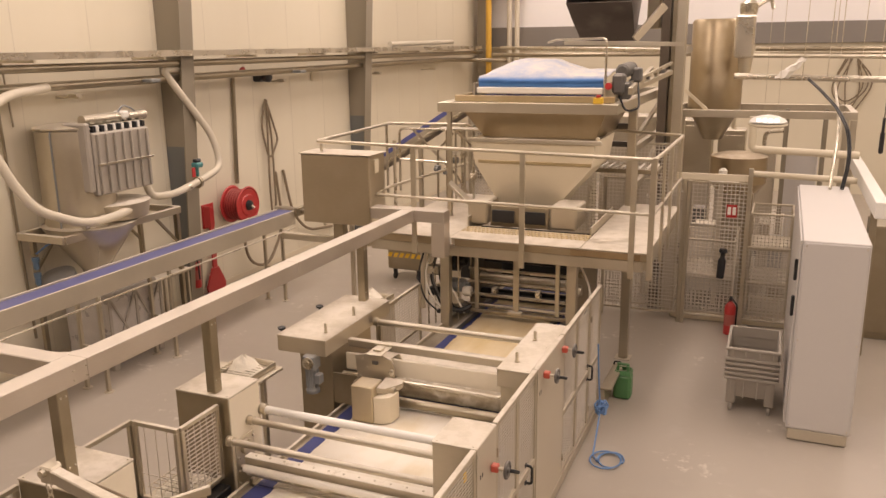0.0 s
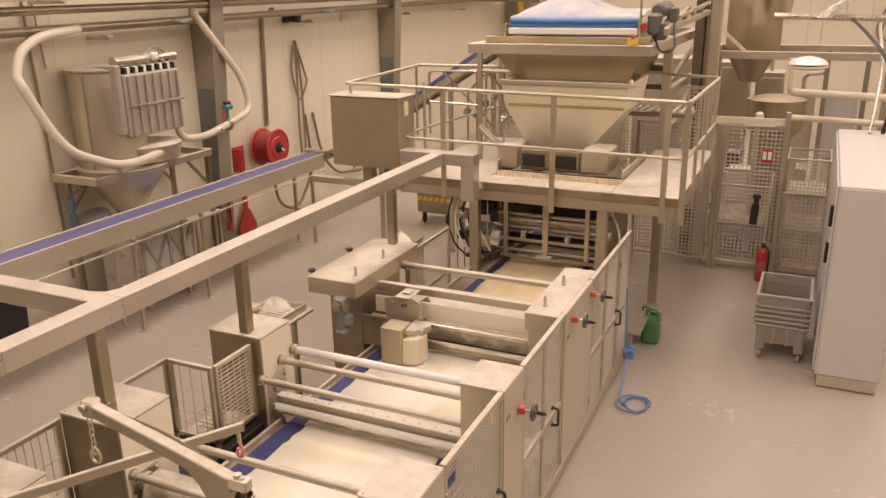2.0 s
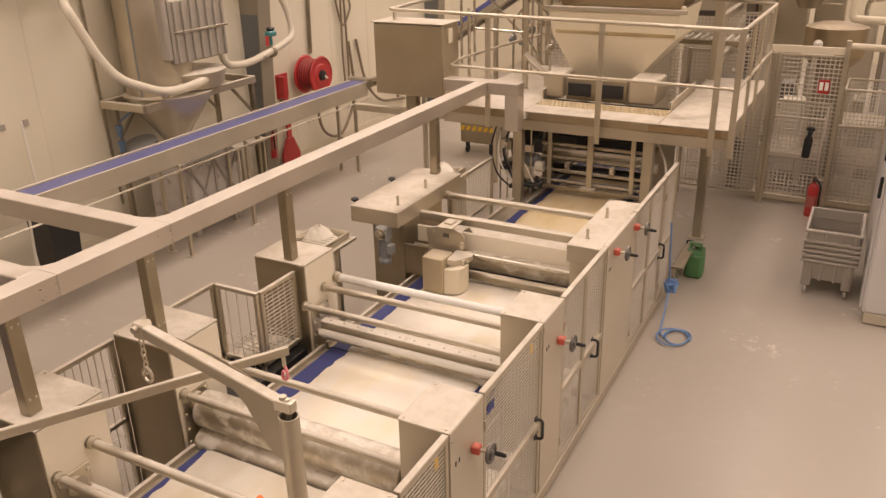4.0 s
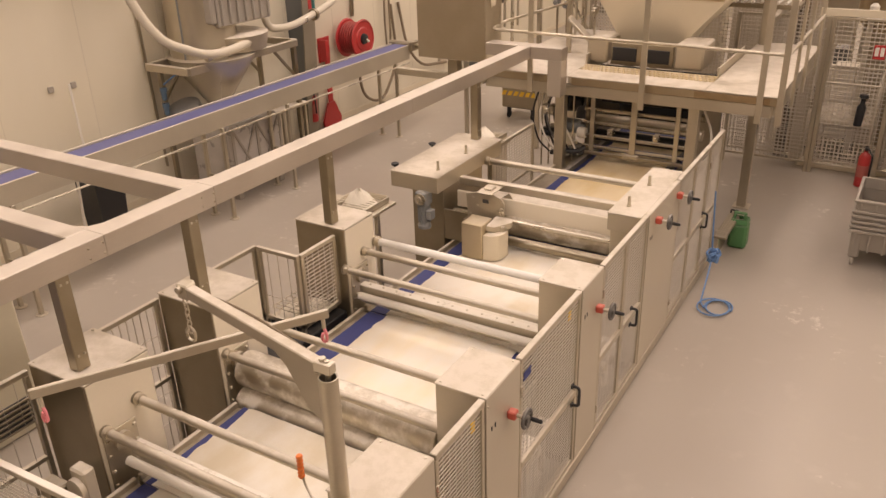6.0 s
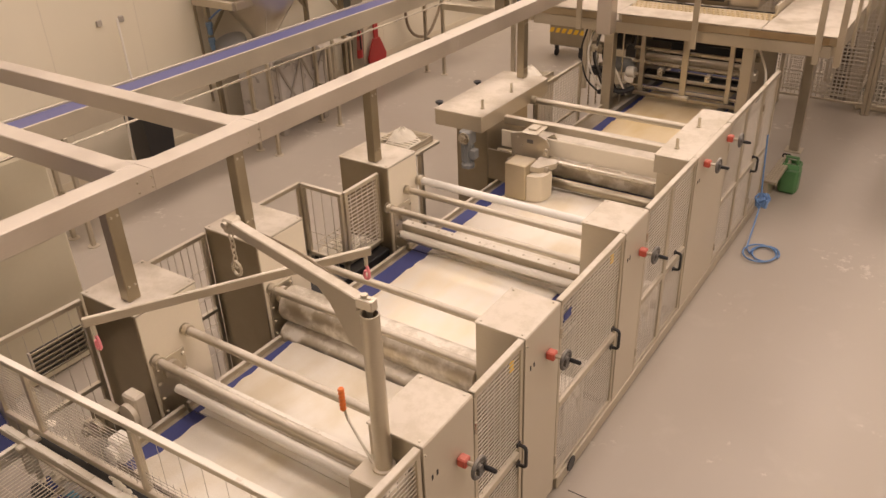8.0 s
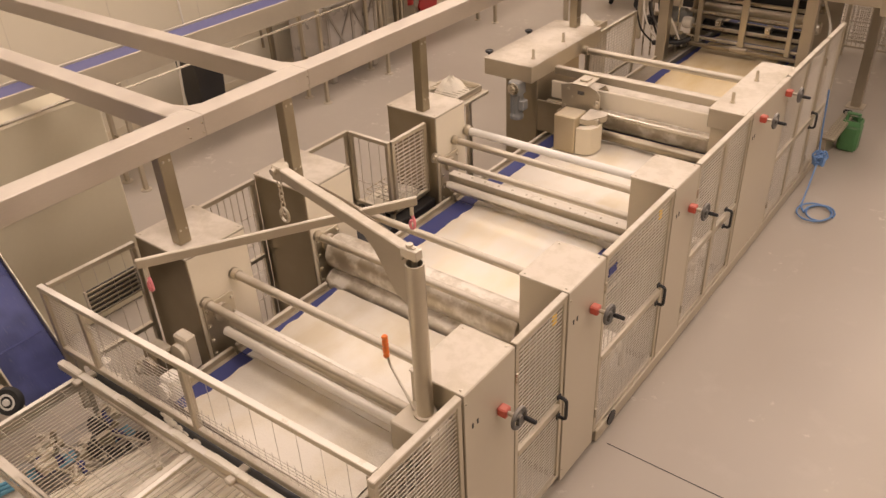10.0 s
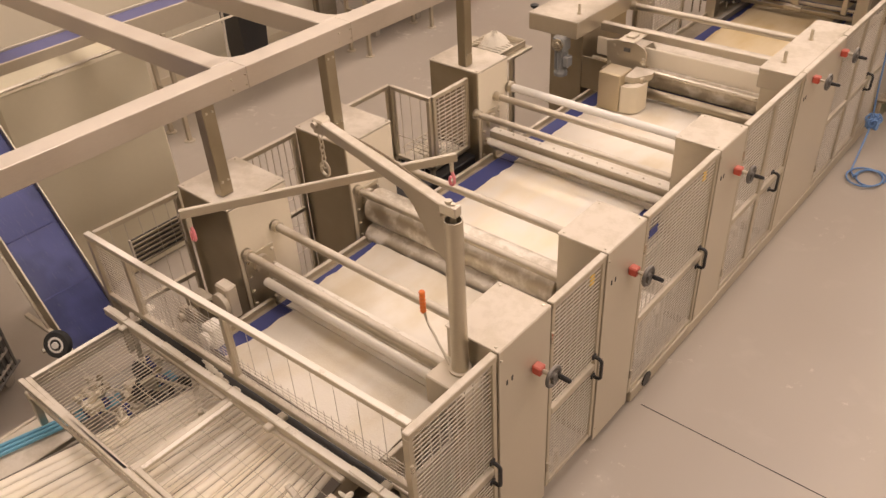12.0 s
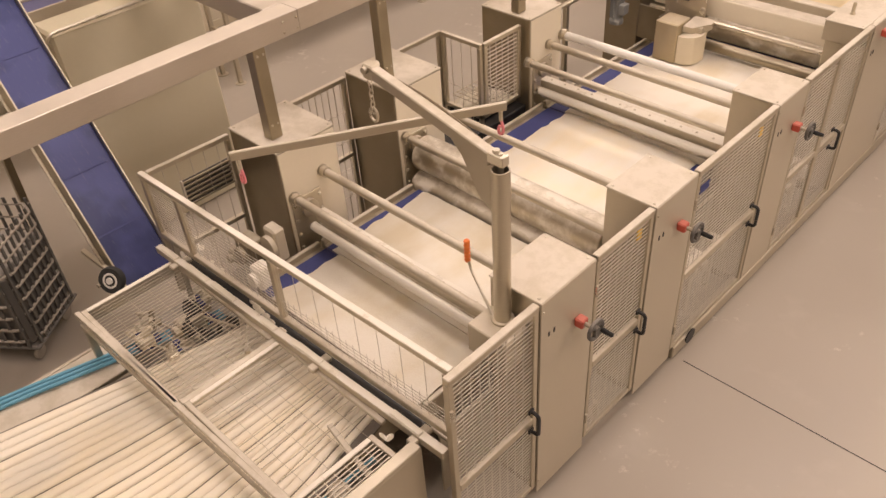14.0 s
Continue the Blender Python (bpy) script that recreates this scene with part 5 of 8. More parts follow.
def steep_conveyor():
    t = thing("incline_conveyor", (-4.9, 1.4, 0), "steep navy belt conveyor with stainless side rails", "belt conveyor")
    a, b = Vector((-4.19, 1.375, 0.64)), Vector((-6.33, 1.50, 2.88))
    d = (b - a).normalized()
    n = d.cross(Vector((0, 1, 0)))
    if n.z < 0:
        n = -n
    part("belt", Shape().bar(a + n * 0.02, b + n * 0.02, 0.345, 0.02, 0.004, tuple(n)), NAVY_WORN, t, "navy belt")
    part("bed", Shape().bar(a - n * 0.05, b - n * 0.05, 0.34, 0.08, 0.004, tuple(n)), STEEL_DARK, t)
    for sy in (-0.18, 0.18):
        part("side_rail", Shape().bar(a + Vector((0, sy, 0)), b + Vector((0, sy, 0)), 0.012, 0.16, 0.003, tuple(n)), STEEL, t)
    part("guide_rod", Shape().tube([a + Vector((0, -0.215, 0)) + n * 0.02, b + Vector((0, -0.215, 0)) + n * 0.02], 0.010, 8), STEEL_CLEAN, t)
    for k in range(1, 7):
        p = a + d * (0.42 * k) + n * 0.031
        part("belt_seam", Shape().bar(p - Vector((0, 0.16, 0)), p + Vector((0, 0.16, 0)), 0.010, 0.004, 0, tuple(n)), NAVY_BELT, t)
    part("leg", Shape().bar((-5.30, 1.08, 0), (-5.30, 1.13, 1.72), 0.05, 0.05, 0.003, (1, 0, 0)), STEEL_DARK, t)
    part("leg", Shape().bar((-5.30, 1.65, 0), (-5.30, 1.62, 1.72), 0.05, 0.05, 0.003, (1, 0, 0)), STEEL_DARK, t)
    part("axle", Shape().tube([a + Vector((0.0, -0.20, 0.20)), a + Vector((0.0, -0.33, 0.20))], 0.014, 10), STEEL_CLEAN, t)
    w = a + Vector((0.035, -0.23, 0.215))
    wheel = part("wheel", Shape().lathe(w, (0.45, -0.7, 0.4), [(0, 0.064), (0, 0.078), (0.015, 0.085), (0.035, 0.085), (0.05, 0.078), (0.05, 0.064)], 24), RUBBER, t, "black rubber tyre")
    part("hub", Shape().lathe(w, (0.45, -0.7, 0.4), [(0.005, 0.063), (0.049, 0.063), (0.051, 0.036), (0.042, 0.034), (0.042, 0.022), (0.062, 0.020)], 20), WHITE_PAINT, wheel, "white hub")
    part("bracket", Shape().bar(a + Vector((0.0, -0.2, 0.19)), a + Vector((-0.42, -0.22, 0.19)), 0.03, 0.03), STEEL, t)


steep_conveyor()


def crate_rack(x0, x1, y0, y1, z0, z1):
    """A dark ribbed plastic container on castors with open slatted sides."""
    t = thing("slatted_container", ((x0 + x1) / 2, (y0 + y1) / 2, 0), "dark grey slatted plastic container on castors", "container")
    part("floor_plate", Shape().box(x0, x1, y0, y1, z0, z0 + 0.03, 0.01), DARK_GREY, t)
    nz = 8
    for k in range(nz):
        z = z0 + 0.03 + (z1 - z0 - 0.03) * (k + 0.5) / nz
        ring = Shape()
        r = 0.09
        pts = [(x0 + r, y0, z), (x1 - r, y0, z), (x1, y0 + r, z), (x1, y1 - r, z), (x1 - r, y1, z), (x0 + r, y1, z), (x0, y1 - r, z), (x0, y0 + r, z), (x0 + r, y0, z)]
        for p, q in zip(pts, pts[1:]):
            ring.bar(p, q, 0.022, 0.014, 0.002)
        part("hoop", ring, GREY_PLASTIC, t)
    for i in range(10):
        x = x0 + 0.06 + (x1 - x0 - 0.12) * i / 9
        part("slat", Shape().box(x - 0.012, x + 0.012, y0 - 0.004, y0 + 0.008, z0 + 0.03, z1, 0.003), DARK_GREY, t)
        part("slat", Shape().box(x - 0.012, x + 0.012, y1 - 0.008, y1 + 0.004, z0 + 0.03, z1, 0.003), DARK_GREY, t)
    for i in range(9):
        y = y0 + 0.06 + (y1 - y0 - 0.12) * i / 8
        part("slat", Shape().box(x1 - 0.008, x1 + 0.004, y - 0.012, y + 0.012, z0 + 0.03, z1, 0.003), DARK_GREY, t)
        part("slat", Shape().box(x0 - 0.004, x0 + 0.008, y - 0.012, y + 0.012, z0 + 0.03, z1, 0.003), DARK_GREY, t)
    for x in (x0 + 0.09, x1 - 0.09):
        for y in (y0 + 0.09, y1 - 0.09):
            w = part("castor", Shape().lathe((x - 0.015, y, 0.055), (1, 0, 0), [(0, 0.045), (0.005, 0.055), (0.025, 0.055), (0.03, 0.045)], 18), GREY_PLASTIC, t)
            part("fork", Shape().box(x - 0.03, x + 0.03, y - 0.03, y + 0.03, 0.112, z0, 0.004), STEEL, w)
    t.rotation_euler[2] = radians(37.7)
    part("liner", Shape().box(x0 + 0.02, x1 - 0.02, y0 + 0.02, y1 - 0.02, z0 + 0.031, z1 - 0.25, 0.03), DARK_GREY, t)


crate_rack(-5.70, -4.87, 0.37, 0.935, 0.15, 1.03)

# ---- long blue conveyor along the wall ----
def long_conveyor():
    t = thing("long_conveyor", (-7.42, 6.5, 0), "long blue belt conveyor with deep stainless side frames", "belt conveyor")
    part("belt", Shape().box(-7.54, -7.24, 0.6, 11.15, 1.385, 1.405, 0.004), BLUE_BELT, t, "blue belt")
    part("bed", Shape().box(-7.54, -7.24, 0.65, 11.1, 1.28, 1.38, 0.004), STEEL_DARK, t)
    for x in (-7.22, -7.56):
        part("side_frame", Shape().box(x - 0.012, x + 0.012, 0.6, 11.0, 1.20, 1.425, 0.005), FRAME_STEEL, t)
    part("return_rod", Shape().tube([(-7.16, 0.6, 1.13), (-7.16, 10.9, 1.16)], 0.013, 8), STEEL_CLEAN, t)
    for y in (1.2, 4.0, 6.77, 7.98, 10.6):
        for x in (-7.22, -7.56):
            part("leg", Shape().bar((x, y, 0.012), (x, y, 1.199), 0.045, 0.045, 0.004, (0, 1, 0)), STEEL, t)
            part("foot", Shape().lathe((x, y, 0), (0, 0, 1), [(0, 0.06), (0.008, 0.06), (0.012, 0.02)], 16), STEEL, t)
        part("brace", Shape().bar((-7.56, y, 0.55), (-7.22, y, 0.55), 0.03, 0.03), STEEL, t)
    part("drum", Shape().tube([(-7.64, 11.1, 1.40), (-7.22, 11.1, 1.40)], 0.06, 20), STEEL_CLEAN, t)
    part("tensioner", Shape().box(-7.20, -7.14, 10.95, 11.2, 1.33, 1.47, 0.006).tube([(-7.2, 11.1, 1.40), (-7.05, 11.1, 1.40)], 0.035), STEEL_DARK, t)
    part("end_motor", Shape().lathe((-7.05, 11.12, 1.42), (1, 0, 0), [(0, 0.05), (0.02, 0.06), (0.18, 0.06), (0.2, 0.04)], 18), MOTOR_GREY, t)


long_conveyor()
panel = thing("conveyor_cabinet", (-5.75, 2.35, 0), "tall cabinet beside the steep conveyor, toned olive-beige like the floor it mirrors", "cabinet")
# olive-beige colour stands in for the floor reflected in stainless
part("body", Shape().box(-5.90, -5.58, 1.76, 2.91, 0.0, 1.82, 0.02), plain("mirrored_floor_tone", (0.62, 0.565, 0.42), 0.55, 0, 0.06, 2), panel)
part("rim", Shape().tube([(-5.56, 1.71, 0.0), (-5.56, 1.71, 1.84), (-5.56, 2.8, 1.85), (-5.56, 2.88, 1.85)], 0.014, 8, 0.1), STEEL_CLEAN, panel)
bin_ = thing("black_bin", (-8.0, 5.75, 0), "tall black plastic bin behind the conveyor", "bin")
part("body", Shape().shell([[(-8.25, 5.42, 0), (-7.95, 5.42, 0), (-7.95, 5.74, 0), (-8.25, 5.74, 0)], [(-8.28, 5.38, 0.80), (-7.92, 5.38, 0.80), (-7.92, 5.78, 0.80), (-8.28, 5.78, 0.80)]], 0.012), BLACK, bin_)
part("base", Shape().box(-8.24, -7.96, 5.43, 5.73, 0.005, 0.03, 0.004), BLACK, bin_)
tr = thing("wall_mop", (-8.0, 5.17, 0), "white handled floor squeegee leaning by the bin", "squeegee")
part("handle", Shape().tube([(-8.0, 5.18, 0.03), (-7.92, 5.2, 1.15)], 0.015, 8), WHITE_PLASTIC, tr)
part("head", Shape().box(-8.2, -7.9, 5.14, 5.20, 0, 0.05, 0.006), BLACK, tr)

cube = thing("foil_container", (-7.95, 7.73, 0), "silver-grey film-wrapped container with crossed panels", "container")
part("body", Shape().box(-8.35, -7.60, 7.25, 8.22, 0.12, 1.02, 0.05), TAPE, cube)
for y in (7.26, 7.72, 8.17):
    part("edge", Shape().box(-7.6, -7.585, y, y + 0.05, 0.14, 1.0, 0.006), GREY_PLASTIC, cube)
for y in (7.30, 7.75):
    part("cross_rib", Shape().bar((-7.59, y, 0.2), (-7.59, y + 0.42, 0.95), 0.012, 0.035, 0.004), GREY_PLASTIC, cube)
    part("cross_rib", Shape().bar((-7.588, y + 0.42, 0.2), (-7.588, y, 0.95), 0.012, 0.035, 0.004), GREY_PLASTIC, cube)
for x in (-8.3, -7.65):
    for y in (7.32, 8.14):
        part("foot", Shape().box(x - 0.05, x + 0.05, y - 0.05, y + 0.05, 0, 0.121, 0.01), GREY_PLASTIC, cube)
tb = thing("work_table", (-7.95, 8.6, 0), "narrow stainless table beside the conveyor", "table")
part("tabletop", Shape().box(-8.3, -7.75, 8.27, 9.05, 0.88, 0.92, 0.008), STEEL_FLOUR, tb)
for x in (-8.25, -7.8):
    for y in (8.31, 9.0):
        part("leg", Shape().box(x - 0.02, x + 0.02, y - 0.02, y + 0.02, 0, 0.879, 0.004), STEEL, tb)

# ---- dust filter and hopper at the wall ----
def filter_unit():
    t = thing("flour_filter_silo", (-8.2, 7.9, 0), "stainless flour receiver with a filter box, cone and floor frame", "flour receiver")
    cx, cy = -8.22, 7.62
    part("tank", Shape().lathe((cx, cy, 1.86), (0, 0, 1), [(0, 0.44), (1.18, 0.44), (1.20, 0.42), (1.2, 0.0)], 40), STEEL, t)
    part("tank_lid", Shape().lathe((cx, cy, 3.061), (0, 0, 1), [(0, 0.455), (0.02, 0.455), (0.05, 0.30)], 36), STEEL_CLEAN, t)
    part("tank_seam", Shape().tube([(cx + 0.10, cy - 0.437, 1.86), (cx + 0.10, cy - 0.437, 3.06), (cx + 0.10, cy + 0.2, 3.12)], 0.012, 8, 0.06), MOTOR_GREY, t)
    part("cone", Shape().lathe((cx + 0.12, cy + 0.0, 1.20), (0, 0, 1), [(0, 0.15), (0.05, 0.16), (0.62, 0.56), (0.66, 0.57)], 36), STEEL, t)
    for a in (-0.6, 0.5, 1.5):
        p, q = (cx + 0.12 + 0.19 * math.cos(a), cy + 0.19 * math.sin(a), 1.30), (cx + 0.12 + 0.47 * math.cos(a), cy + 0.47 * math.sin(a), 1.72)
        part("rib", Shape().bar(p, q, 0.012, 0.03, 0.003, (math.cos(a), math.sin(a), 0)), STEEL_CLEAN, t)
    part("collar", Shape().lathe((cx + 0.15, cy + 0.35, 1.88), (0, 0, 1), [(0, 0.46), (0.20, 0.50), (0.22, 0.40)], 36), STEEL_FLOUR, t)
    x0, x1, y0, y1, z0, z1 = -8.12, -7.72, 7.46, 8.42, 2.24, 3.02
    fb = part("filter_box", Shape().box(x0, x1, y0, y1, z0, z1, 0.02), GREY_PLASTIC, t, "grey ribbed filter box")
    for k in range(7):
        y = y0 + 0.06 + (y1 - y0 - 0.12) * k / 6
        part("rib", Shape().box(x1 + 0.001, x1 + 0.035, y - 0.014, y + 0.014, z0 + 0.02, z1 - 0.02, 0.006), GREY_PLASTIC, fb)
        part("solenoid", Shape().box(x1 - 0.10, x1 - 0.02, y - 0.022, y + 0.022, z1 + 0.001, z1 + 0.08, 0.006), BLACK, fb)
        if k < 6:
            part("valve", Shape().box(x1 - 0.09, x1 - 0.02, y + 0.030, y + 0.075, z1 + 0.001, z1 + 0.085, 0.006), WHITE_PAINT, fb)
    part("clamp_bar", Shape().box(x1 + 0.036, x1 + 0.05, y0, y1, (z0 + z1) / 2 - 0.015, (z0 + z1) / 2 + 0.015, 0.004), STEEL_CLEAN, fb)
    part("air_drum", Shape().tube([(x1 - 0.12, y0 - 0.03, z1 + 0.15), (x1 - 0.12, y1 + 0.06, z1 + 0.15)], 0.065, 20), STEEL_CLEAN, fb)
    part("end_cover", Shape().box(x0, x1 - 0.02, y0 - 0.09, y0 - 0.001, z0 + 0.05, z1 + 0.12, 0.02), GREY_PLASTIC, fb)
    part("drum_strap", Shape().box(x1 - 0.20, x1 - 0.03, 8.02, 8.14, z1 + 0.13, z1 + 0.225, 0.02), WHITE_PAINT, fb)
    part("impulse_tube", Shape().tube([(x1 - 0.1, 8.0, z1 + 0.2), (x1 - 0.1, 8.1, z1 + 0.30), (x1 - 0.05, 8.22, z1 + 0.24), (x1 - 0.1, 8.3, z1 + 0.2)], 0.012, 8, 0.06), MOTOR_GREY, fb)
    zf = 1.84
    for a, b in (((-7.80, 6.92), (-7.80, 8.95)), ((-8.55, 6.92), (-8.55, 8.95)), ((-8.55, 6.92), (-7.80, 6.92)), ((-8.55, 8.95), (-7.80, 8.95))):
        part("frame_beam", Shape().bar((*a, zf - 0.05), (*b, zf - 0.05), 0.07, 0.09), STEEL_FLOUR, t)
    for p in ((-8.52, 7.08), (-8.52, 8.92), (-7.83, 8.92)):
        part("leg", Shape().bar((*p, 0), (*p, zf - 0.10), 0.06, 0.06, 0.004, (0, 1, 0)), STEEL_DARK, t)
        part("strut", Shape().bar((p[0], p[1], 1.3), (p[0], 8.0 + (p[1] - 8.0) * 0.55, zf - 0.1), 0.035, 0.035), STEEL_DARK, t)
    part("rotary_valve", Shape().lathe((cx + 0.12, cy, 0.97), (0, 0, 1), [(0, 0.10), (0.02, 0.14), (0.2, 0.14), (0.23, 0.12)], 24), MOTOR_GREY, t)
    part("fan", Shape().lathe((-8.45, 7.35, 1.05), (0, -0.4, 1), [(0, 0.20), (0.05, 0.24), (0.14, 0.24), (0.18, 0.16)], 28), MOTOR_GREY, t)


filter_unit()
hs = Shape().tube([(-8.34, 7.44, 3.56), (-8.25, 6.78, 3.51), (-8.12, 6.38, 3.35), (-8.05, 6.25, 3.09), (-7.98, 6.24, 3.02), (-7.90, 6.43, 2.52), (-7.80, 6.60, 2.21), (-7.72, 7.22, 1.93), (-7.62, 7.7, 1.98), (-7.70, 8.1, 2.05)], 0.055, 16, 0.25)
single("conveying_hose", hs, CREAM_HOSE, (-8.0, 6.8, 1.9), "thick cream conveying hose sweeping into the flour receiver", "hose", "conveying hoses")
hs = Shape().tube([(-8.0, 8.55, 2.35), (-7.98, 8.60, 2.02), (-7.95, 9.05, 1.98), (-8.0, 9.9, 2.12), (-8.1, 10.35, 2.2), (-8.15, 10.25, 2.7), (-8.3, 9.65, 3.5), (-8.35, 9.5, 3.72), (-8.35, 9.9, 3.72)], 0.052, 16, 0.28)
single("conveying_hose", hs, CREAM_HOSE, (-8.0, 9.3, 2.0), "thick cream conveying hose looping up to the pipe rack", "hose", "conveying hoses")
for p, w in (((-7.75, 7.18, 1.93), (0.2, 1, 0.05)), ((-7.70, 7.42, 1.95), (0.2, 1, 0.05)), ((-7.97, 9.35, 2.02), (-0.05, 1, 0.1))):
    single("hose_clamp", Shape().lathe(p, w, [(0, 0.060), (0.03, 0.062), (0.06, 0.060)], 18), STEEL_CLEAN, p, "bright steel band clamp on the cream hose", "hose clamp", "hose clamps")
va = thing("valve", (-8.05, 9.6, 2.05), "butterfly valve with a teal actuator and red tag", "valve")
part("body", Shape().lathe((-8.0, 9.62, 2.06), (0, 1, 0.1), [(0, 0.09), (0.05, 0.09)], 20), STEEL_DARK, va)
part("actuator", Shape().box(-8.06, -7.94, 9.58, 9.74, 2.28, 2.36, 0.02).tube([(-8.0, 9.65, 2.1), (-8.0, 9.65, 2.30)], 0.025), plain("teal_paint", (0.06, 0.22, 0.22), 0.4), va)
part("cap", Shape().box(-8.04, -7.96, 9.60, 9.72, 2.361, 2.41, 0.015), BLACK, va)
part("tag", Shape().box(-7.96, -7.95, 9.48, 9.55, 2.16, 2.30, 0.002), RED, va)
rg = thing("air_service_unit", (-8.5, 6.95, 0.9), "blue-grey compressed-air service unit on the frame leg", "air service unit")
for k in range(3):
    z = 0.95 + 0.2 * k
    part("bowl", Shape().lathe((-8.42, 7.0, z), (0, 0, 1), [(0, 0.02), (0.02, 0.035), (0.10, 0.035), (0.11, 0.045), (0.16, 0.045)], 16), plain("steel_blue_%s" % "abc"[k], (0.10, 0.16, 0.24), 0.35), rg)
part("hose", Shape().tube([(-8.42, 7.02, 1.55), (-8.40, 7.3, 1.68), (-8.2, 7.6, 1.45)], 0.012, 8, 0.2), BLUE_HOSE, rg)

# ---- pipes, trays and hoses on the left wall ----
def pipe_run(name, pts, r, mat, label, bend=0.15, cat="pipe", group="pipes along the wall", seg=12):
    return single(name, Shape().tube(pts, r, seg, bend), mat, pts[0], label, cat, group)


ct = thing("cable_tray", (-8.25, 12, 3.9), "long stainless cable tray full of cables along the wall", "cable tray")
part("pan", Shape().box(-8.42, -8.12, -6.0, 22.5, 3.90, 3.915, 0.003), STEEL_CLEAN, ct)
for x in (-8.42, -8.12):
    part("rim", Shape().box(x - 0.006, x + 0.006, -6.0, 22.5, 3.90, 3.985, 0.002), STEEL_CLEAN, ct)
for k in range(5):
    pts = [(-8.36 + 0.05 * k + 0.012 * noise.noise((k, y * 0.7, 0)), y, 3.935 + 0.012 * noise.noise((k, y * 0.6, 3))) for y in [-6 + 1.0 * j for j in range(29)]]
    part("cable", Shape().tube(pts, 0.018, 6), (GREY_PLASTIC, BLACK, WHITE_PLASTIC)[k % 3], ct)
for y in [0.5 + 2.2 * k for k in range(10)]:
    part("bracket", Shape().box(XW + 0.001, -8.1, y - 0.02, y + 0.02, 3.86, 3.895, 0.003), STEEL, ct)
pipe_run("wall_pipe", [(-8.30, -6, 3.79), (-8.30, 23, 3.80)], 0.052, STEEL_DARK, "dull stainless pipe below the cable tray")
pipe_run("wall_pipe", [(-8.38, -6, 3.50), (-8.38, 20.5, 3.64), (-8.38, 22.2, 3.60), (-7.4, 23.2, 3.55)], 0.058, STEEL_DARK, "dull stainless conveying pipe along the wall")
for y in (2.2, 5.4, 7.9, 12.6, 16.4, 19.5):
    single("pipe_bracket", Shape().box(XW + 0.001, -8.30, y - 0.03, y + 0.03, 3.40, 3.43, 0.004).box(-8.45, -8.31, y - 0.06, y + 0.06, 3.43, 3.46, 0.004), STEEL, (-8.5, y, 3.4), "stainless pipe bracket on the wall", "pipe bracket", "pipe brackets")
for k, y in enumerate((9.05, 12.9)):
    hb = Shape().box(-8.45, -8.15, y, y + 0.18, 3.55, 3.60, 0.01)
    single("pipe_coupling", hb, MOTOR_GREY, (-8.3, y, 3.55), "dark flanged pipe coupling", "coupling", "pipe couplings")
pipe_run("wall_conduit", [(-8.66, 11.56, 3.64), (-8.66, 11.47, 2.0), (-8.66, 11.46, 1.72)], 0.035, STEEL_DARK, "dull upright pipe running down the wall", group="upright pipes")
pipe_run("wall_conduit", [(-8.66, 6.95, 4.2), (-8.66, 7.0, 2.0), (-8.66, 7.05, 0.4)], 0.018, STEEL_DARK, "thin upright conduit on the wall", group="upright pipes")
pipe_run("wall_conduit", [(-8.66, 7.1, 3.9), (-8.66, 7.15, 3.1)], 0.012, STEEL_DARK, "thin upright conduit on the wall", group="upright pipes")
pipe_run("wall_conduit", [(-8.60, 5.81, 1.81), (-8.60, 5.82, 1.05), (-8.55, 6.07, 0.0)], 0.014, WHITE_PLASTIC, "thin white broom handle leaning on the wall", group="upright pipes")
for y, z in ((5.92, 1.77), (5.62, 1.78)):
    single("wall_socket", Shape().box(XW + 0.001, XW + 0.03, y - 0.035, y + 0.035, z - 0.035, z + 0.035, 0.006), GREY_PLASTIC, (XW + 0.01, y, z), "small grey wall socket", "socket", "wall sockets")
sb = Shape().box(XW + 0.001, XW + 0.05, 14.1, 14.35, 3.35, 3.62, 0.01)
single("wall_notice", sb, CREAM_PLASTIC, (XW, 14.2, 3.35), "small cream box with a yellow stripe on the wall", "wall box")
cam_ = Shape().box(XW + 0.001, XW + 0.16, 12.15, 12.45, 3.42, 3.56, 0.03).lathe((XW + 0.16, 12.3, 3.50), (1, 0, 0), [(0, 0.08), (0.1, 0.09), (0.14, 0.05)], 16)
single("hose_bracket", cam_, BLACK, (XW, 12.3, 3.42), "black cable reel bracket with a red end", "bracket")
single("red_lever", Shape().lathe((-8.5, 11.6, 3.62), (1, 0, 0), [(0, 0.07), (0.03, 0.08), (0.05, 0.03)], 16), RED, (-8.5, 11.6, 3.6), "small red valve handle at the pipe", "lever")
for k, (w, low) in enumerate(((0.30, 1.95), (0.12, 0.75))):
    y = 12.45
    pts = [(XW + 0.06 + 0.02 * k, y - 0.02, 3.1), (XW + 0.06 + 0.02 * k, y - w * 0.7, low + 0.7), (XW + 0.06, y, low), (XW + 0.06, y + w, low + 0.4), (XW + 0.06, y + w * 0.8, 2.5), (XW + 0.05, y + 0.02, 3.05)]
    pipe_run("hanging_hose", pts, 0.019, BROWN_HOSE, "brown hose hung in a long loop on the wall", 0.25, "hose", "hanging hoses")
pts = [(XW + 0.03, 12.65, 1.75), (XW + 0.1, 12.7, 0.7), (XW + 0.12, 12.1, 0.05), (XW + 0.12, 11.5, 0.3), (XW + 0.1, 11.45, 0.9), (XW + 0.03, 11.6, 1.3)]
pipe_run("hanging_hose", pts, 0.026, BROWN_HOSE, "brown hose drooping near the floor", 0.35, "hose", "hanging hoses")
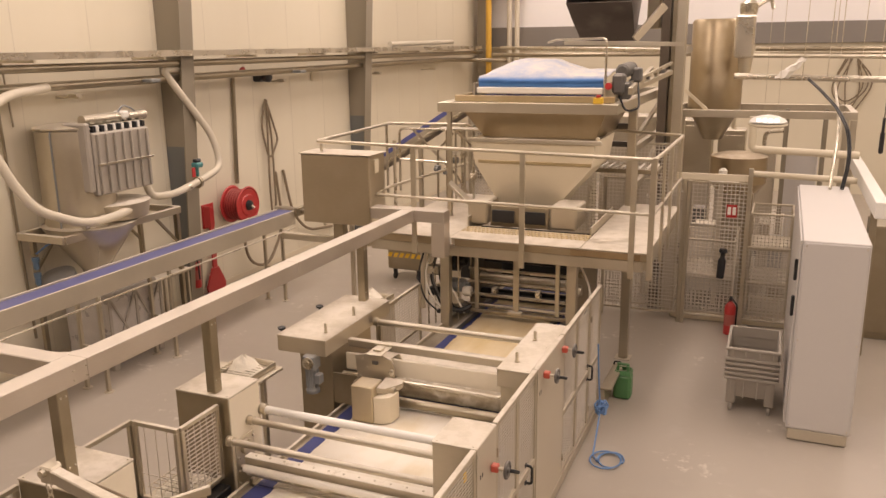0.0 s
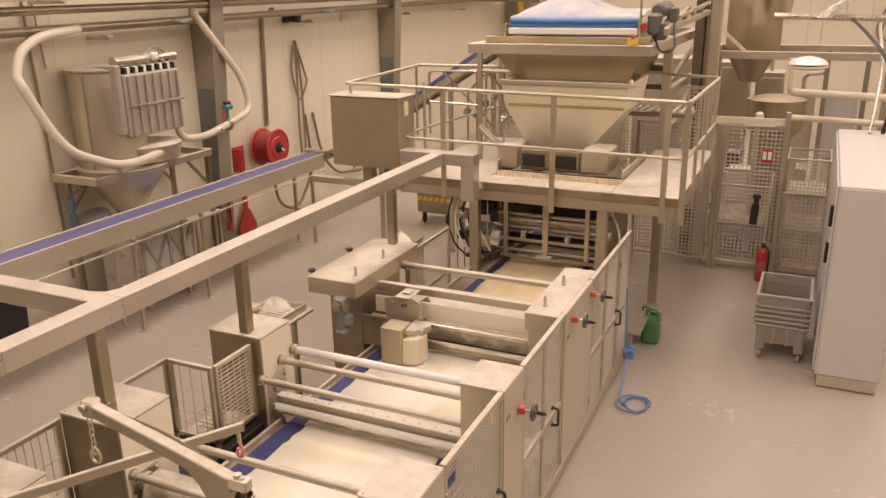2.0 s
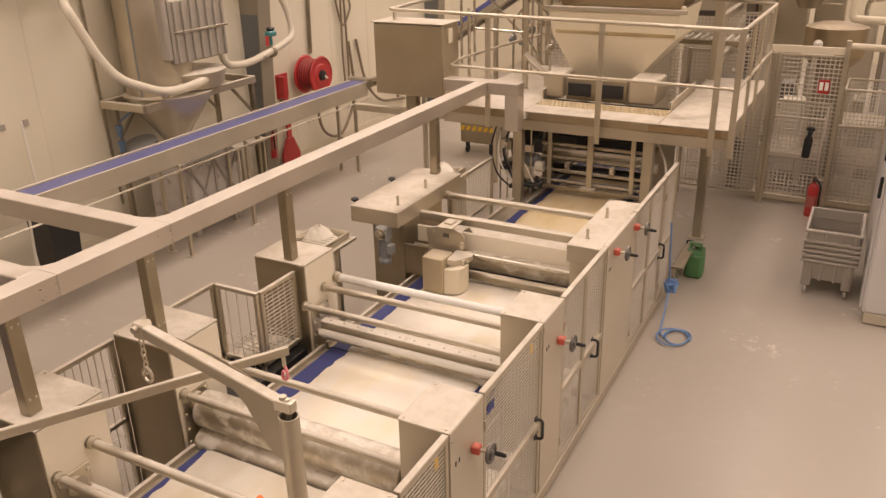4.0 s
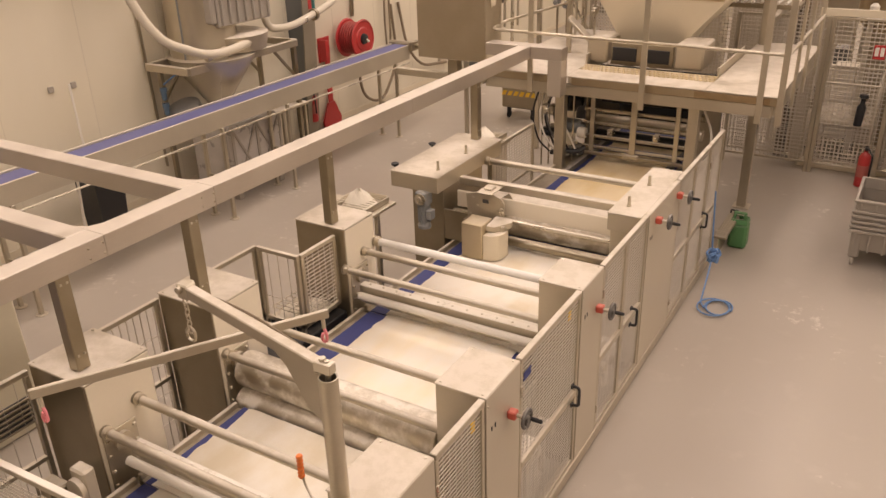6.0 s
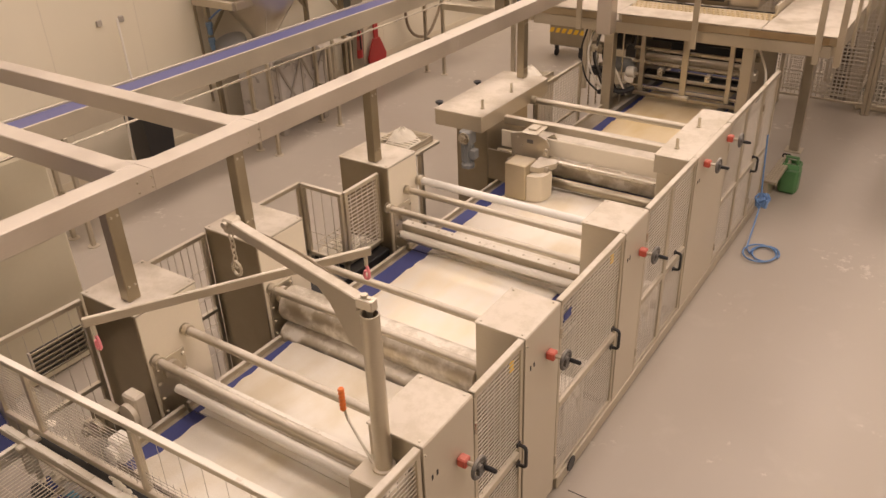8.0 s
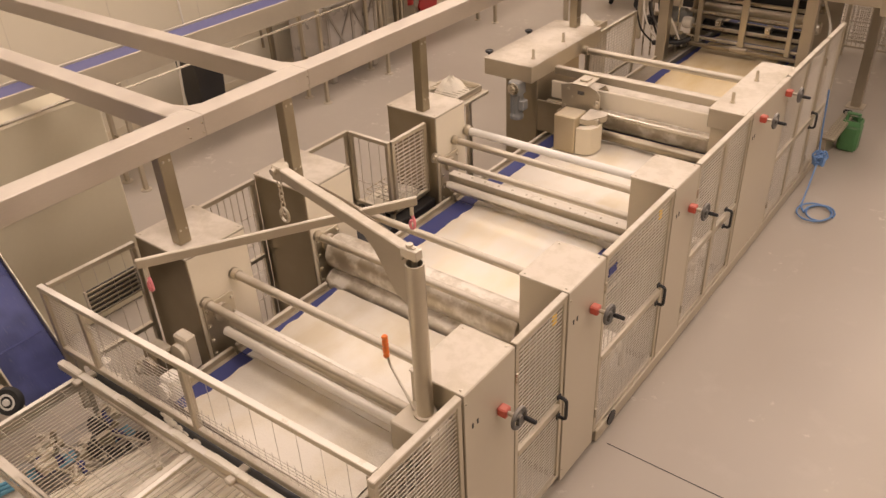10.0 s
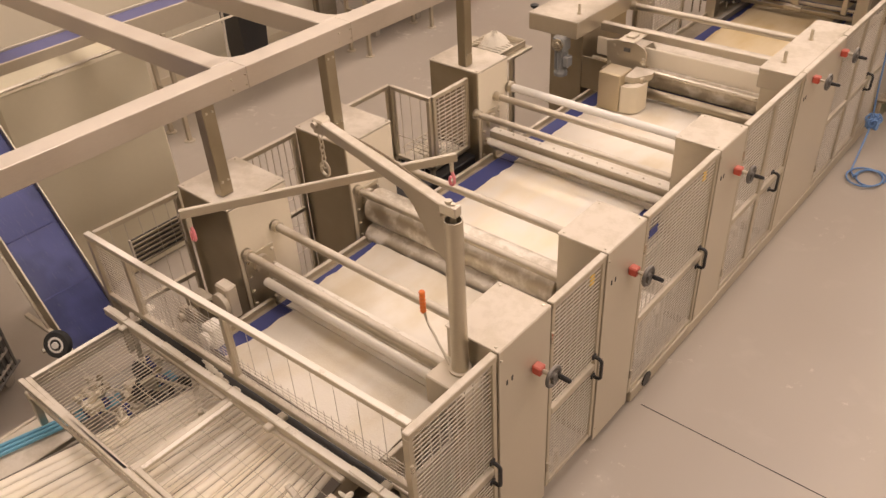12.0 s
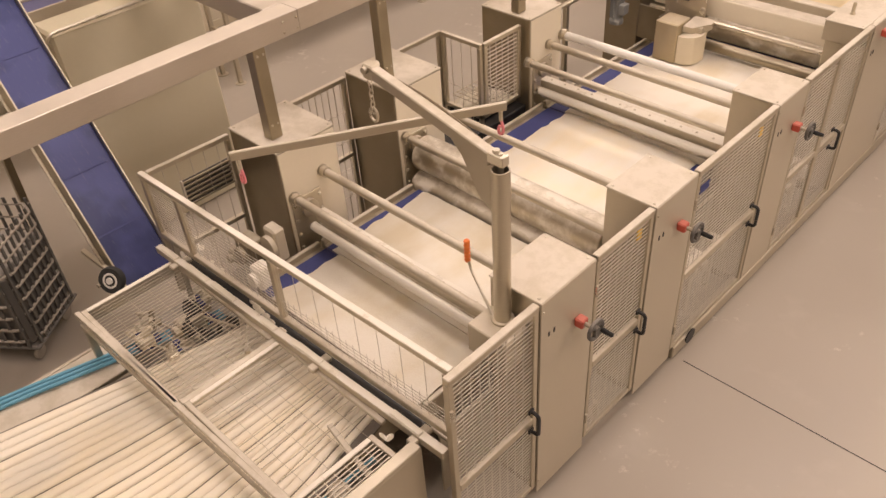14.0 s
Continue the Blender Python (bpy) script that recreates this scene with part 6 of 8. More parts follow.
pts = [(XW + 0.03, 12.9, 1.75), (XW + 0.12, 13.0, 0.9), (XW + 0.12, 13.5, 0.45), (XW + 0.03, 14.6, 0.3)]
pipe_run("hanging_hose", pts, 0.026, BROWN_HOSE, "brown hose drooping near the floor", 0.35, "hose", "hanging hoses")


def hose_reel(y, z):
    t = thing("hose_reel", (XW + 0.25, y, z - 0.35), "red fire hose reel on the cream wall", "hose reel")
    x = XW + 0.12
    part("back_disc", Shape().lathe((x, y, z), (1, 0, 0), [(0, 0.30), (0.015, 0.32), (0.03, 0.30)], 36), RED, t)
    part("front_disc", Shape().lathe((x + 0.33, y, z), (1, 0, 0), [(0, 0.30), (0.015, 0.32), (0.03, 0.30), (0.012, 0.285), (0.012, 0.19), (0.03, 0.175), (0.03, 0.1)], 36), RED, t)
    for k in range(6):
        part("hose_turn", Shape().lathe((x + 0.035 + 0.048 * k, y, z), (1, 0, 0), [(0, 0.225), (0.01, 0.265), (0.033, 0.265), (0.043, 0.225)], 36), RED_DULL, t)
    part("hub", Shape().lathe((x + 0.36, y, z), (1, 0, 0), [(0, 0.09), (0.04, 0.08), (0.06, 0.03)], 20), BLACK, t)
    part("nozzle", Shape().tube([(x + 0.41, y, z), (x + 0.42, y + 0.06, z - 0.05)], 0.02), WHITE_PLASTIC, t)
    part("wall_arm", Shape().box(XW + 0.001, x, y - 0.06, y + 0.06, z - 0.1, z + 0.1, 0.01), RED, t)


hose_reel(11.15, 1.42)
rb = thing("red_bracket", (XW, 10.75, 1.1), "red sheet bracket beside the hose reel", "bracket")
part("plate", Shape().box(XW + 0.001, XW + 0.02, 10.50, 10.80, 1.10, 1.5, 0.006), RED, rb)
part("shelf", Shape().box(XW + 0.02, XW + 0.16, 10.52, 10.56, 1.12, 1.48, 0.006), RED, rb)
sh = thing("red_shovel", (XW + 0.1, 10.62, 0), "red plastic shovel standing against the wall", "shovel")
part("blade", Shape().slab([(XW + 0.06, 10.42, 0.02), (XW + 0.06, 10.86, 0.02), (XW + 0.06, 10.88, 0.12), (XW + 0.06, 10.72, 0.42), (XW + 0.06, 10.56, 0.42), (XW + 0.06, 10.40, 0.12)], (0.035, 0, 0)), RED, sh)
part("shaft", Shape().bar((XW + 0.075, 10.64, 0.42), (XW + 0.075, 10.64, 1.45), 0.12, 0.03, 0.01, (1, 0, 0)), RED, sh)


def extinguisher(x, y, z0, label):
    t = thing("fire_extinguisher", (x, y, z0), label, "fire extinguisher", "fire extinguishers")
    part("cylinder", Shape().lathe((x, y, z0), (0, 0, 1), [(0, 0.06), (0.01, 0.075), (0.40, 0.075), (0.45, 0.05), (0.47, 0.025), (0.50, 0.025)], 24), RED, t)
    part("label", Shape().lathe((x, y, z0 + 0.14), (0, 0, 1), [(0, 0.0765), (0.16, 0.0765)], 24, False), plain("faded_label", (0.42, 0.12, 0.10), 0.5), t, "faded printed label")
    part("valve_head", Shape().box(x - 0.02, x + 0.02, y - 0.06, y + 0.03, z0 + 0.50, z0 + 0.55, 0.008), BLACK, t)
    part("hose", Shape().tube([(x + 0.02, y, z0 + 0.52), (x + 0.09, y - 0.04, z0 + 0.44), (x + 0.085, y - 0.02, z0 + 0.15)], 0.012, 8, 0.05), BLACK, t)


extinguisher(XW + 0.25, 9.95, 0.28, "red fire extinguisher hung low on the wall")
single("extinguisher_hook", Shape().box(XW + 0.001, XW + 0.18, 9.92, 9.98, 0.5, 0.53, 0.004), STEEL, (XW, 9.95, 0.5), "steel hook behind the extinguisher", "hook")
extinguisher(-0.44, 11.47, 0.0, "red fire extinguisher on the floor by the fence")
single("door_stop", Shape().tube([(XW + 0.12, 10.15, 0.02), (XW + 0.14, 10.3, 0.05), (XW + 0.1, 10.42, 0.02)], 0.02, 8, 0.05), BLACK, (XW + 0.12, 10.2, 0), "short black hose end on the floor", "hose end")

# ---- the platform ----
PX0, PX1, PY0, PY1, PZ = -4.40, -1.17, 8.30, 11.0, 1.87
pf = thing("platform", (-2.8, 9.6, 0), "stainless work platform over the line with a floury deck", "platform")
BROWNED = brushed("browned_stainless", (0.46, 0.38, 0.26), 0.42, 0.4, (14, 1, 1))
part("front_beam", Shape().box(-3.33, PX1, PY0, PY0 + 0.10, 1.78, PZ - 0.006, 0.006), BROWNED, pf, "browned upper flange")
part("front_beam", Shape().box(PX0, -3.51, PY0, PY0 + 0.10, 1.78, PZ - 0.006, 0.006), BROWNED, pf)
part("lower_strip", Shape().box(PX0, PX1 - 0.05, PY0 + 0.012, PY0 + 0.09, 1.66, 1.777, 0.004), STEEL_FLOUR, pf)
part("right_beam", Shape().box(PX1 - 0.1, PX1, PY0 + 0.102, PY1, 1.66, PZ - 0.006, 0.006), STEEL, pf)
part("left_beam", Shape().box(PX0, PX0 + 0.1, PY0 + 0.102, PY1, 1.66, PZ - 0.006, 0.006), STEEL, pf)
part("deck", Shape().box(-1.88, PX1 + 0.01, PY0 - 0.005, PY1, PZ - 0.005, PZ + 0.006, 0.003), STEEL_FLOUR, pf, "floury deck plate")
part("deck", Shape().box(PX0, -3.40, PY0 - 0.005, PY1, PZ - 0.005, PZ + 0.006, 0.003), STEEL_FLOUR, pf, "floury deck plate")
brass = brushed("straw_tread_plate", (0.58, 0.47, 0.28), 0.4, 0.35)
part("deck", Shape().box(-3.395, -1.885, PY0 - 0.005, 8.66, PZ - 0.005, PZ + 0.006, 0.003), STEEL_FLOUR, pf, "floury deck plate")
part("tread_deck", Shape().slab([(-3.395, 8.662, PZ - 0.004), (-3.395, 8.90, PZ + 0.012), (-3.395, 8.90, PZ - 0.004)], (1.51, 0, 0)), brass, pf, "straw-coloured tread plate")
studs = Shape()
for i in range(30):
    for j in range(3):
        x, y = -3.37 + 0.05 * i + 0.025 * (j % 2), 8.70 + 0.075 * j
        studs.lathe((x, y, PZ - 0.002 + 0.0045 * j), (0, 0, 1), [(0, 0.019), (0.006, 0.015), (0.012, 0.012)], 8)
tagged(part("tread_studs", studs, brass, pf), kind="stuff")
part("kick_plate", Shape().box(-3.40, -1.89, 8.905, 8.925, PZ - 0.2, PZ + 0.012, 0.004), brass, pf)
part("kick_plate", Shape().box(-1.91, -1.89, 8.93, 10.2, PZ - 0.1, PZ + 0.10, 0.004), STEEL_FLOUR, pf)
part("kick_plate", Shape().box(-3.42, -3.40, 8.96, 10.2, PZ - 0.1, PZ + 0.12, 0.004), STEEL_FLOUR, pf)
for x, y in ((-1.98, 8.42), (-1.66, 10.06), (-3.46, 8.36), (-4.3, 10.8), (-3.5, 10.8)):
    part("leg", Shape().box(x - 0.055, x + 0.055, y - 0.055, y + 0.055, 0.012, 1.655, 0.006), STEEL, pf)
    part("base_plate", Shape().box(x - 0.1, x + 0.1, y - 0.1, y + 0.1, 0, 0.012, 0.003), STEEL, pf)
part("worn_plate", Shape().box(-1.98, -1.24, PY0 - 0.006, PY0 - 0.001, 1.79, 1.855, 0.002), plain("worn_brown_film", (0.30, 0.21, 0.11), 0.45, 0.3, 0.45, 9), pf, "worn brown plate")


def railing():
    t = thing("platform_railing", (-2.8, 8.25, PZ), "stainless tube railing round the work platform", "railing")
    z, zm, y, r = 2.90, 2.34, 8.20, 0.021
    part("top_rail", Shape().tube([(-4.15, 10.9, z), (-5.35, 10.8, z), (-5.02, y, z + 0.03), (-1.12, y, z - 0.03), (-1.10, 10.4, z - 0.02), (-2.1, 10.9, z - 0.02)], r, 12, 0.06), STEEL, t)
    part("middle_rail", Shape().tube([(-4.15, 10.9, zm), (-4.35, 8.7, zm), (-4.25, y, zm), (-1.12, y, zm - 0.03), (-1.10, 10.4, zm)], r * 0.85, 12, 0.06), STEEL, t)
    for x, z0 in ((-3.78, 1.68), (-2.50, 1.62), (-1.32, 1.62), (-1.13, 1.62)):
        part("post", Shape().box(x - 0.03, x + 0.03, y - 0.012, y + 0.012, z0, z - 0.01, 0.003), STEEL, t)
    for yy in (8.85, 9.5, 10.4):
        part("post", Shape().box(-1.125, -1.095, yy - 0.03, yy + 0.03, 1.66, z - 0.03, 0.003), STEEL, t)
    for x, yy in ((-4.35, 8.9), (-4.2, 10.8), (-5.02, 8.3), (-5.3, 10.6)):
        part("post", Shape().tube([(x, yy, PZ if x > -4.5 else 1.9), (x, yy, z - 0.01)], 0.02, 10), STEEL_CLEAN, t)


railing()
gate = thing("stair_gate", (-4.3, 10.2, PZ), "stainless tube gate at the head of the platform stair", "gate")
part("frame", Shape().tube([(-4.95, 10.3, 2.0), (-4.95, 10.3, 2.88), (-4.2, 10.35, 2.88), (-4.2, 10.35, 2.0)], 0.018, 10, 0.08), STEEL_CLEAN, gate)
part("bar", Shape().tube([(-4.95, 10.3, 2.45), (-4.2, 10.35, 2.42)], 0.016, 10), STEEL_CLEAN, gate)
part("handrail", Shape().tube([(-4.9, 10.6, 2.86), (-4.55, 11.4, 2.1), (-4.3, 12.0, 1.3)], 0.018, 10, 0.1), STEEL_CLEAN, gate)

cb = thing("control_box", (-4.78, 8.2, 1.65), "plain stainless control box on a bracket at the platform", "control box")
part("body", Shape().box(-5.20, -4.29, 8.12, 8.50, 1.97, 2.79, 0.008), STEEL, cb)
part("door", Shape().box(-5.19, -4.30, 8.105, 8.118, 1.98, 2.78, 0.004), brushed("straw_stainless", (0.52, 0.45, 0.33), 0.32, 0.2), cb, "smooth stainless door")
part("roof_lip", Shape().box(-5.22, -4.27, 8.09, 8.52, 2.791, 2.803, 0.003), STEEL_FLOUR, cb)
part("latch", Shape().box(-4.289, -4.272, 8.22, 8.32, 2.58, 2.74, 0.004), CREAM_PLASTIC, cb)
part("bracket", Shape().box(-4.85, -4.72, 8.2, 8.32, 1.66, 1.969, 0.006), STEEL_DARK, cb)
part("arm", Shape().box(-5.6, -4.38, 8.22, 8.30, 1.70, 1.78, 0.006), STEEL, cb)
tagged(single("trolley", Shape().box(-6.2, -5.55, 12.3, 12.9, 0.2, 0.75, 0.02), STEEL_DARK, (-5.9, 12.6, 0.2), "", ""), "dull stainless trolley bin on castors under the platform", "trolley")
ha = Shape()
for k in range(6):
    ha.slab([(-6.2 + 0.11 * k, 12.295, 0.42), (-6.13 + 0.11 * k, 12.295, 0.42), (-6.09 + 0.11 * k, 12.295, 0.50), (-6.16 + 0.11 * k, 12.295, 0.50)], (0, -0.004, 0))
single("hazard_tape", ha, YELLOW, (-5.9, 12.29, 0.42), "yellow hazard tape stripes on the trolley", "tape")
for x in (-6.1, -5.65):
    single("castor", Shape().lathe((x - 0.02, 12.4, 0.07), (1, 0, 0), [(0, 0.06), (0.01, 0.07), (0.03, 0.07), (0.04, 0.06)], 16).box(x - 0.03, x + 0.03, 12.37, 12.43, 0.12, 0.2, 0.004), RUBBER, (x, 12.4, 0), "black castor of the trolley", "castor", "castors")

# ---- dough head under the platform ----
dh = thing("sheeting_head", (-2.75, 8.9, 0.6), "dark dough sheeting head under the platform with bars and rollers", "sheeting head")
for x in (-3.30, -2.02):
    part("side_plate", Shape().box(x - 0.012, x + 0.012, 8.75, 9.9, 0.85, 1.60, 0.006), STEEL_DARK, dh)
# black sheet stands in for the gloom behind the bars
part("shade_sheet", Shape().box(-3.9, -2.02, 9.95, 9.98, 0.9, 1.65, 0.003), BLACK, dh)
for y, z in ((8.70, 1.42), (8.68, 1.27), (8.66, 1.12), (8.66, 0.99)):
    part("cross_bar", Shape().tube([(-3.30, y, z), (-2.02, y, z)], 0.020, 10), STEEL_CLEAN, dh)
# two rollers blacked to deepen the shade between the bars
for y, z, r, mat in ((9.05, 1.20, 0.075, STEEL_DARK), (9.1, 1.0, 0.07, BLACK), (9.25, 1.45, 0.08, BLACK)):
    part("roller", Shape().tube([(-3.28, y, z), (-2.04, y, z)], r, 22), mat, dh)
part("centre_bar", Shape().box(-2.72, -2.65, 8.60, 8.625, 0.95, 1.60, 0.004), STEEL, dh)
part("centre_foot", Shape().box(-2.78, -2.60, 8.56, 8.64, 0.93, 0.97, 0.006), STEEL_FLOUR, dh)
for x in (-3.18, -2.2):
    part("upright", Shape().box(x - 0.025, x + 0.025, 8.62, 8.65, 0.95, 1.60, 0.004), STEEL, dh)
part("motor", Shape().lathe((-3.60, 8.75, 1.18), (1, 0, 0), [(0, 0.06), (0.02, 0.085), (0.22, 0.085), (0.25, 0.06), (0.3, 0.06)], 20), MOTOR_GREY, dh)
# invented black drum, placed where an opening lies in shade
part("motor", Shape().lathe((-3.62, 8.80, 1.48), (1, 0, 0), [(0, 0.09), (0.02, 0.14), (0.16, 0.14), (0.18, 0.08), (0.25, 0.06)], 24), BLACK, dh, "black drum standing in for a dark opening")
part("pulley", Shape().lathe((-3.36, 8.66, 1.14), (1, 0, 0), [(0, 0.055), (0.03, 0.065), (0.10, 0.06)], 20), WHITE_PLASTIC, dh, "cream plastic pulley")
part("pulley", Shape().lathe((-1.99, 8.68, 1.28), (1, 0, 0), [(0, 0.06), (0.03, 0.07), (0.06, 0.06)], 20), STEEL_CLEAN, dh)
part("hose", Shape().tube([(-1.93, 8.6, 1.60), (-1.80, 8.55, 1.35), (-1.82, 8.55, 1.05), (-1.96, 8.6, 0.98), (-2.03, 8.62, 1.1)], 0.013, 8, 0.12), WHITE_PLASTIC, dh)
part("hose", Shape().tube([(-3.7, 8.7, 1.6), (-3.78, 8.6, 1.3), (-3.6, 8.55, 0.95), (-3.45, 8.6, 0.9)], 0.014, 8, 0.12), BLACK, dh)
part("cable_loop", Shape().tube([(-3.62, 8.5, 0.90), (-3.45, 8.42, 0.98), (-3.30, 8.45, 0.96), (-3.2, 8.5, 1.02)], 0.03, 8, 0.1), BLACK, dh)
part("side_bar", Shape().bar((-3.265, 8.05, 0.835), (-3.245, 9.5, 0.835), 0.05, 0.06), DARK_GREY, dh)
part("side_bar", Shape().bar((-2.27, 8.3, 0.835), (-2.25, 9.5, 0.835), 0.05, 0.06), DARK_GREY, dh)
rngd = random.Random(9)
for k in range(16):
    x, y, z = rngd.choice((rngd.uniform(-3.75, -3.35), rngd.uniform(-2.0, -1.85))), rngd.uniform(8.5, 8.9), rngd.uniform(0.75, 1.5)
    a = rngd.uniform(0.03, 0.08)
    s = Shape().box(x - a, x + a, y - a * 0.8, y + a * 0.8, z - a * 0.6, z + a * 0.7, 0.01)
    s.lathe((x, y - a * 0.8, z), (0, -1, 0), [(0, a * 0.5), (0.02, a * 0.5), (0.03, a * 0.3)], 12)
    part("fitting", s, rngd.choice((STEEL, STEEL_DARK, MOTOR_GREY, DARK_GREY, BLACK)), dh)
for k in range(9):
    y0_, z0_ = 8.6 + 0.03 * (k % 3), 0.95 + 0.065 * k
    part("clamp", Shape().box(-2.10, -2.03, y0_, y0_ + 0.05, z0_, z0_ + 0.035, 0.006).lathe((-2.02, y0_ + 0.02, z0_ + 0.02), (1, 0, 0), [(0, 0.016), (0.05, 0.016), (0.055, 0.01)], 10), (STEEL_CLEAN, STEEL_FLOUR, STEEL_DARK)[k % 3], dh)
for k in range(5):
    x = -3.82 + 0.09 * k
    part("hose", Shape().tube([(x, 8.55, 1.62), (x - 0.05, 8.45, 1.35), (x + 0.06, 8.42, 1.05 + 0.04 * k), (x + 0.18, 8.48, 0.92)], 0.011, 8, 0.15), (BLACK, WHITE_PLASTIC, DARK_GREY)[k % 3], dh)
part("spreader_plate", Shape().box(-3.25, -2.06, 8.60, 8.64, 0.905, 0.945, 0.006), STEEL_DARK, dh)
part("blue_scraper", Shape().box(-3.22, -2.08, 8.72, 8.76, 0.94, 0.985, 0.006), NAVY_BELT, dh, "navy scraper strip")
for x in (-2.95, -2.42):
    part("slide_block", Shape().box(x - 0.03, x + 0.03, 8.58, 8.68, 1.16, 1.24, 0.008).lathe((x, 8.58, 1.20), (0, -1, 0), [(0, 0.018), (0.025, 0.018)], 8), STEEL_CLEAN, dh)
for k in range(6):
    x = -3.76 + 0.07 * k
    part("rod", Shape().tube([(x, 8.52 + 0.05 * (k % 3), 0.72), (x, 8.52 + 0.05 * (k % 3), 1.60)], 0.010, 8), STEEL_CLEAN, dh)

# ---- hopper tower ----
TIE_PAINT = plain("dark_tie_paint", (0.11, 0.10, 0.09), 0.45, 0.3, 0.2, 10, dust=0.2)
tw = thing("hopper_tower", (-2.8, 10.2, 0), "stainless frame tower carrying two stacked dough hoppers", "hopper tower")
for x, y, w in ((-1.80, 10.86, 0.055), (-1.80, 13.4, 0.05), (-3.84, 9.45, 0.028), (-3.92, 13.4, 0.05)):
    part("column", Shape().box(x - w, x + w, y - w, y + w, 0 if y > 12 else PZ + 0.007, 3.20, 0.006), STEEL, tw)
for a, b in (((-3.98, 9.45), (-1.74, 9.45)), ((-3.98, 13.4), (-1.74, 13.4)), ((-3.92, 9.51), (-3.92, 13.34)), ((-1.80, 9.51), (-1.80, 13.34))):
    part("top_beam", Shape().bar((*a, 3.26), (*b, 3.26), 0.11, 0.12, 0.006), STEEL, tw)
for z in (2.10, 2.62):
    part("side_beam", Shape().bar((-1.80, 10.92, z), (-1.80, 13.34, z), 0.07, 0.09, 0.005), STEEL_FLOUR, tw)
part("brace", Shape().bar((-1.80, 10.9, 2.70), (-1.80, 13.3, 3.10), 0.05, 0.06), STEEL, tw)
part("brace", Shape().bar((-1.80, 10.9, 1.95), (-1.80, 13.3, 2.5), 0.05, 0.06), STEEL, tw)
part("cross_tie", Shape().box(-2.25, -1.87, 11.0, 11.06, 2.88, 2.96, 0.005), TIE_PAINT, tw, "dark cross tie")
part("cross_tie", Shape().box(-2.25, -1.87, 11.2, 11.26, 2.62, 2.69, 0.005), TIE_PAINT, tw, "dark cross tie")
part("roller_bed", Shape().box(-2.35, -1.45, 10.9, 11.3, 2.30, 2.36, 0.006), STEEL_DARK, tw)
for k in range(9):
    part("bed_roller", Shape().lathe((-2.30 + 0.10 * k, 10.87, 2.375), (0, 1, 0), [(0, 0.016), (0.45, 0.016)], 10), WHITE_PLASTIC, tw)
R4 = lambda x0, x1, y0, y1, z: [(x0, y0, z), (x1, y0, z), (x1, y1, z), (x0, y1, z)]
straw = brushed("straw_hopper_sheet", (0.42, 0.34, 0.225), 0.34, 0.4, metal=0.95)
part("upper_hopper", Shape().shell([R4(-3.74, -1.86, 9.56, 11.2, 3.30), R4(-3.68, -1.92, 9.58, 11.15, 3.18), R4(-3.47, -2.05, 9.72, 10.95, 2.87)]), straw, tw, "straw-tinted upper hopper")
part("lower_hopper", Shape().shell([R4(-3.50, -1.95, 9.28, 10.4, 2.90), R4(-3.44, -2.0, 9.30, 10.35, 2.58), R4(-3.25, -2.36, 9.45, 10.2, 2.18), R4(-3.20, -2.46, 9.52, 10.1, 2.02)]), CREAM_PLASTIC, tw, "cream lower hopper")
part("hopper_rim", Shape().box(-3.40, -2.0, 9.285, 9.305, 2.60, 2.64, 0.004), brass, tw)
part("hopper_rim", Shape().box(-3.52, -1.88, 9.25, 9.275, 2.86, 2.91, 0.004), STEEL_FLOUR, tw)
part("hopper_floor", Shape().box(-3.43, -2.02, 9.33, 10.3, 2.70, 2.72, 0.004), FLOUR, tw, "floury inner ledge")
for x in (-3.45, -1.98):
    part("outlet_box", Shape().box(x if x < -3 else -2.42, x + 0.25 if x < -3 else x - 0.12, 9.05, 9.55, 1.88, 2.16, 0.02), STEEL_FLOUR, tw)
part("outlet_frame", Shape().box(-3.16, -2.44, 9.08, 9.12, 1.87, 2.12, 0.005), STEEL_DARK, tw)
for x in (-3.0, -2.62):
    part("slide_window", Shape().box(x - 0.14, x + 0.14, 9.06, 9.078, 1.92, 2.07, 0.004), BLACK, tw)
part("valve", Shape().lathe((-1.93, 9.26, 2.93), (0, 1, 0), [(0, 0.02), (0.03, 0.025), (0.08, 0.015)], 12), CREAM_PLASTIC, tw)
part("emergency_button", Shape().box(-2.02, -1.90, 9.36, 9.40, 3.325, 3.40, 0.01), YELLOW, tw, "yellow box with a red mushroom button")
part("button", Shape().lathe((-1.96, 9.38, 3.401), (0, 0, 1), [(0, 0.025), (0.02, 0.03), (0.03, 0.02)], 14), RED, tw)


DRIVE_GREY = plain("dark_drive_paint", (0.12, 0.115, 0.105), 0.42, 0.3, 0.2, 12, dust=0.15)


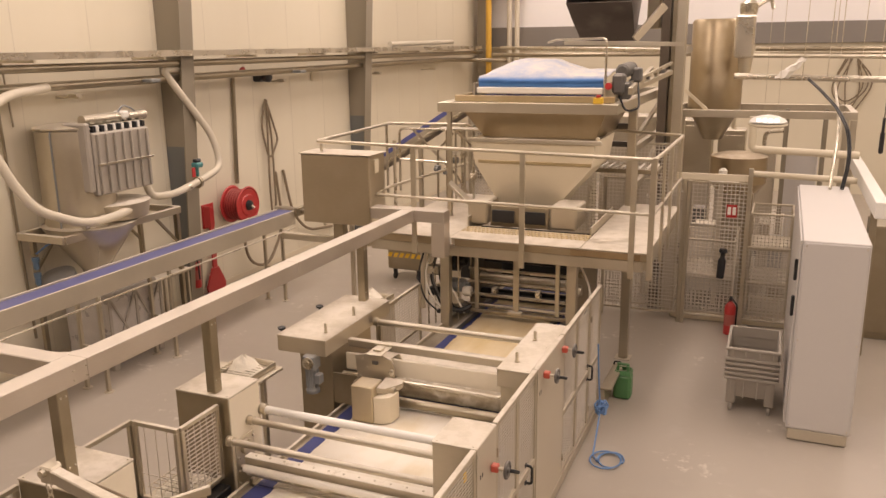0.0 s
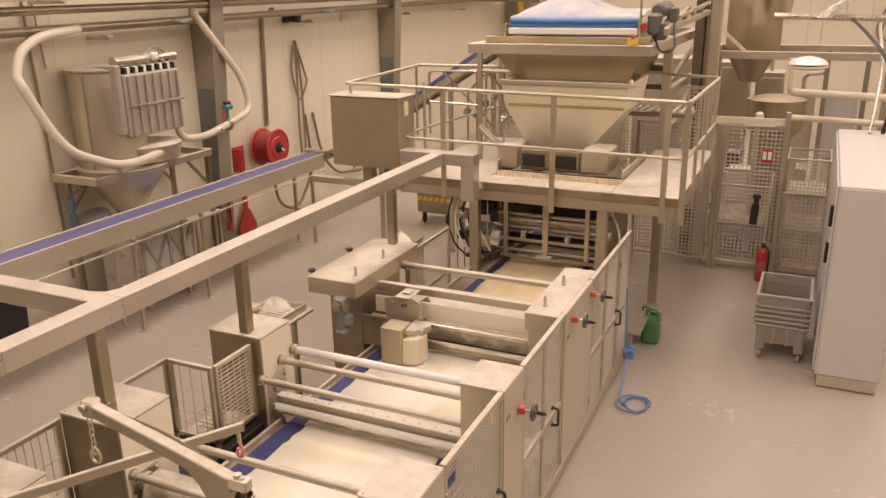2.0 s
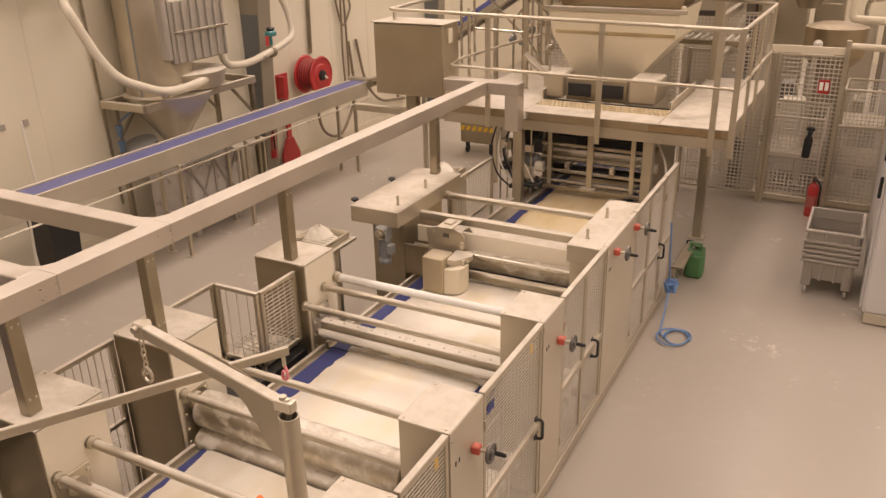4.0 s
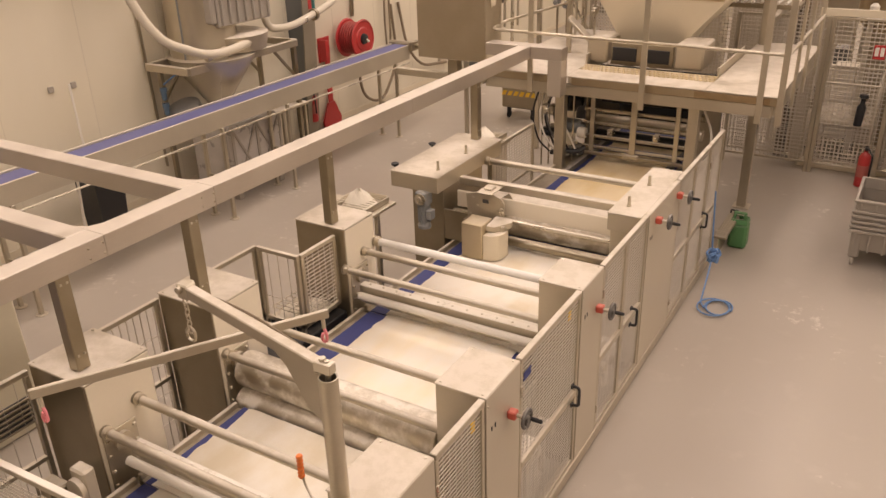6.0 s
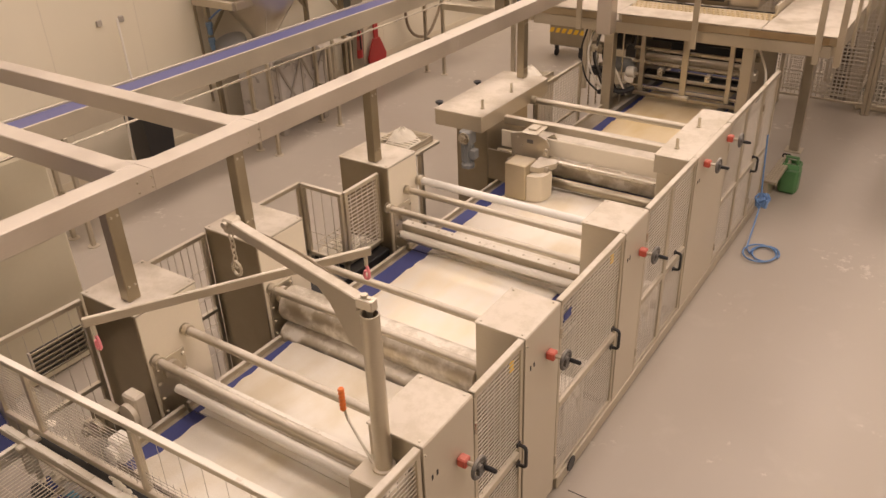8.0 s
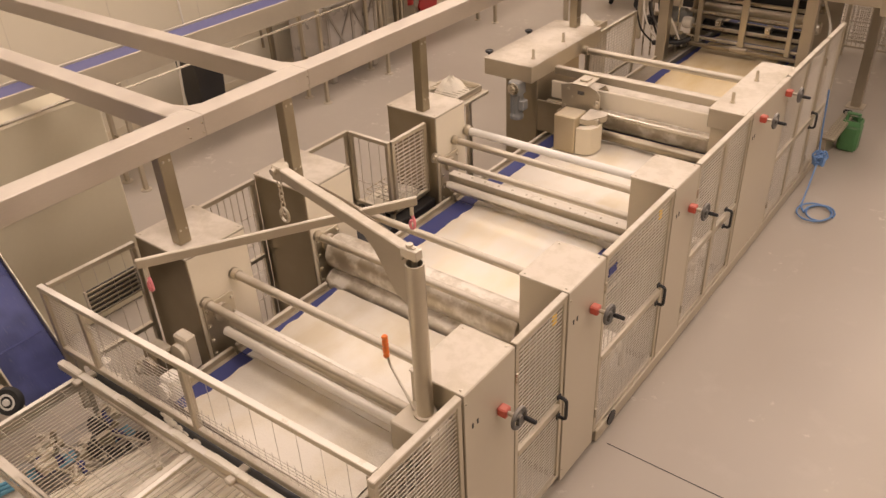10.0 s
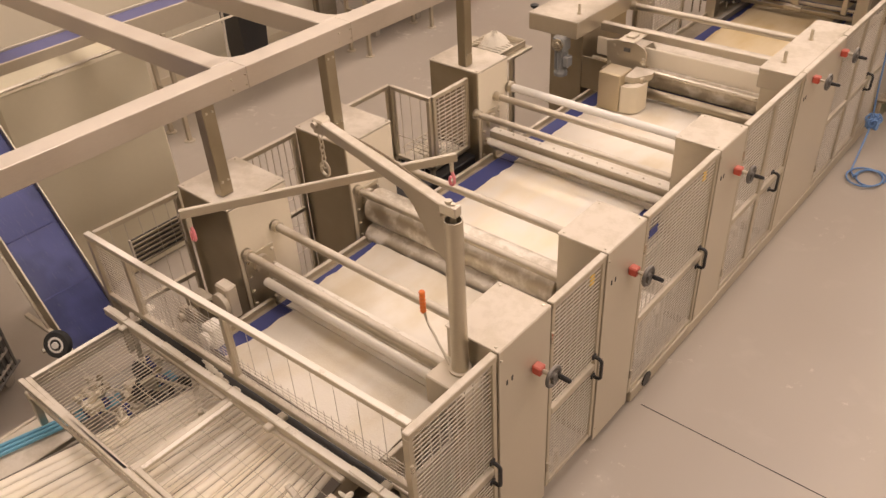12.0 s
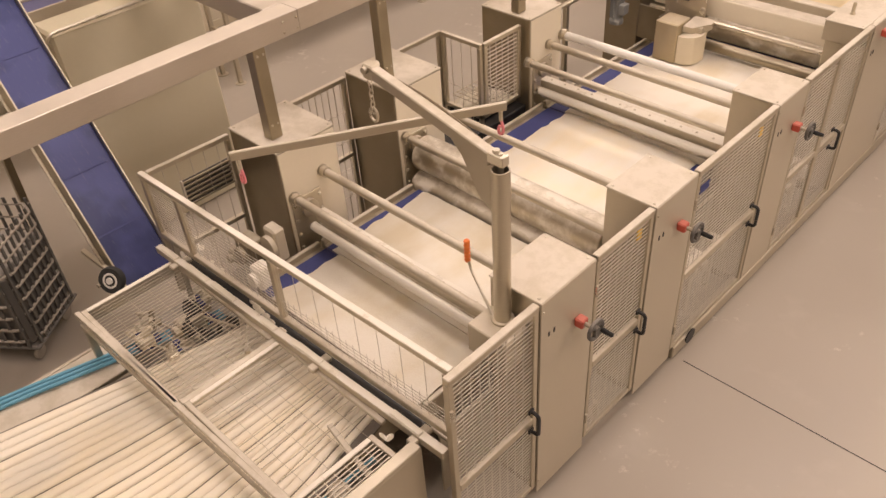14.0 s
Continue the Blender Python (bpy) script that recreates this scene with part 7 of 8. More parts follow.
def feed_belt():
    t = thing("feed_belt", (-2.7, 10.3, 3.35), "sky-blue feed belt hooded over the upper hopper", "feed belt")
    vs, fs = [], []
    prof = [(9.60, 3.50), (9.575, 3.54), (9.575, 3.59), (9.61, 3.63), (9.85, 3.70), (10.1, 3.77), (10.35, 3.81), (10.6, 3.82), (10.9, 3.78)]
    nx = 20
    for x_i in range(nx + 1):
        u = x_i / nx
        x = -3.50 + 1.55 * u
        ridge = 1.0 if u < 0.48 else max(0.50, 1 - (u - 0.48) * 2.2)
        if u < 0.16:
            ridge = 0.60 + 0.40 * u / 0.16
        for y, z in prof:
            zz = 3.56 + (z - 3.56) * ridge if z > 3.64 else z
            vs.append((x, y + 0.02 * noise.noise((x * 3, y, 0)), zz + 0.012 * noise.noise((x * 4, y * 3, 1))))
    n = len(prof)
    for i in range(nx):
        for j in range(n - 1):
            a = i * n + j
            fs.append((a, a + 1, a + n + 1, a + n))
    base = len(vs)
    s = Shape().add(vs + [(x, y, z - 0.012) for x, y, z in vs], fs + [tuple(base + k for k in reversed(f)) for f in fs])
    part("belt_hood", s, SKY_BELT, t, "sky-blue sheet, floury on top", sharp=70)
    part("white_edge", Shape().box(-3.52, -1.95, 9.565, 9.60, 3.42, 3.50, 0.012), WHITE_PLASTIC, t)
    part("lower_belt", Shape().box(-3.46, -1.96, 9.57, 10.9, 3.34, 3.405, 0.02), NAVY_BELT, t)
    for x in (-3.55, -1.93):
        part("cheek", Shape().box(x - 0.01, x + 0.01, 9.55, 10.95, 3.33, 3.55, 0.004), STEEL, t)
    part("guard_rail", Shape().tube([(-1.92, 9.55, 3.35), (-1.92, 9.55, 4.06), (-2.55, 9.7, 4.05), (-2.68, 9.8, 4.02)], 0.014, 8, 0.06), STEEL_CLEAN, t)
    part("gearbox", Shape().box(-1.86, -1.72, 9.62, 9.82, 3.42, 3.66, 0.03), DARK_GREY, t)
    part("tension_rail", Shape().bar((-1.80, 9.75, 3.40), (-1.42, 11.4, 3.62), 0.06, 0.06), STEEL, t)
    part("tension_rail", Shape().bar((-1.72, 9.75, 3.52), (-1.40, 11.3, 3.74), 0.03, 0.04), STEEL_CLEAN, t)
    part("switch", Shape().box(-1.70, -1.58, 9.95, 10.10, 3.55, 3.72, 0.02), DARK_GREY, t)
    part("cable", Shape().tube([(-1.78, 9.7, 3.40), (-1.70, 9.66, 3.22), (-1.55, 9.75, 3.25), (-1.62, 10.0, 3.55)], 0.012, 8, 0.08), BLACK, t)
    part("motor", Shape().lathe((-1.78, 9.8, 3.68), (0.2, 1, 0.1), [(0, 0.06), (0.02, 0.085), (0.25, 0.085), (0.28, 0.06), (0.31, 0.075), (0.34, 0.05)], 20), DRIVE_GREY, t)
    part("drive_box", Shape().box(-1.80, -1.66, 9.70, 9.86, 3.36, 3.56, 0.02), DRIVE_GREY, t)
    for k in range(5):
        part("chain_link_guard", Shape().box(-1.74 + 0.06 * k, -1.70 + 0.06 * k, 10.05 + 0.26 * k, 10.20 + 0.26 * k, 3.50 + 0.03 * k, 3.58 + 0.03 * k, 0.01), (DRIVE_GREY, STEEL_DARK)[k % 2], t)
    part("red_cap", Shape().lathe((-1.88, 9.56, 3.52), (0, -1, 0), [(0, 0.04), (0.04, 0.04)], 14), RED, t)
    part("side_beam", Shape().bar((-1.64, 9.6, 3.46), (-1.64, 11.2, 3.66), 0.05, 0.08), STEEL, t)


feed_belt()
single("hopper_collar", Shape().box(-3.80, -1.80, 9.53, 9.56, 3.325, 3.40, 0.004).box(-3.80, -3.77, 9.56, 11.2, 3.325, 3.40, 0.004), brass, (-2.8, 9.55, 3.32), "straw-tinted sheet collar on the tower frame", "sheet collar")

ic = thing("rising_conveyor", (-4.9, 11, 0), "rising blue belt conveyor up to the hopper tower", "belt conveyor")
a, b = Vector((-6.6, 11.3, 1.75)), Vector((-3.95, 11.25, 3.42))
part("belt", Shape().bar(a, b, 0.42, 0.07, 0.003), BLUE_BELT, ic, "blue belt")
for sy in (-0.23, 0.23):
    part("side_frame", Shape().bar(a + Vector((0, sy, -0.11)), b + Vector((0, sy, -0.11)), 0.02, 0.12, 0.003), STEEL, ic)
part("rail", Shape().tube([a + Vector((0, -0.27, -0.14)), b + Vector((0, -0.27, -0.14))], 0.012, 8), STEEL_CLEAN, ic)
for f in (0.15, 0.62):
    p = a + (b - a) * f
    part("leg", Shape().box(p.x - 0.03, p.x + 0.03, p.y - 0.26, p.y - 0.2, 0, p.z - 0.12, 0.004), STEEL, ic)

cl = thing("valve_stand", (-4.15, 10.7, PZ), "crowded stand of pipes and valves beside the hopper tower", "valve stand")
rv = random.Random(21)
for k in range(7):
    x = -4.45 + 0.09 * k
    y = 10.5 + 0.12 * (k % 3)
    part("pipe", Shape().tube([(x, y, PZ + 0.007), (x, y, rv.uniform(2.5, 2.95)), (x + 0.2, y + 0.1, rv.uniform(2.6, 2.9))], 0.016, 8, 0.05), rv.choice((STEEL_CLEAN, STEEL, STEEL_DARK)), cl)
    z = rv.uniform(2.1, 2.7)
    part("valve", Shape().box(x - 0.04, x + 0.04, y - 0.05, y + 0.03, z, z + 0.09, 0.012).lathe((x, y - 0.05, z + 0.04), (0, -1, 0), [(0, 0.025), (0.05, 0.03), (0.06, 0.015)], 12), rv.choice((STEEL, MOTOR_GREY, STEEL_CLEAN, WHITE_PLASTIC)), cl)
part("shelf", Shape().box(-4.4, -3.75, 10.4, 10.6, 2.86, 2.89, 0.005), STEEL_FLOUR, cl)
part("chute", Shape().bar((-3.75, 9.2, 2.35), (-3.35, 9.3, 1.95), 0.25, 0.03), STEEL_CLEAN, cl)

# bin lift beside the tower
bl = thing("bin_lift", (-1.4, 11.8, 0), "tall bin lift mast with a dark tipping bin at its head", "bin lift")
part("mast", Shape().box(-1.70, -1.57, 12.3, 12.55, 0, 6.2, 0.01), plain("dark_mast_paint", (0.16, 0.13, 0.10), 0.45, 0.4, 0.15, 4), bl, "dark mast channel")
part("mast_rail", Shape().box(-1.47, -1.33, 12.15, 12.3, 0, 6.2, 0.01), STEEL, bl)
part("mast_rail", Shape().box(-1.56, -1.48, 12.37, 12.5, 0, 6.2, 0.01), STEEL_DARK, bl)
part("chain_box", Shape().box(-1.90, -1.71, 12.25, 12.45, 4.2, 4.65, 0.02), STEEL_DARK, bl)
tub = brushed("dark_bin_sheet", (0.14, 0.12, 0.11), 0.3, 0.1)
T = Matrix.Translation((-2.37, 11.75, 4.55)) @ Matrix.Rotation(radians(52), 4, "X")
ring = lambda hx, hy, z: [tuple(T @ Vector(p)) for p in ((-hx, -hy, z), (hx, -hy, z), (hx, hy, z), (-hx, hy, z))]
part("tipping_bin", Shape().shell([ring(0.44, 0.40, 0.48), ring(0.42, 0.38, 0.1), ring(0.38, 0.34, -0.40)], 0.02), tub, bl, "dark tipping bin")
part("bin_floor", Shape().box(-0.37, 0.37, -0.33, 0.33, -0.40, -0.36, 0.01, T), tub, bl)
part("lift_arm", Shape().bar((-1.95, 11.6, 4.05), (-1.60, 11.85, 4.5), 0.06, 0.10), STEEL, bl)
part("lift_arm", Shape().bar((-2.9, 11.45, 4.02), (-1.3, 11.6, 3.98), 0.05, 0.06), STEEL, bl)

# ---- far right: fence, receiver, pipes ----
def area_fence(x0, x1, y, z1, label, pitch=0.056):
    t = thing("machine_fence", ((x0 + x1) / 2, y, 0), label, "mesh fence", "far mesh fences")
    for x in (x0, x1):
        part("post", Shape().box(x - 0.025, x + 0.025, y - 0.025, y + 0.025, 0, z1, 0.004), STEEL, t)
    s = Shape()
    for k in range(1, int((z1 - 0.15) / pitch)):
        z = 0.15 + pitch * k
        s.box(x0 + 0.025, x1 - 0.025, y - 0.003, y + 0.003, z - 0.0058, z + 0.0058, 0)
    for k in range(1, int((x1 - x0) / pitch)):
        x = x0 + pitch * k
        s.box(x - 0.0058, x + 0.0058, y + 0.003, y + 0.008, 0.15, z1 - 0.02, 0)
    part("mesh", s, GALV, t, "square wire mesh")
    for z in (0.14, z1 - 0.02):
        part("rail", Shape().box(x0 + 0.026, x1 - 0.026, y - 0.012, y + 0.012, z - 0.015, z + 0.015, 0.003), STEEL, t)
    return t


area_fence(-2.3, -1.17, 11.75, 2.12, "grey wire mesh fence beside the bin lift")
area_fence(-1.115, -0.32, 11.75, 2.12, "grey wire mesh fence with a small red sign")
area_fence(-0.315, 0.34, 11.78, 1.22, "grey wire mesh fence behind the stacked crates")
area_fence(-4.6, -3.95, 12.2, 2.9, "grey wire mesh fence behind the hopper tower", 0.05)
area_fence(-3.2, -1.30, 12.0, 2.6, "grey wire mesh fence behind the hopper tower", 0.05)


def mesh_cage(x0, x1, y0, y1, z0, z1, label):
    """A stackable wire cage with a rolled top frame."""
    t = thing("wire_cage", ((x0 + x1) / 2, (y0 + y1) / 2, z0), label, "wire cage", "stacked wire cages")
    part("top_frame", Shape().tube([(x0, y0, z1), (x1, y0, z1), (x1, y1, z1), (x0, y1, z1), (x0, y0, z1)], 0.018, 8), STEEL_FLOUR, t)
    part("base", Shape().box(x0, x1, y0, y1, z0, z0 + 0.03, 0.004), STEEL, t)
    s = Shape()
    n = int((z1 - z0) / 0.05)
    for k in range(1, n):
        z = z0 + (z1 - z0) * k / n
        for y in (y0, y1):
            s.box(x0, x1, y - 0.004, y + 0.004, z - 0.004, z + 0.004, 0)
        for x in (x0, x1):
            s.box(x - 0.004, x + 0.004, y0, y1, z - 0.004, z + 0.004, 0)
    for k in range(int((x1 - x0) / 0.05) + 1):
        x = x0 + 0.05 * k
        for y in (y0, y1):
            s.box(x - 0.004, x + 0.004, y - 0.004, y + 0.004, z0, z1, 0)
    part("mesh", s, GALV, t)
    for x in (x0, x1):
        for y in (y0, y1):
            part("corner_post", Shape().box(x - 0.02, x + 0.02, y - 0.02, y + 0.02, z0 - 0.001, z1, 0.003), STEEL, t)


mesh_cage(-1.85, -1.25, 12.65, 13.4, 0.1, 1.66, "tall grey wire cage behind the fence")
for z in (0.1, 0.61, 1.12):
    mesh_cage(-0.27, 0.28, 12.1, 12.9, z, z + 0.50, "grey wire cage in a stack behind the fence")
for z in (0.1, 0.66):
    mesh_cage(-1.21, -0.46, 12.0, 13.0, z, z + 0.55, "grey wire cage in a stack behind the fence")
fp = thing("fence_header", (-0.75, 11.76, 2.125), "cream sheet header rail over the mesh fence", "header rail")
part("sheet", Shape().box(-1.30, -0.33, 11.745, 11.775, 2.125, 2.22, 0.004), CREAM_PLASTIC, fp)
part("end_post", Shape().box(-0.345, -0.285, 11.70, 11.744, 0.0, 2.32, 0.004), STEEL, fp)
single("cage_plinth", Shape().box(-1.3, 0.4, 11.95, 13.2, 0, 0.098, 0.01), CREAM_PLASTIC, (-0.4, 12.6, 0), "low cream plastic pallet under the wire cages", "plinth")
sg = thing("red_sign", (-0.52, 11.73, 1.6), "small red sign with white marks on the fence", "sign")
part("plate", Shape().box(-0.60, -0.46, 11.725, 11.735, 1.62, 1.80, 0.003), RED, sg)
for k in range(2):
    part("mark", Shape().box(-0.585 + 0.065 * k, -0.54 + 0.065 * k, 11.720, 11.724, 1.66, 1.77, 0.001), WHITE_PLASTIC, sg)
single("dark_torch", Shape().lathe((-0.62, 11.68, 0.75), (0.05, 0, 1), [(0, 0.05), (0.25, 0.055), (0.3, 0.03), (0.36, 0.03), (0.38, 0.06), (0.42, 0.05)], 16), BLACK, (-0.62, 11.68, 0.75), "black cylinder lamp hung on the fence", "lamp")
rg2 = random.Random(3)
for k in range(22):
    x, y, z = rg2.uniform(-2.2, 0.2), rg2.uniform(13.2, 14.6), 0
    w, d, h = rg2.uniform(0.15, 0.4), rg2.uniform(0.2, 0.5), rg2.uniform(0.25, 1.3)
    s = Shape().box(x - w / 2, x + w / 2, y - d / 2, y + d / 2, 0.08, h, 0.015).box(x - w / 2 + 0.03, x + w / 2 - 0.03, y - d / 2 + 0.03, y + d / 2 - 0.03, 0, 0.08, 0.01)
    s.lathe((x, y - d / 2, h * 0.6), (0, -1, 0), [(0, w * 0.3), (0.03, w * 0.3)], 14)
    single("machine_part", s, rg2.choice((STEEL_DARK, PANEL_PAINT, STEEL_DARK, CREAM_PANEL, DARK_GREY, MOTOR_GREY)), (x, y, 0), "dull machine unit half hidden behind the mesh fence", "machine unit", "machine units behind the fence")

for k, (x, y, w, d, h, mat) in enumerate(((-1.55, 16.6, 0.7, 0.6, 2.55, STEEL), (-0.85, 16.9, 0.5, 0.6, 2.35, STEEL), (-0.25, 16.4, 0.45, 0.5, 2.0, PANEL_PAINT), (-2.6, 15.5, 1.0, 0.7, 2.7, STEEL_FLOUR), (-3.7, 15.5, 0.8, 0.7, 2.3, STEEL))):
    t = thing("machine_cabinet", (x, y, 0), "dull stainless machine cabinet behind the fences", "machine cabinet", "background cabinets")
    part("body", Shape().box(x - w / 2, x + w / 2, y - d / 2, y + d / 2, 0.1, h, 0.01), mat, t)
    part("plinth", Shape().box(x - w / 2 + 0.03, x + w / 2 - 0.03, y - d / 2 + 0.03, y + d / 2 - 0.03, 0, 0.099, 0.005), DARK_GREY, t)
    part("door", Shape().box(x - w / 2 + 0.04, x + w / 2 - 0.04, y - d / 2 - 0.012, y - d / 2 - 0.001, 0.2, h - 0.1, 0.004), mat, t)
    part("pipe", Shape().tube([(x, y, h), (x, y, h + 0.35), (x + 0.4, y, h + 0.4)], 0.04, 10, 0.1), STEEL_CLEAN, t)
rc = thing("flour_receiver", (-1.1, 15, 0), "tall stainless flour receiver on a beam frame", "flour receiver")
part("tank", Shape().lathe((-1.10, 15, 2.88), (0, 0, 1), [(0, 0.44), (1.45, 0.44), (1.5, 0.41), (1.5, 0.0)], 36), straw, rc)
part("cone", Shape().lathe((-1.10, 15, 2.35), (0, 0, 1), [(0, 0.16), (0.52, 0.43)], 36), STEEL_DARK, rc)
part("beam", Shape().box(-1.75, 1.10, 14.1, 14.2, 2.80, 2.92, 0.006), STEEL_FLOUR, rc)
part("beam", Shape().box(-1.75, 1.10, 15.7, 15.8, 2.80, 2.92, 0.006), STEEL_FLOUR, rc)
for x in (-1.7, 1.05):
    part("beam", Shape().box(x - 0.05, x + 0.05, 14.21, 15.69, 2.80, 2.92, 0.006), STEEL_FLOUR, rc)
    for y in (14.15, 15.75):
        part("leg", Shape().box(x - 0.05, x + 0.05, y - 0.05, y + 0.05, 0, 2.799, 0.006), STEEL, rc)
part("brace", Shape().bar((-1.65, 14.15, 3.35), (-1.15, 14.15, 2.92), 0.05, 0.05), CREAM_PLASTIC, rc)
part("filter_box", Shape().box(-0.80, -0.50, 14.2, 14.6, 3.75, 4.42, 0.03), STEEL_CLEAN, rc)
part("fan_head", Shape().lathe((-0.62, 14.4, 4.42), (0, 0, 1), [(0, 0.12), (0.06, 0.14), (0.18, 0.14), (0.24, 0.06)], 20).tube([(-0.5, 14.4, 4.55), (-0.3, 14.4, 4.68), (-0.25, 14.4, 4.5)], 0.03, 8, 0.08), STEEL_CLEAN, rc)
part("outlet", Shape().lathe((-0.62, 14.4, 3.45), (0, 0, 1), [(0, 0.08), (0.3, 0.12)], 18), STEEL, rc)
vt = thing("mixing_vessel", (-0.6, 12.9, 1.0), "straw-tinted stainless vessel behind the fence", "vessel")
part("drum", Shape().lathe((-0.55, 13.2, 1.75), (0, 0, 1), [(0, 0.30), (0.15, 0.42), (0.55, 0.42), (0.6, 0.25)], 30), straw, vt)
part("stand", Shape().box(-0.8, -0.3, 13.0, 13.5, 0, 1.76, 0.01), STEEL_DARK, vt)
single("white_jug", Shape().lathe((-0.72, 12.4, 2.04), (0, 0, 1), [(0, 0.06), (0.14, 0.06), (0.17, 0.03)], 16).box(-0.9, -0.5, 12.3, 12.5, 2.0, 2.039, 0.004), WHITE_PLASTIC, (-0.72, 12.4, 2.0), "white plastic jug on a narrow shelf", "jug")

pipe_run("overhead_pipe", [(-0.75, 14.0, 3.47), (4.5, 14.0, 3.36)], 0.05, STEEL_CLEAN, "bright overhead pipe across the hall", group="overhead pipes")
pipe_run("overhead_pipe", [(-0.72, 16.5, 3.75), (5.5, 16.5, 3.66)], 0.04, STEEL, "overhead pipe across the hall", group="overhead pipes")
pipe_run("overhead_pipe", [(-0.6, 18.5, 3.86), (6.5, 18.5, 3.80)], 0.05, STEEL_DARK, "overhead pipe across the hall", group="overhead pipes")
pipe_run("overhead_pipe", [(-7.2, 21.5, 3.92), (-2.2, 16.5, 3.86), (-1.3, 12.4, 3.90)], 0.05, STEEL_CLEAN, "bright overhead pipe across the hall", 0.3, group="overhead pipes")
pipe_run("overhead_pipe", [(-7.8, 22.5, 3.72), (2.5, 22.5, 3.70)], 0.06, STEEL_DARK, "overhead pipe along the back wall", group="overhead pipes")
pipe_run("overhead_pipe", [(-8.35, 17.0, 4.05), (-8.35, 20.8, 4.10)], 0.06, CREAM_HOSE, "cream capped pipe above the cable tray", group="overhead pipes")
pipe_run("yellow_pipe", [(-8.05, 22.9, 0.0), (-8.05, 22.9, 7.4)], 0.085, YELLOW_PIPE, "yellow gas pipe rising to the roof", group="risers")
pipe_run("riser_pipe", [(-7.45, 23.0, 0.0), (-7.45, 23.0, 7.4)], 0.07, CREAM_HOSE, "cream riser pipe up to the roof", group="risers")
pipe_run("riser_pipe", [(-7.22, 23.0, 0.0), (-7.22, 23.0, 7.4)], 0.07, CREAM_HOSE, "cream riser pipe up to the roof", group="risers")
single("hall_post", Shape().box(-8.55, -8.25, 23.3, 23.6, 0, 7.5, 0.01), COLUMN_PAINT, (-8.4, 23.4, 0), "brown-grey steel post in the hall's corner", "post")
bg = thing("plastic_bundle", (0.06, 13.9, 3.45), "crumpled clear plastic bundled round the pipe", "plastic bundle")
vs, fs = [], []
for i in range(13):
    u = i / 12
    for j in range(14):
        g = 2 * math.pi * j / 14
        r = (0.10 - 0.05 * u) * (1 + 0.5 * noise.noise((math.cos(g) * 3, math.sin(g) * 3, u * 5)))
        vs.append((-0.05 + 0.32 * u + r * math.cos(g), 13.9 + r * math.sin(g), 3.45 + 0.30 * u + 0.05 * noise.noise((u * 6, g, 1))))
for i in range(12):
    for j in range(14):
        fs.append((i * 14 + j, i * 14 + (j + 1) % 14, (i + 1) * 14 + (j + 1) % 14, (i + 1) * 14 + j))
part("film", Shape().add(vs, fs), WHITE_PLASTIC, bg, sharp=15)

pl = thing("pendant_hood", (-0.16, 12.0, 2.9), "white foil hood with self-glowing slots hung on wires", "pendant lamp")
part("pan", Shape().lathe((-0.16, 12.0, 2.86), (0, 0, 1), [(0, 0.17), (0.03, 0.26), (0.05, 0.26)], 10), CREAM_PLASTIC, pl)
part("dome", Shape().lathe((-0.16, 12.0, 2.93), (0, 0, 1), [(0, 0.25), (0.05, 0.21), (0.085, 0.12), (0.10, 0.04)], 8), WHITE_PAINT, pl)
# slots emit so they look bright; the hood holds no lamp
for k in range(4):
    part("slot", Shape().box(-0.30 + 0.075 * k, -0.25 + 0.075 * k, 11.745, 11.752, 2.955, 2.995, 0.002), glow("slot_glow_%s" % "abcd"[k], (1, 1, 1), 1.6), pl, "glowing patch for a bright opening")
for x in (-0.22, -0.05):
    part("wire", Shape().tube([(x, 12.0, 2.99), (x, 12.0, 7.605)], 0.004, 5), STEEL, pl)
for x in (0.25, 0.6, 1.05, 1.3):
    single("suspension_wire", Shape().tube([(x, 13.9, 3.4), (x + 0.05, 13.9, 7.55)], 0.006, 5), STEEL_CLEAN, (x, 13.9, 3.4), "thin bright suspension wire", "wire", "suspension wires")
pipe_run("frame_pipe", [(-0.36, 12.6, 2.95), (-0.36, 12.6, 2.48), (1.05, 12.6, 2.44)], 0.055, CREAM_PLASTIC, "cream bent duct over the fence", 0.08, "duct", "cream ducts")
pipe_run("frame_pipe", [(-0.30, 12.6, 2.12), (1.2, 12.6, 2.08)], 0.045, CREAM_PLASTIC, "cream straight duct over the fence", 0.08, "duct", "cream ducts")
single("grey_panel_box", Shape().box(0.12, 0.68, 16.0, 16.4, 0.9, 2.05, 0.02).box(0.2, 0.6, 16.05, 16.35, 0, 0.9, 0.01), CABINET_PAINT, (0.4, 16.2, 0), "pale grey wall-standing switch box", "switch box")
for x in (0.1, 0.72):
    single("brown_post", Shape().box(x - 0.04, x + 0.04, 15.5, 15.6, 0, 2.85, 0.005), COLUMN_PAINT, (x, 15.55, 0), "brown upright steel post", "post", "brown posts")
for k in range(4):
    w = (0.0, 0.16, -0.10, 0.24)[k]
    pts = [(1.45 + 0.05 * k, YB - 0.06, 3.6), (1.15 + 0.10 * k - w, YB - 0.08, 2.9 - w), (1.45 + 0.05 * k, YB - 0.08, 2.35 - 0.13 * k), (1.95 + w, YB - 0.08, 2.75 + w), (1.7, YB - 0.06, 3.55)]
    pipe_run("coiled_hose", pts, 0.018, BROWN_HOSE, "brown hose coiled on the back wall", 0.4, "hose", "coiled hoses")

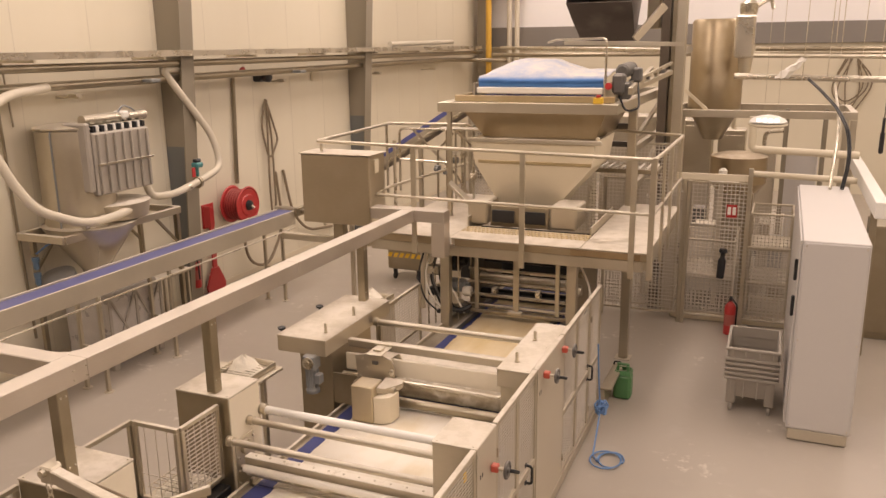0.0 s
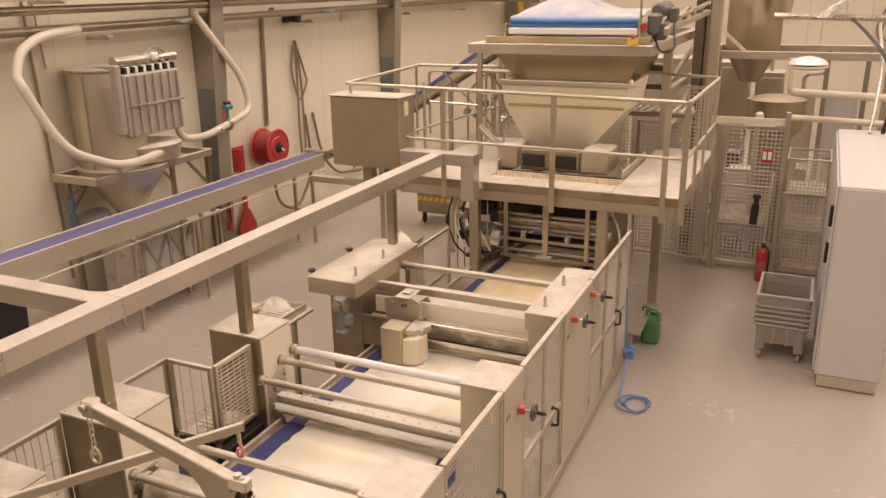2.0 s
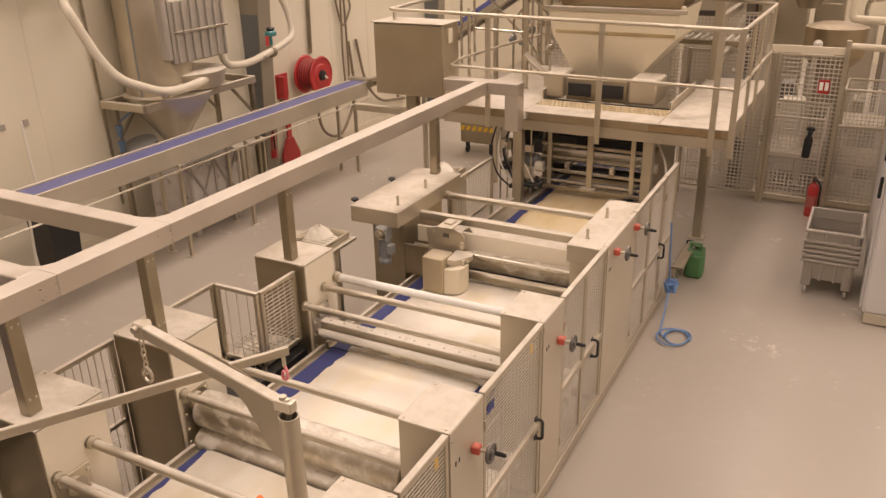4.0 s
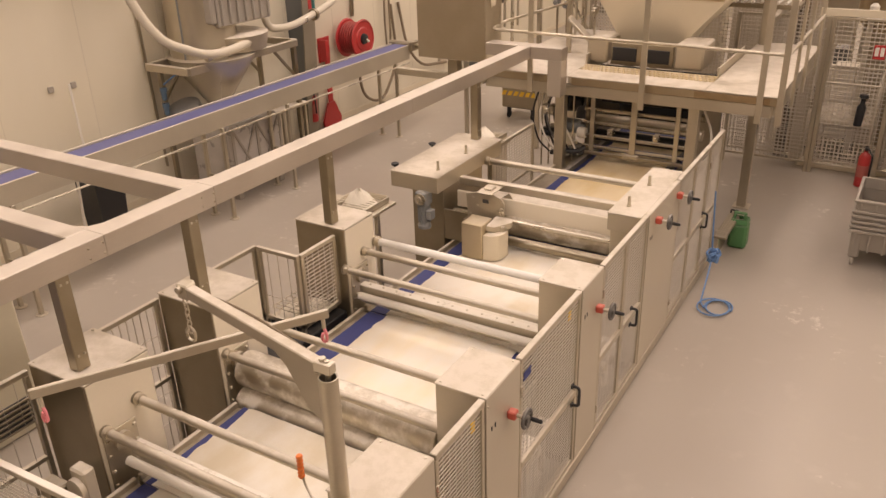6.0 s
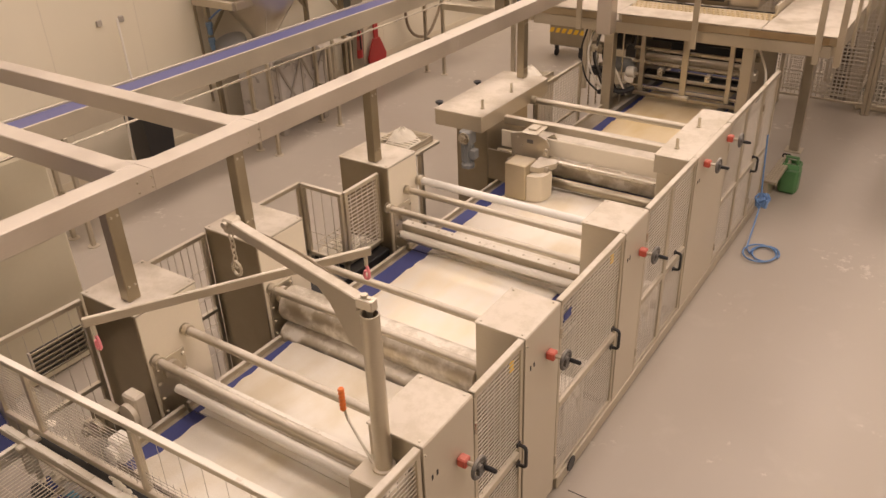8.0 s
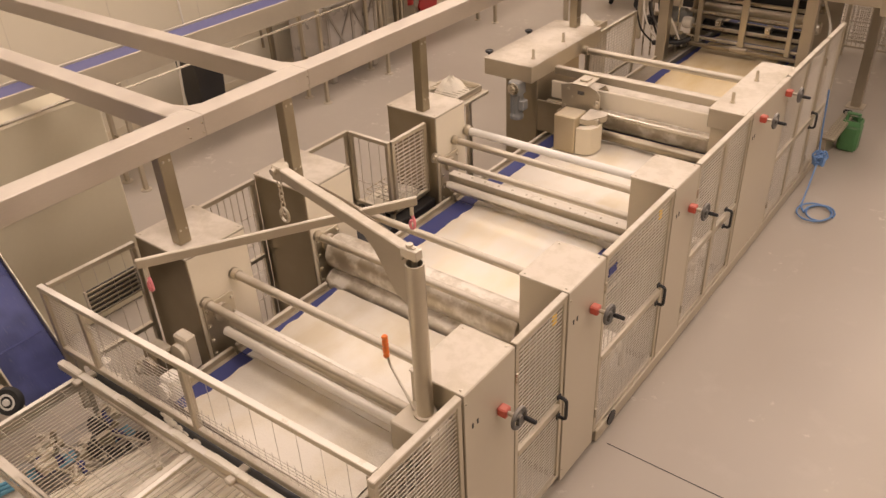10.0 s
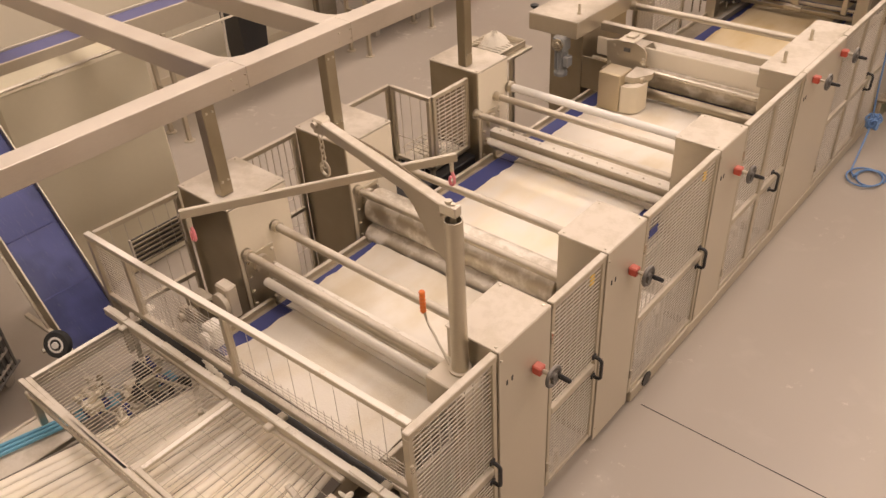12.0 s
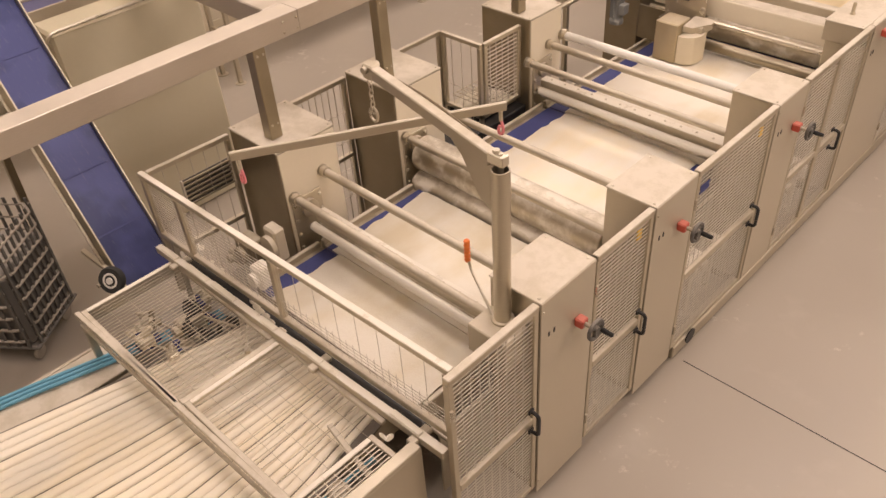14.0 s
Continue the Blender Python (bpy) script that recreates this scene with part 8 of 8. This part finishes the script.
for x, y, z in ((0.9, 16.5, 3.68), (3.4, 16.5, 3.65), (0.9, 18.5, 3.80), (3.4, 18.5, 3.78), (2.6, 14.0, 3.36)):
    single("pipe_hanger", Shape().tube([(x, y, z), (x, y, 7.59)], 0.008, 6), STEEL, (x, y, z), "thin steel hanger rod of an overhead pipe", "hanger rod", "pipe hangers")
for z in (3.9, 5.6, 7.2):
    single("riser_clip", Shape().box(-8.2, -7.1, 22.98, YB - 0.13, z, z + 0.03, 0.004), STEEL, (-7.6, 23.2, z), "steel clip rail holding the riser pipes", "clip rail", "riser clips")
sh_ = Shape().box(-0.76, -0.70, 12.35, 12.45, 0, 2.0, 0.004)
single("shelf_post", sh_, STEEL, (-0.73, 12.4, 0), "steel post under the narrow shelf", "post")

# ---- right aisle: cabinet row, crates, can, hose ----
cr = thing("cabinet_row", (0.6, 10.1, 0), "light grey steel switch cabinet row on a grey plinth", "switch cabinet")
part("plinth", Shape().box(0.325, 0.875, 8.385, 11.78, 0.012, 0.128, 0.005), PANEL_PAINT, cr, "grey plinth")
part("body", Shape().box(0.30, 0.90, 8.385, 11.80, 0.13, 2.12, 0.008), CABINET_PAINT, cr)
part("end_panel", Shape().box(0.318, 0.882, 8.372, 8.384, 0.15, 2.10, 0.005), CABINET_PAINT, cr)
for k in range(4):
    y0 = 8.46 + 0.835 * k
    d = part("door", Shape().box(0.278, 0.298, y0, y0 + 0.825, 0.15, 2.10, 0.005), CABINET_PAINT, cr)
    for z in (1.28, 1.66) if k == 0 else ():
        part("handle", Shape().box(0.245, 0.277, y0 + 0.10, y0 + 0.14, z, z + 0.22, 0.01), BLACK, d, "black swing handle")
for k in range(4):
    part("foot", Shape().box(0.36, 0.84, 8.6 + 0.9 * k, 8.7 + 0.9 * k, 0, 0.0115, 0.003), STEEL_DARK, cr)
part("screws", bolts(Shape(), [(x, 8.372, z) for x in (0.335, 0.865) for z in (0.18, 1.1, 2.07)], (0, -1, 0), 0.008), STEEL_CLEAN, cr)
for k in range(2):
    x = 0.79 + 0.025 * k
    pipe_run("black_cable", [(x, 11.5, 2.13), (x + 0.06, 11.6, 2.5), (x + 0.03, 11.8, 2.85), (x - 0.10, 12.2, 3.1), (x - 0.30, 13.2, 3.3), (x - 0.45, 13.95, 3.42)], 0.013, BLACK, "black cable rising from the cabinet to the pipe rack", 0.3, "cable", "cables above the cabinet")
pipe_run("cabinet_conduit", [(0.66, 11.5, 2.13), (0.72, 11.9, 2.9), (0.72, 13.95, 3.36)], 0.022, STEEL_CLEAN, "bright conduit rising from the cabinet", 0.2, "conduit", "cables above the cabinet")
wd = thing("white_trunking", (1.15, 12.0, 0), "white square cable trunking on a steel post", "cable trunking")
part("duct", Shape().box(1.06, 1.20, 10.05, 14.3, 2.05, 2.24, 0.008), WHITE_PAINT, wd)
part("post", Shape().box(1.14, 1.22, 11.2, 11.28, 0.0, 2.049, 0.005), STEEL_DARK, wd)
single("grey_cabinet", Shape().box(1.25, 1.9, 11.9, 12.6, 0.1, 1.6, 0.01).box(1.3, 1.85, 11.95, 12.55, 0, 0.1, 0.01), STEEL_DARK, (1.6, 12.2, 0), "dull grey machine cabinet behind the trunking", "cabinet")
single("green_sign", Shape().box(1.5, 2.2, 13.0, 13.02, 1.9, 2.0, 0.003).box(1.82, 1.88, 13.0, 13.03, 0, 1.9, 0.003), GREEN, (1.85, 13, 0), "green board on a post beyond the trunking", "board")
single("black_handset", Shape().box(1.30, 1.36, 12.8, 12.84, 2.45, 2.75, 0.015).tube([(1.33, 12.82, 2.75), (1.33, 12.82, 2.95)], 0.02), BLACK, (1.33, 12.8, 2.45), "black pendant switch hanging from a cable", "pendant switch")
single("suspension_wire", Shape().tube([(1.33, 12.82, 2.94), (1.33, 12.82, 7.55)], 0.006, 5), BLACK, (1.33, 12.82, 2.94), "thin black cable of the pendant switch", "wire", "suspension wires")


def crate_stack():
    """Nested grey wheeled crates: a bottom crate with castors and the rims of those nested in it."""
    x0, x1, y0, y1 = -0.34, 0.20, 8.86, 9.62
    for k in range(6):
        z = 0.18 if k == 0 else 0.42 + 0.056 * (k - 1)
        h = 0.24 if k == 0 else 0.054
        t = thing("grey_crate", ((x0 + x1) / 2, (y0 + y1) / 2, z - (0.2 if k == 0 else 0)), "grey plastic crate nested in the stack" if k else "grey plastic crate on castors at the stack's foot", "crate", "stacked grey crates")
        f = 0.03 if k == 0 else 0.0
        last = k == 5
        zt = z + h + (0.06 if last else 0)
        part("wall", Shape().shell([R4(x0 + f + 0.02, x1 - f - 0.02, y0 + f + 0.02, y1 - f - 0.02, z), R4(x0 + 0.01, x1 - 0.01, y0 + 0.01, y1 - 0.01, zt)], 0.014), GREY_PLASTIC, t)
        rim = Shape()
        for a, b, c, d in ((x0 - 0.012, x1 + 0.012, y0 - 0.012, y0 + 0.012), (x0 - 0.012, x1 + 0.012, y1 - 0.012, y1 + 0.012), (x0 - 0.012, x0 + 0.012, y0 + 0.012, y1 - 0.012), (x1 - 0.012, x1 + 0.012, y0 + 0.012, y1 - 0.012)):
            rim.box(a, b, c, d, zt - 0.03, zt, 0.006)
        part("rim", rim, GREY_PLASTIC, t)
        if k == 0:
            part("bottom", Shape().box(x0 + 0.05, x1 - 0.05, y0 + 0.05, y1 - 0.05, z, z + 0.02, 0.005), GREY_PLASTIC, t)
            for x in (x0 + 0.07, x1 - 0.07):
                for y in (y0 + 0.07, y1 - 0.07):
                    part("leg", Shape().box(x - 0.05, x + 0.05, y - 0.05, y + 0.05, 0.10, z + 0.22, 0.012), GREY_PLASTIC, t)
                    part("castor", Shape().lathe((x - 0.018, y - 0.02, 0.045), (1, 0, 0), [(0, 0.036), (0.006, 0.045), (0.03, 0.045), (0.036, 0.036)], 18), GREY_PLASTIC, t)
        for g in range(4):
            y = y0 - 0.013
            xx = x0 + 0.06 + (x1 - x0 - 0.12) * g / 3
            part("rib", Shape().box(xx - 0.01, xx + 0.01, y - 0.008, y + 0.001, z + 0.01, zt - 0.031, 0.003), GREY_PLASTIC, t)


crate_stack()
gc = thing("green_can", (-1.445, 8.83, 0), "green plastic jerrycan on the floor beside the platform", "jerrycan")
part("body", Shape().box(-1.545, -1.345, 8.74, 8.93, 0, 0.30, 0.03), GREEN, gc)
part("shoulder", Shape().shell([R4(-1.54, -1.35, 8.745, 8.925, 0.296), R4(-1.53, -1.36, 8.76, 8.91, 0.345)], 0.01), GREEN, gc)
part("handle", Shape().box(-1.52, -1.375, 8.80, 8.835, 0.395, 0.425, 0.01).box(-1.52, -1.49, 8.80, 8.835, 0.30, 0.395, 0.008).box(-1.405, -1.375, 8.80, 8.835, 0.30, 0.395, 0.008), GREEN, gc)
part("cap", Shape().lathe((-1.40, 8.88, 0.33), (0, 0, 1), [(0, 0.025), (0.03, 0.025)], 14), GREEN, gc)
st = thing("step_stool", (-1.48, 8.62, 0), "low tread-plate step beside the platform leg", "step")
part("tread", Shape().box(-1.60, -1.47, 8.25, 9.0, 0.30, 0.33, 0.006), STEEL_DARK, st)
part("side", Shape().box(-1.60, -1.585, 8.28, 8.98, 0, 0.30, 0.004), STEEL, st)
part("leg", Shape().box(-1.585, -1.55, 8.26, 8.30, 0, 0.299, 0.004), STEEL, st)
tagged(part("studs", bolts(Shape(), [(-1.58 + 0.03 * i, 8.3 + 0.05 * j, 0.33) for i in range(4) for j in range(14)], (0, 0, 1), 0.008, 0.006, 6), STEEL, st), kind="stuff")
part("handle", Shape().tube([(-1.58, 8.97, 0.33), (-1.58, 8.97, 0.37), (-1.5, 8.97, 0.37), (-1.5, 8.97, 0.33)], 0.01, 8, 0.02), BLACK, st)
coil = []
for k in range(0, 78):
    g = 2 * math.pi * k / 30
    r = 0.12 + 0.03 * math.sin(k * 0.17) + 0.0003 * k
    coil.append((-1.28 + r * math.cos(g) + 0.03 * math.sin(k * 0.1), 7.25 + r * 1.25 * math.sin(g), 0.012 + 0.0003 * k))
coil += [(-1.46, 7.30, 0.02), (-1.50, 7.65, 0.08), (-1.51, 7.86, 0.25), (-1.55, 7.93, 0.55), (-1.575, 7.95, 0.95)]
bh = thing("blue_hose", (-1.28, 7.25, 0), "blue rubber hose coiled on the floor and tied to the guard", "hose")
part("hose", Shape().tube(coil, 0.0085, 8), BLUE_HOSE, bh)
kn = [(-1.515 + 0.05 * math.cos(k * 1.3) + 0.02 * math.sin(k * 0.7), 7.90 + 0.08 * math.sin(k * 0.9), 0.26 + 0.06 * math.sin(k * 1.7 + 1)) for k in range(46)]
part("bundle", Shape().tube(kn, 0.010, 6, 0.02), BLUE_HOSE, bh)
for (y, z, w) in ((3.55, 1.38, 0.10), (3.55, 1.36, 0.09), (3.55, 1.34, 0.10), (2.0, 1.12, 0)):
    if w:
        single("blue_mark", Shape().box(RX + 0.001, RX + 0.005, y - w / 2, y + w / 2, z - 0.008, z + 0.008, 0.001), NAVY_BELT, (RX, y, z), "blue bar of a small notice on the mesh", "notice", "notice bars")
for y in (2.93, 4.22):
    single("yellow_tag", Shape().box(RX - 0.02, RX - 0.012, y - 0.02, y + 0.02, 1.36, 1.42, 0.002), YELLOW, (RX, y, 1.36), "small yellow tag on the mesh door", "tag", "yellow tags")
# floury drive pieces standing behind the mesh doors of the line
rw = random.Random(31)
for k in range(15):
    y = 3.52 + 0.155 * k
    if 4.36 < y < 4.80:
        continue
    x, w, h = RX - rw.uniform(0.16, 0.30), rw.uniform(0.04, 0.07), rw.uniform(0.30, 0.68)
    s = Shape().box(x - 0.02, x + 0.02, y - 0.02, y + 0.02, 0, h, 0.004).box(x - w, x + w, y - w, y + w, h - 0.12, h, 0.01)
    s.lathe((x + w, y, h - 0.06), (1, 0, 0), [(0, 0.045), (0.03, 0.045), (0.04, 0.03)], 14)
    single("drive_unit", s, rw.choice((STEEL_FLOUR, STEEL_CAKED, WHITE_PLASTIC, CREAM_PANEL)), (x, y, 0), "floury drive unit behind the mesh door", "drive unit", "drive units behind the doors")
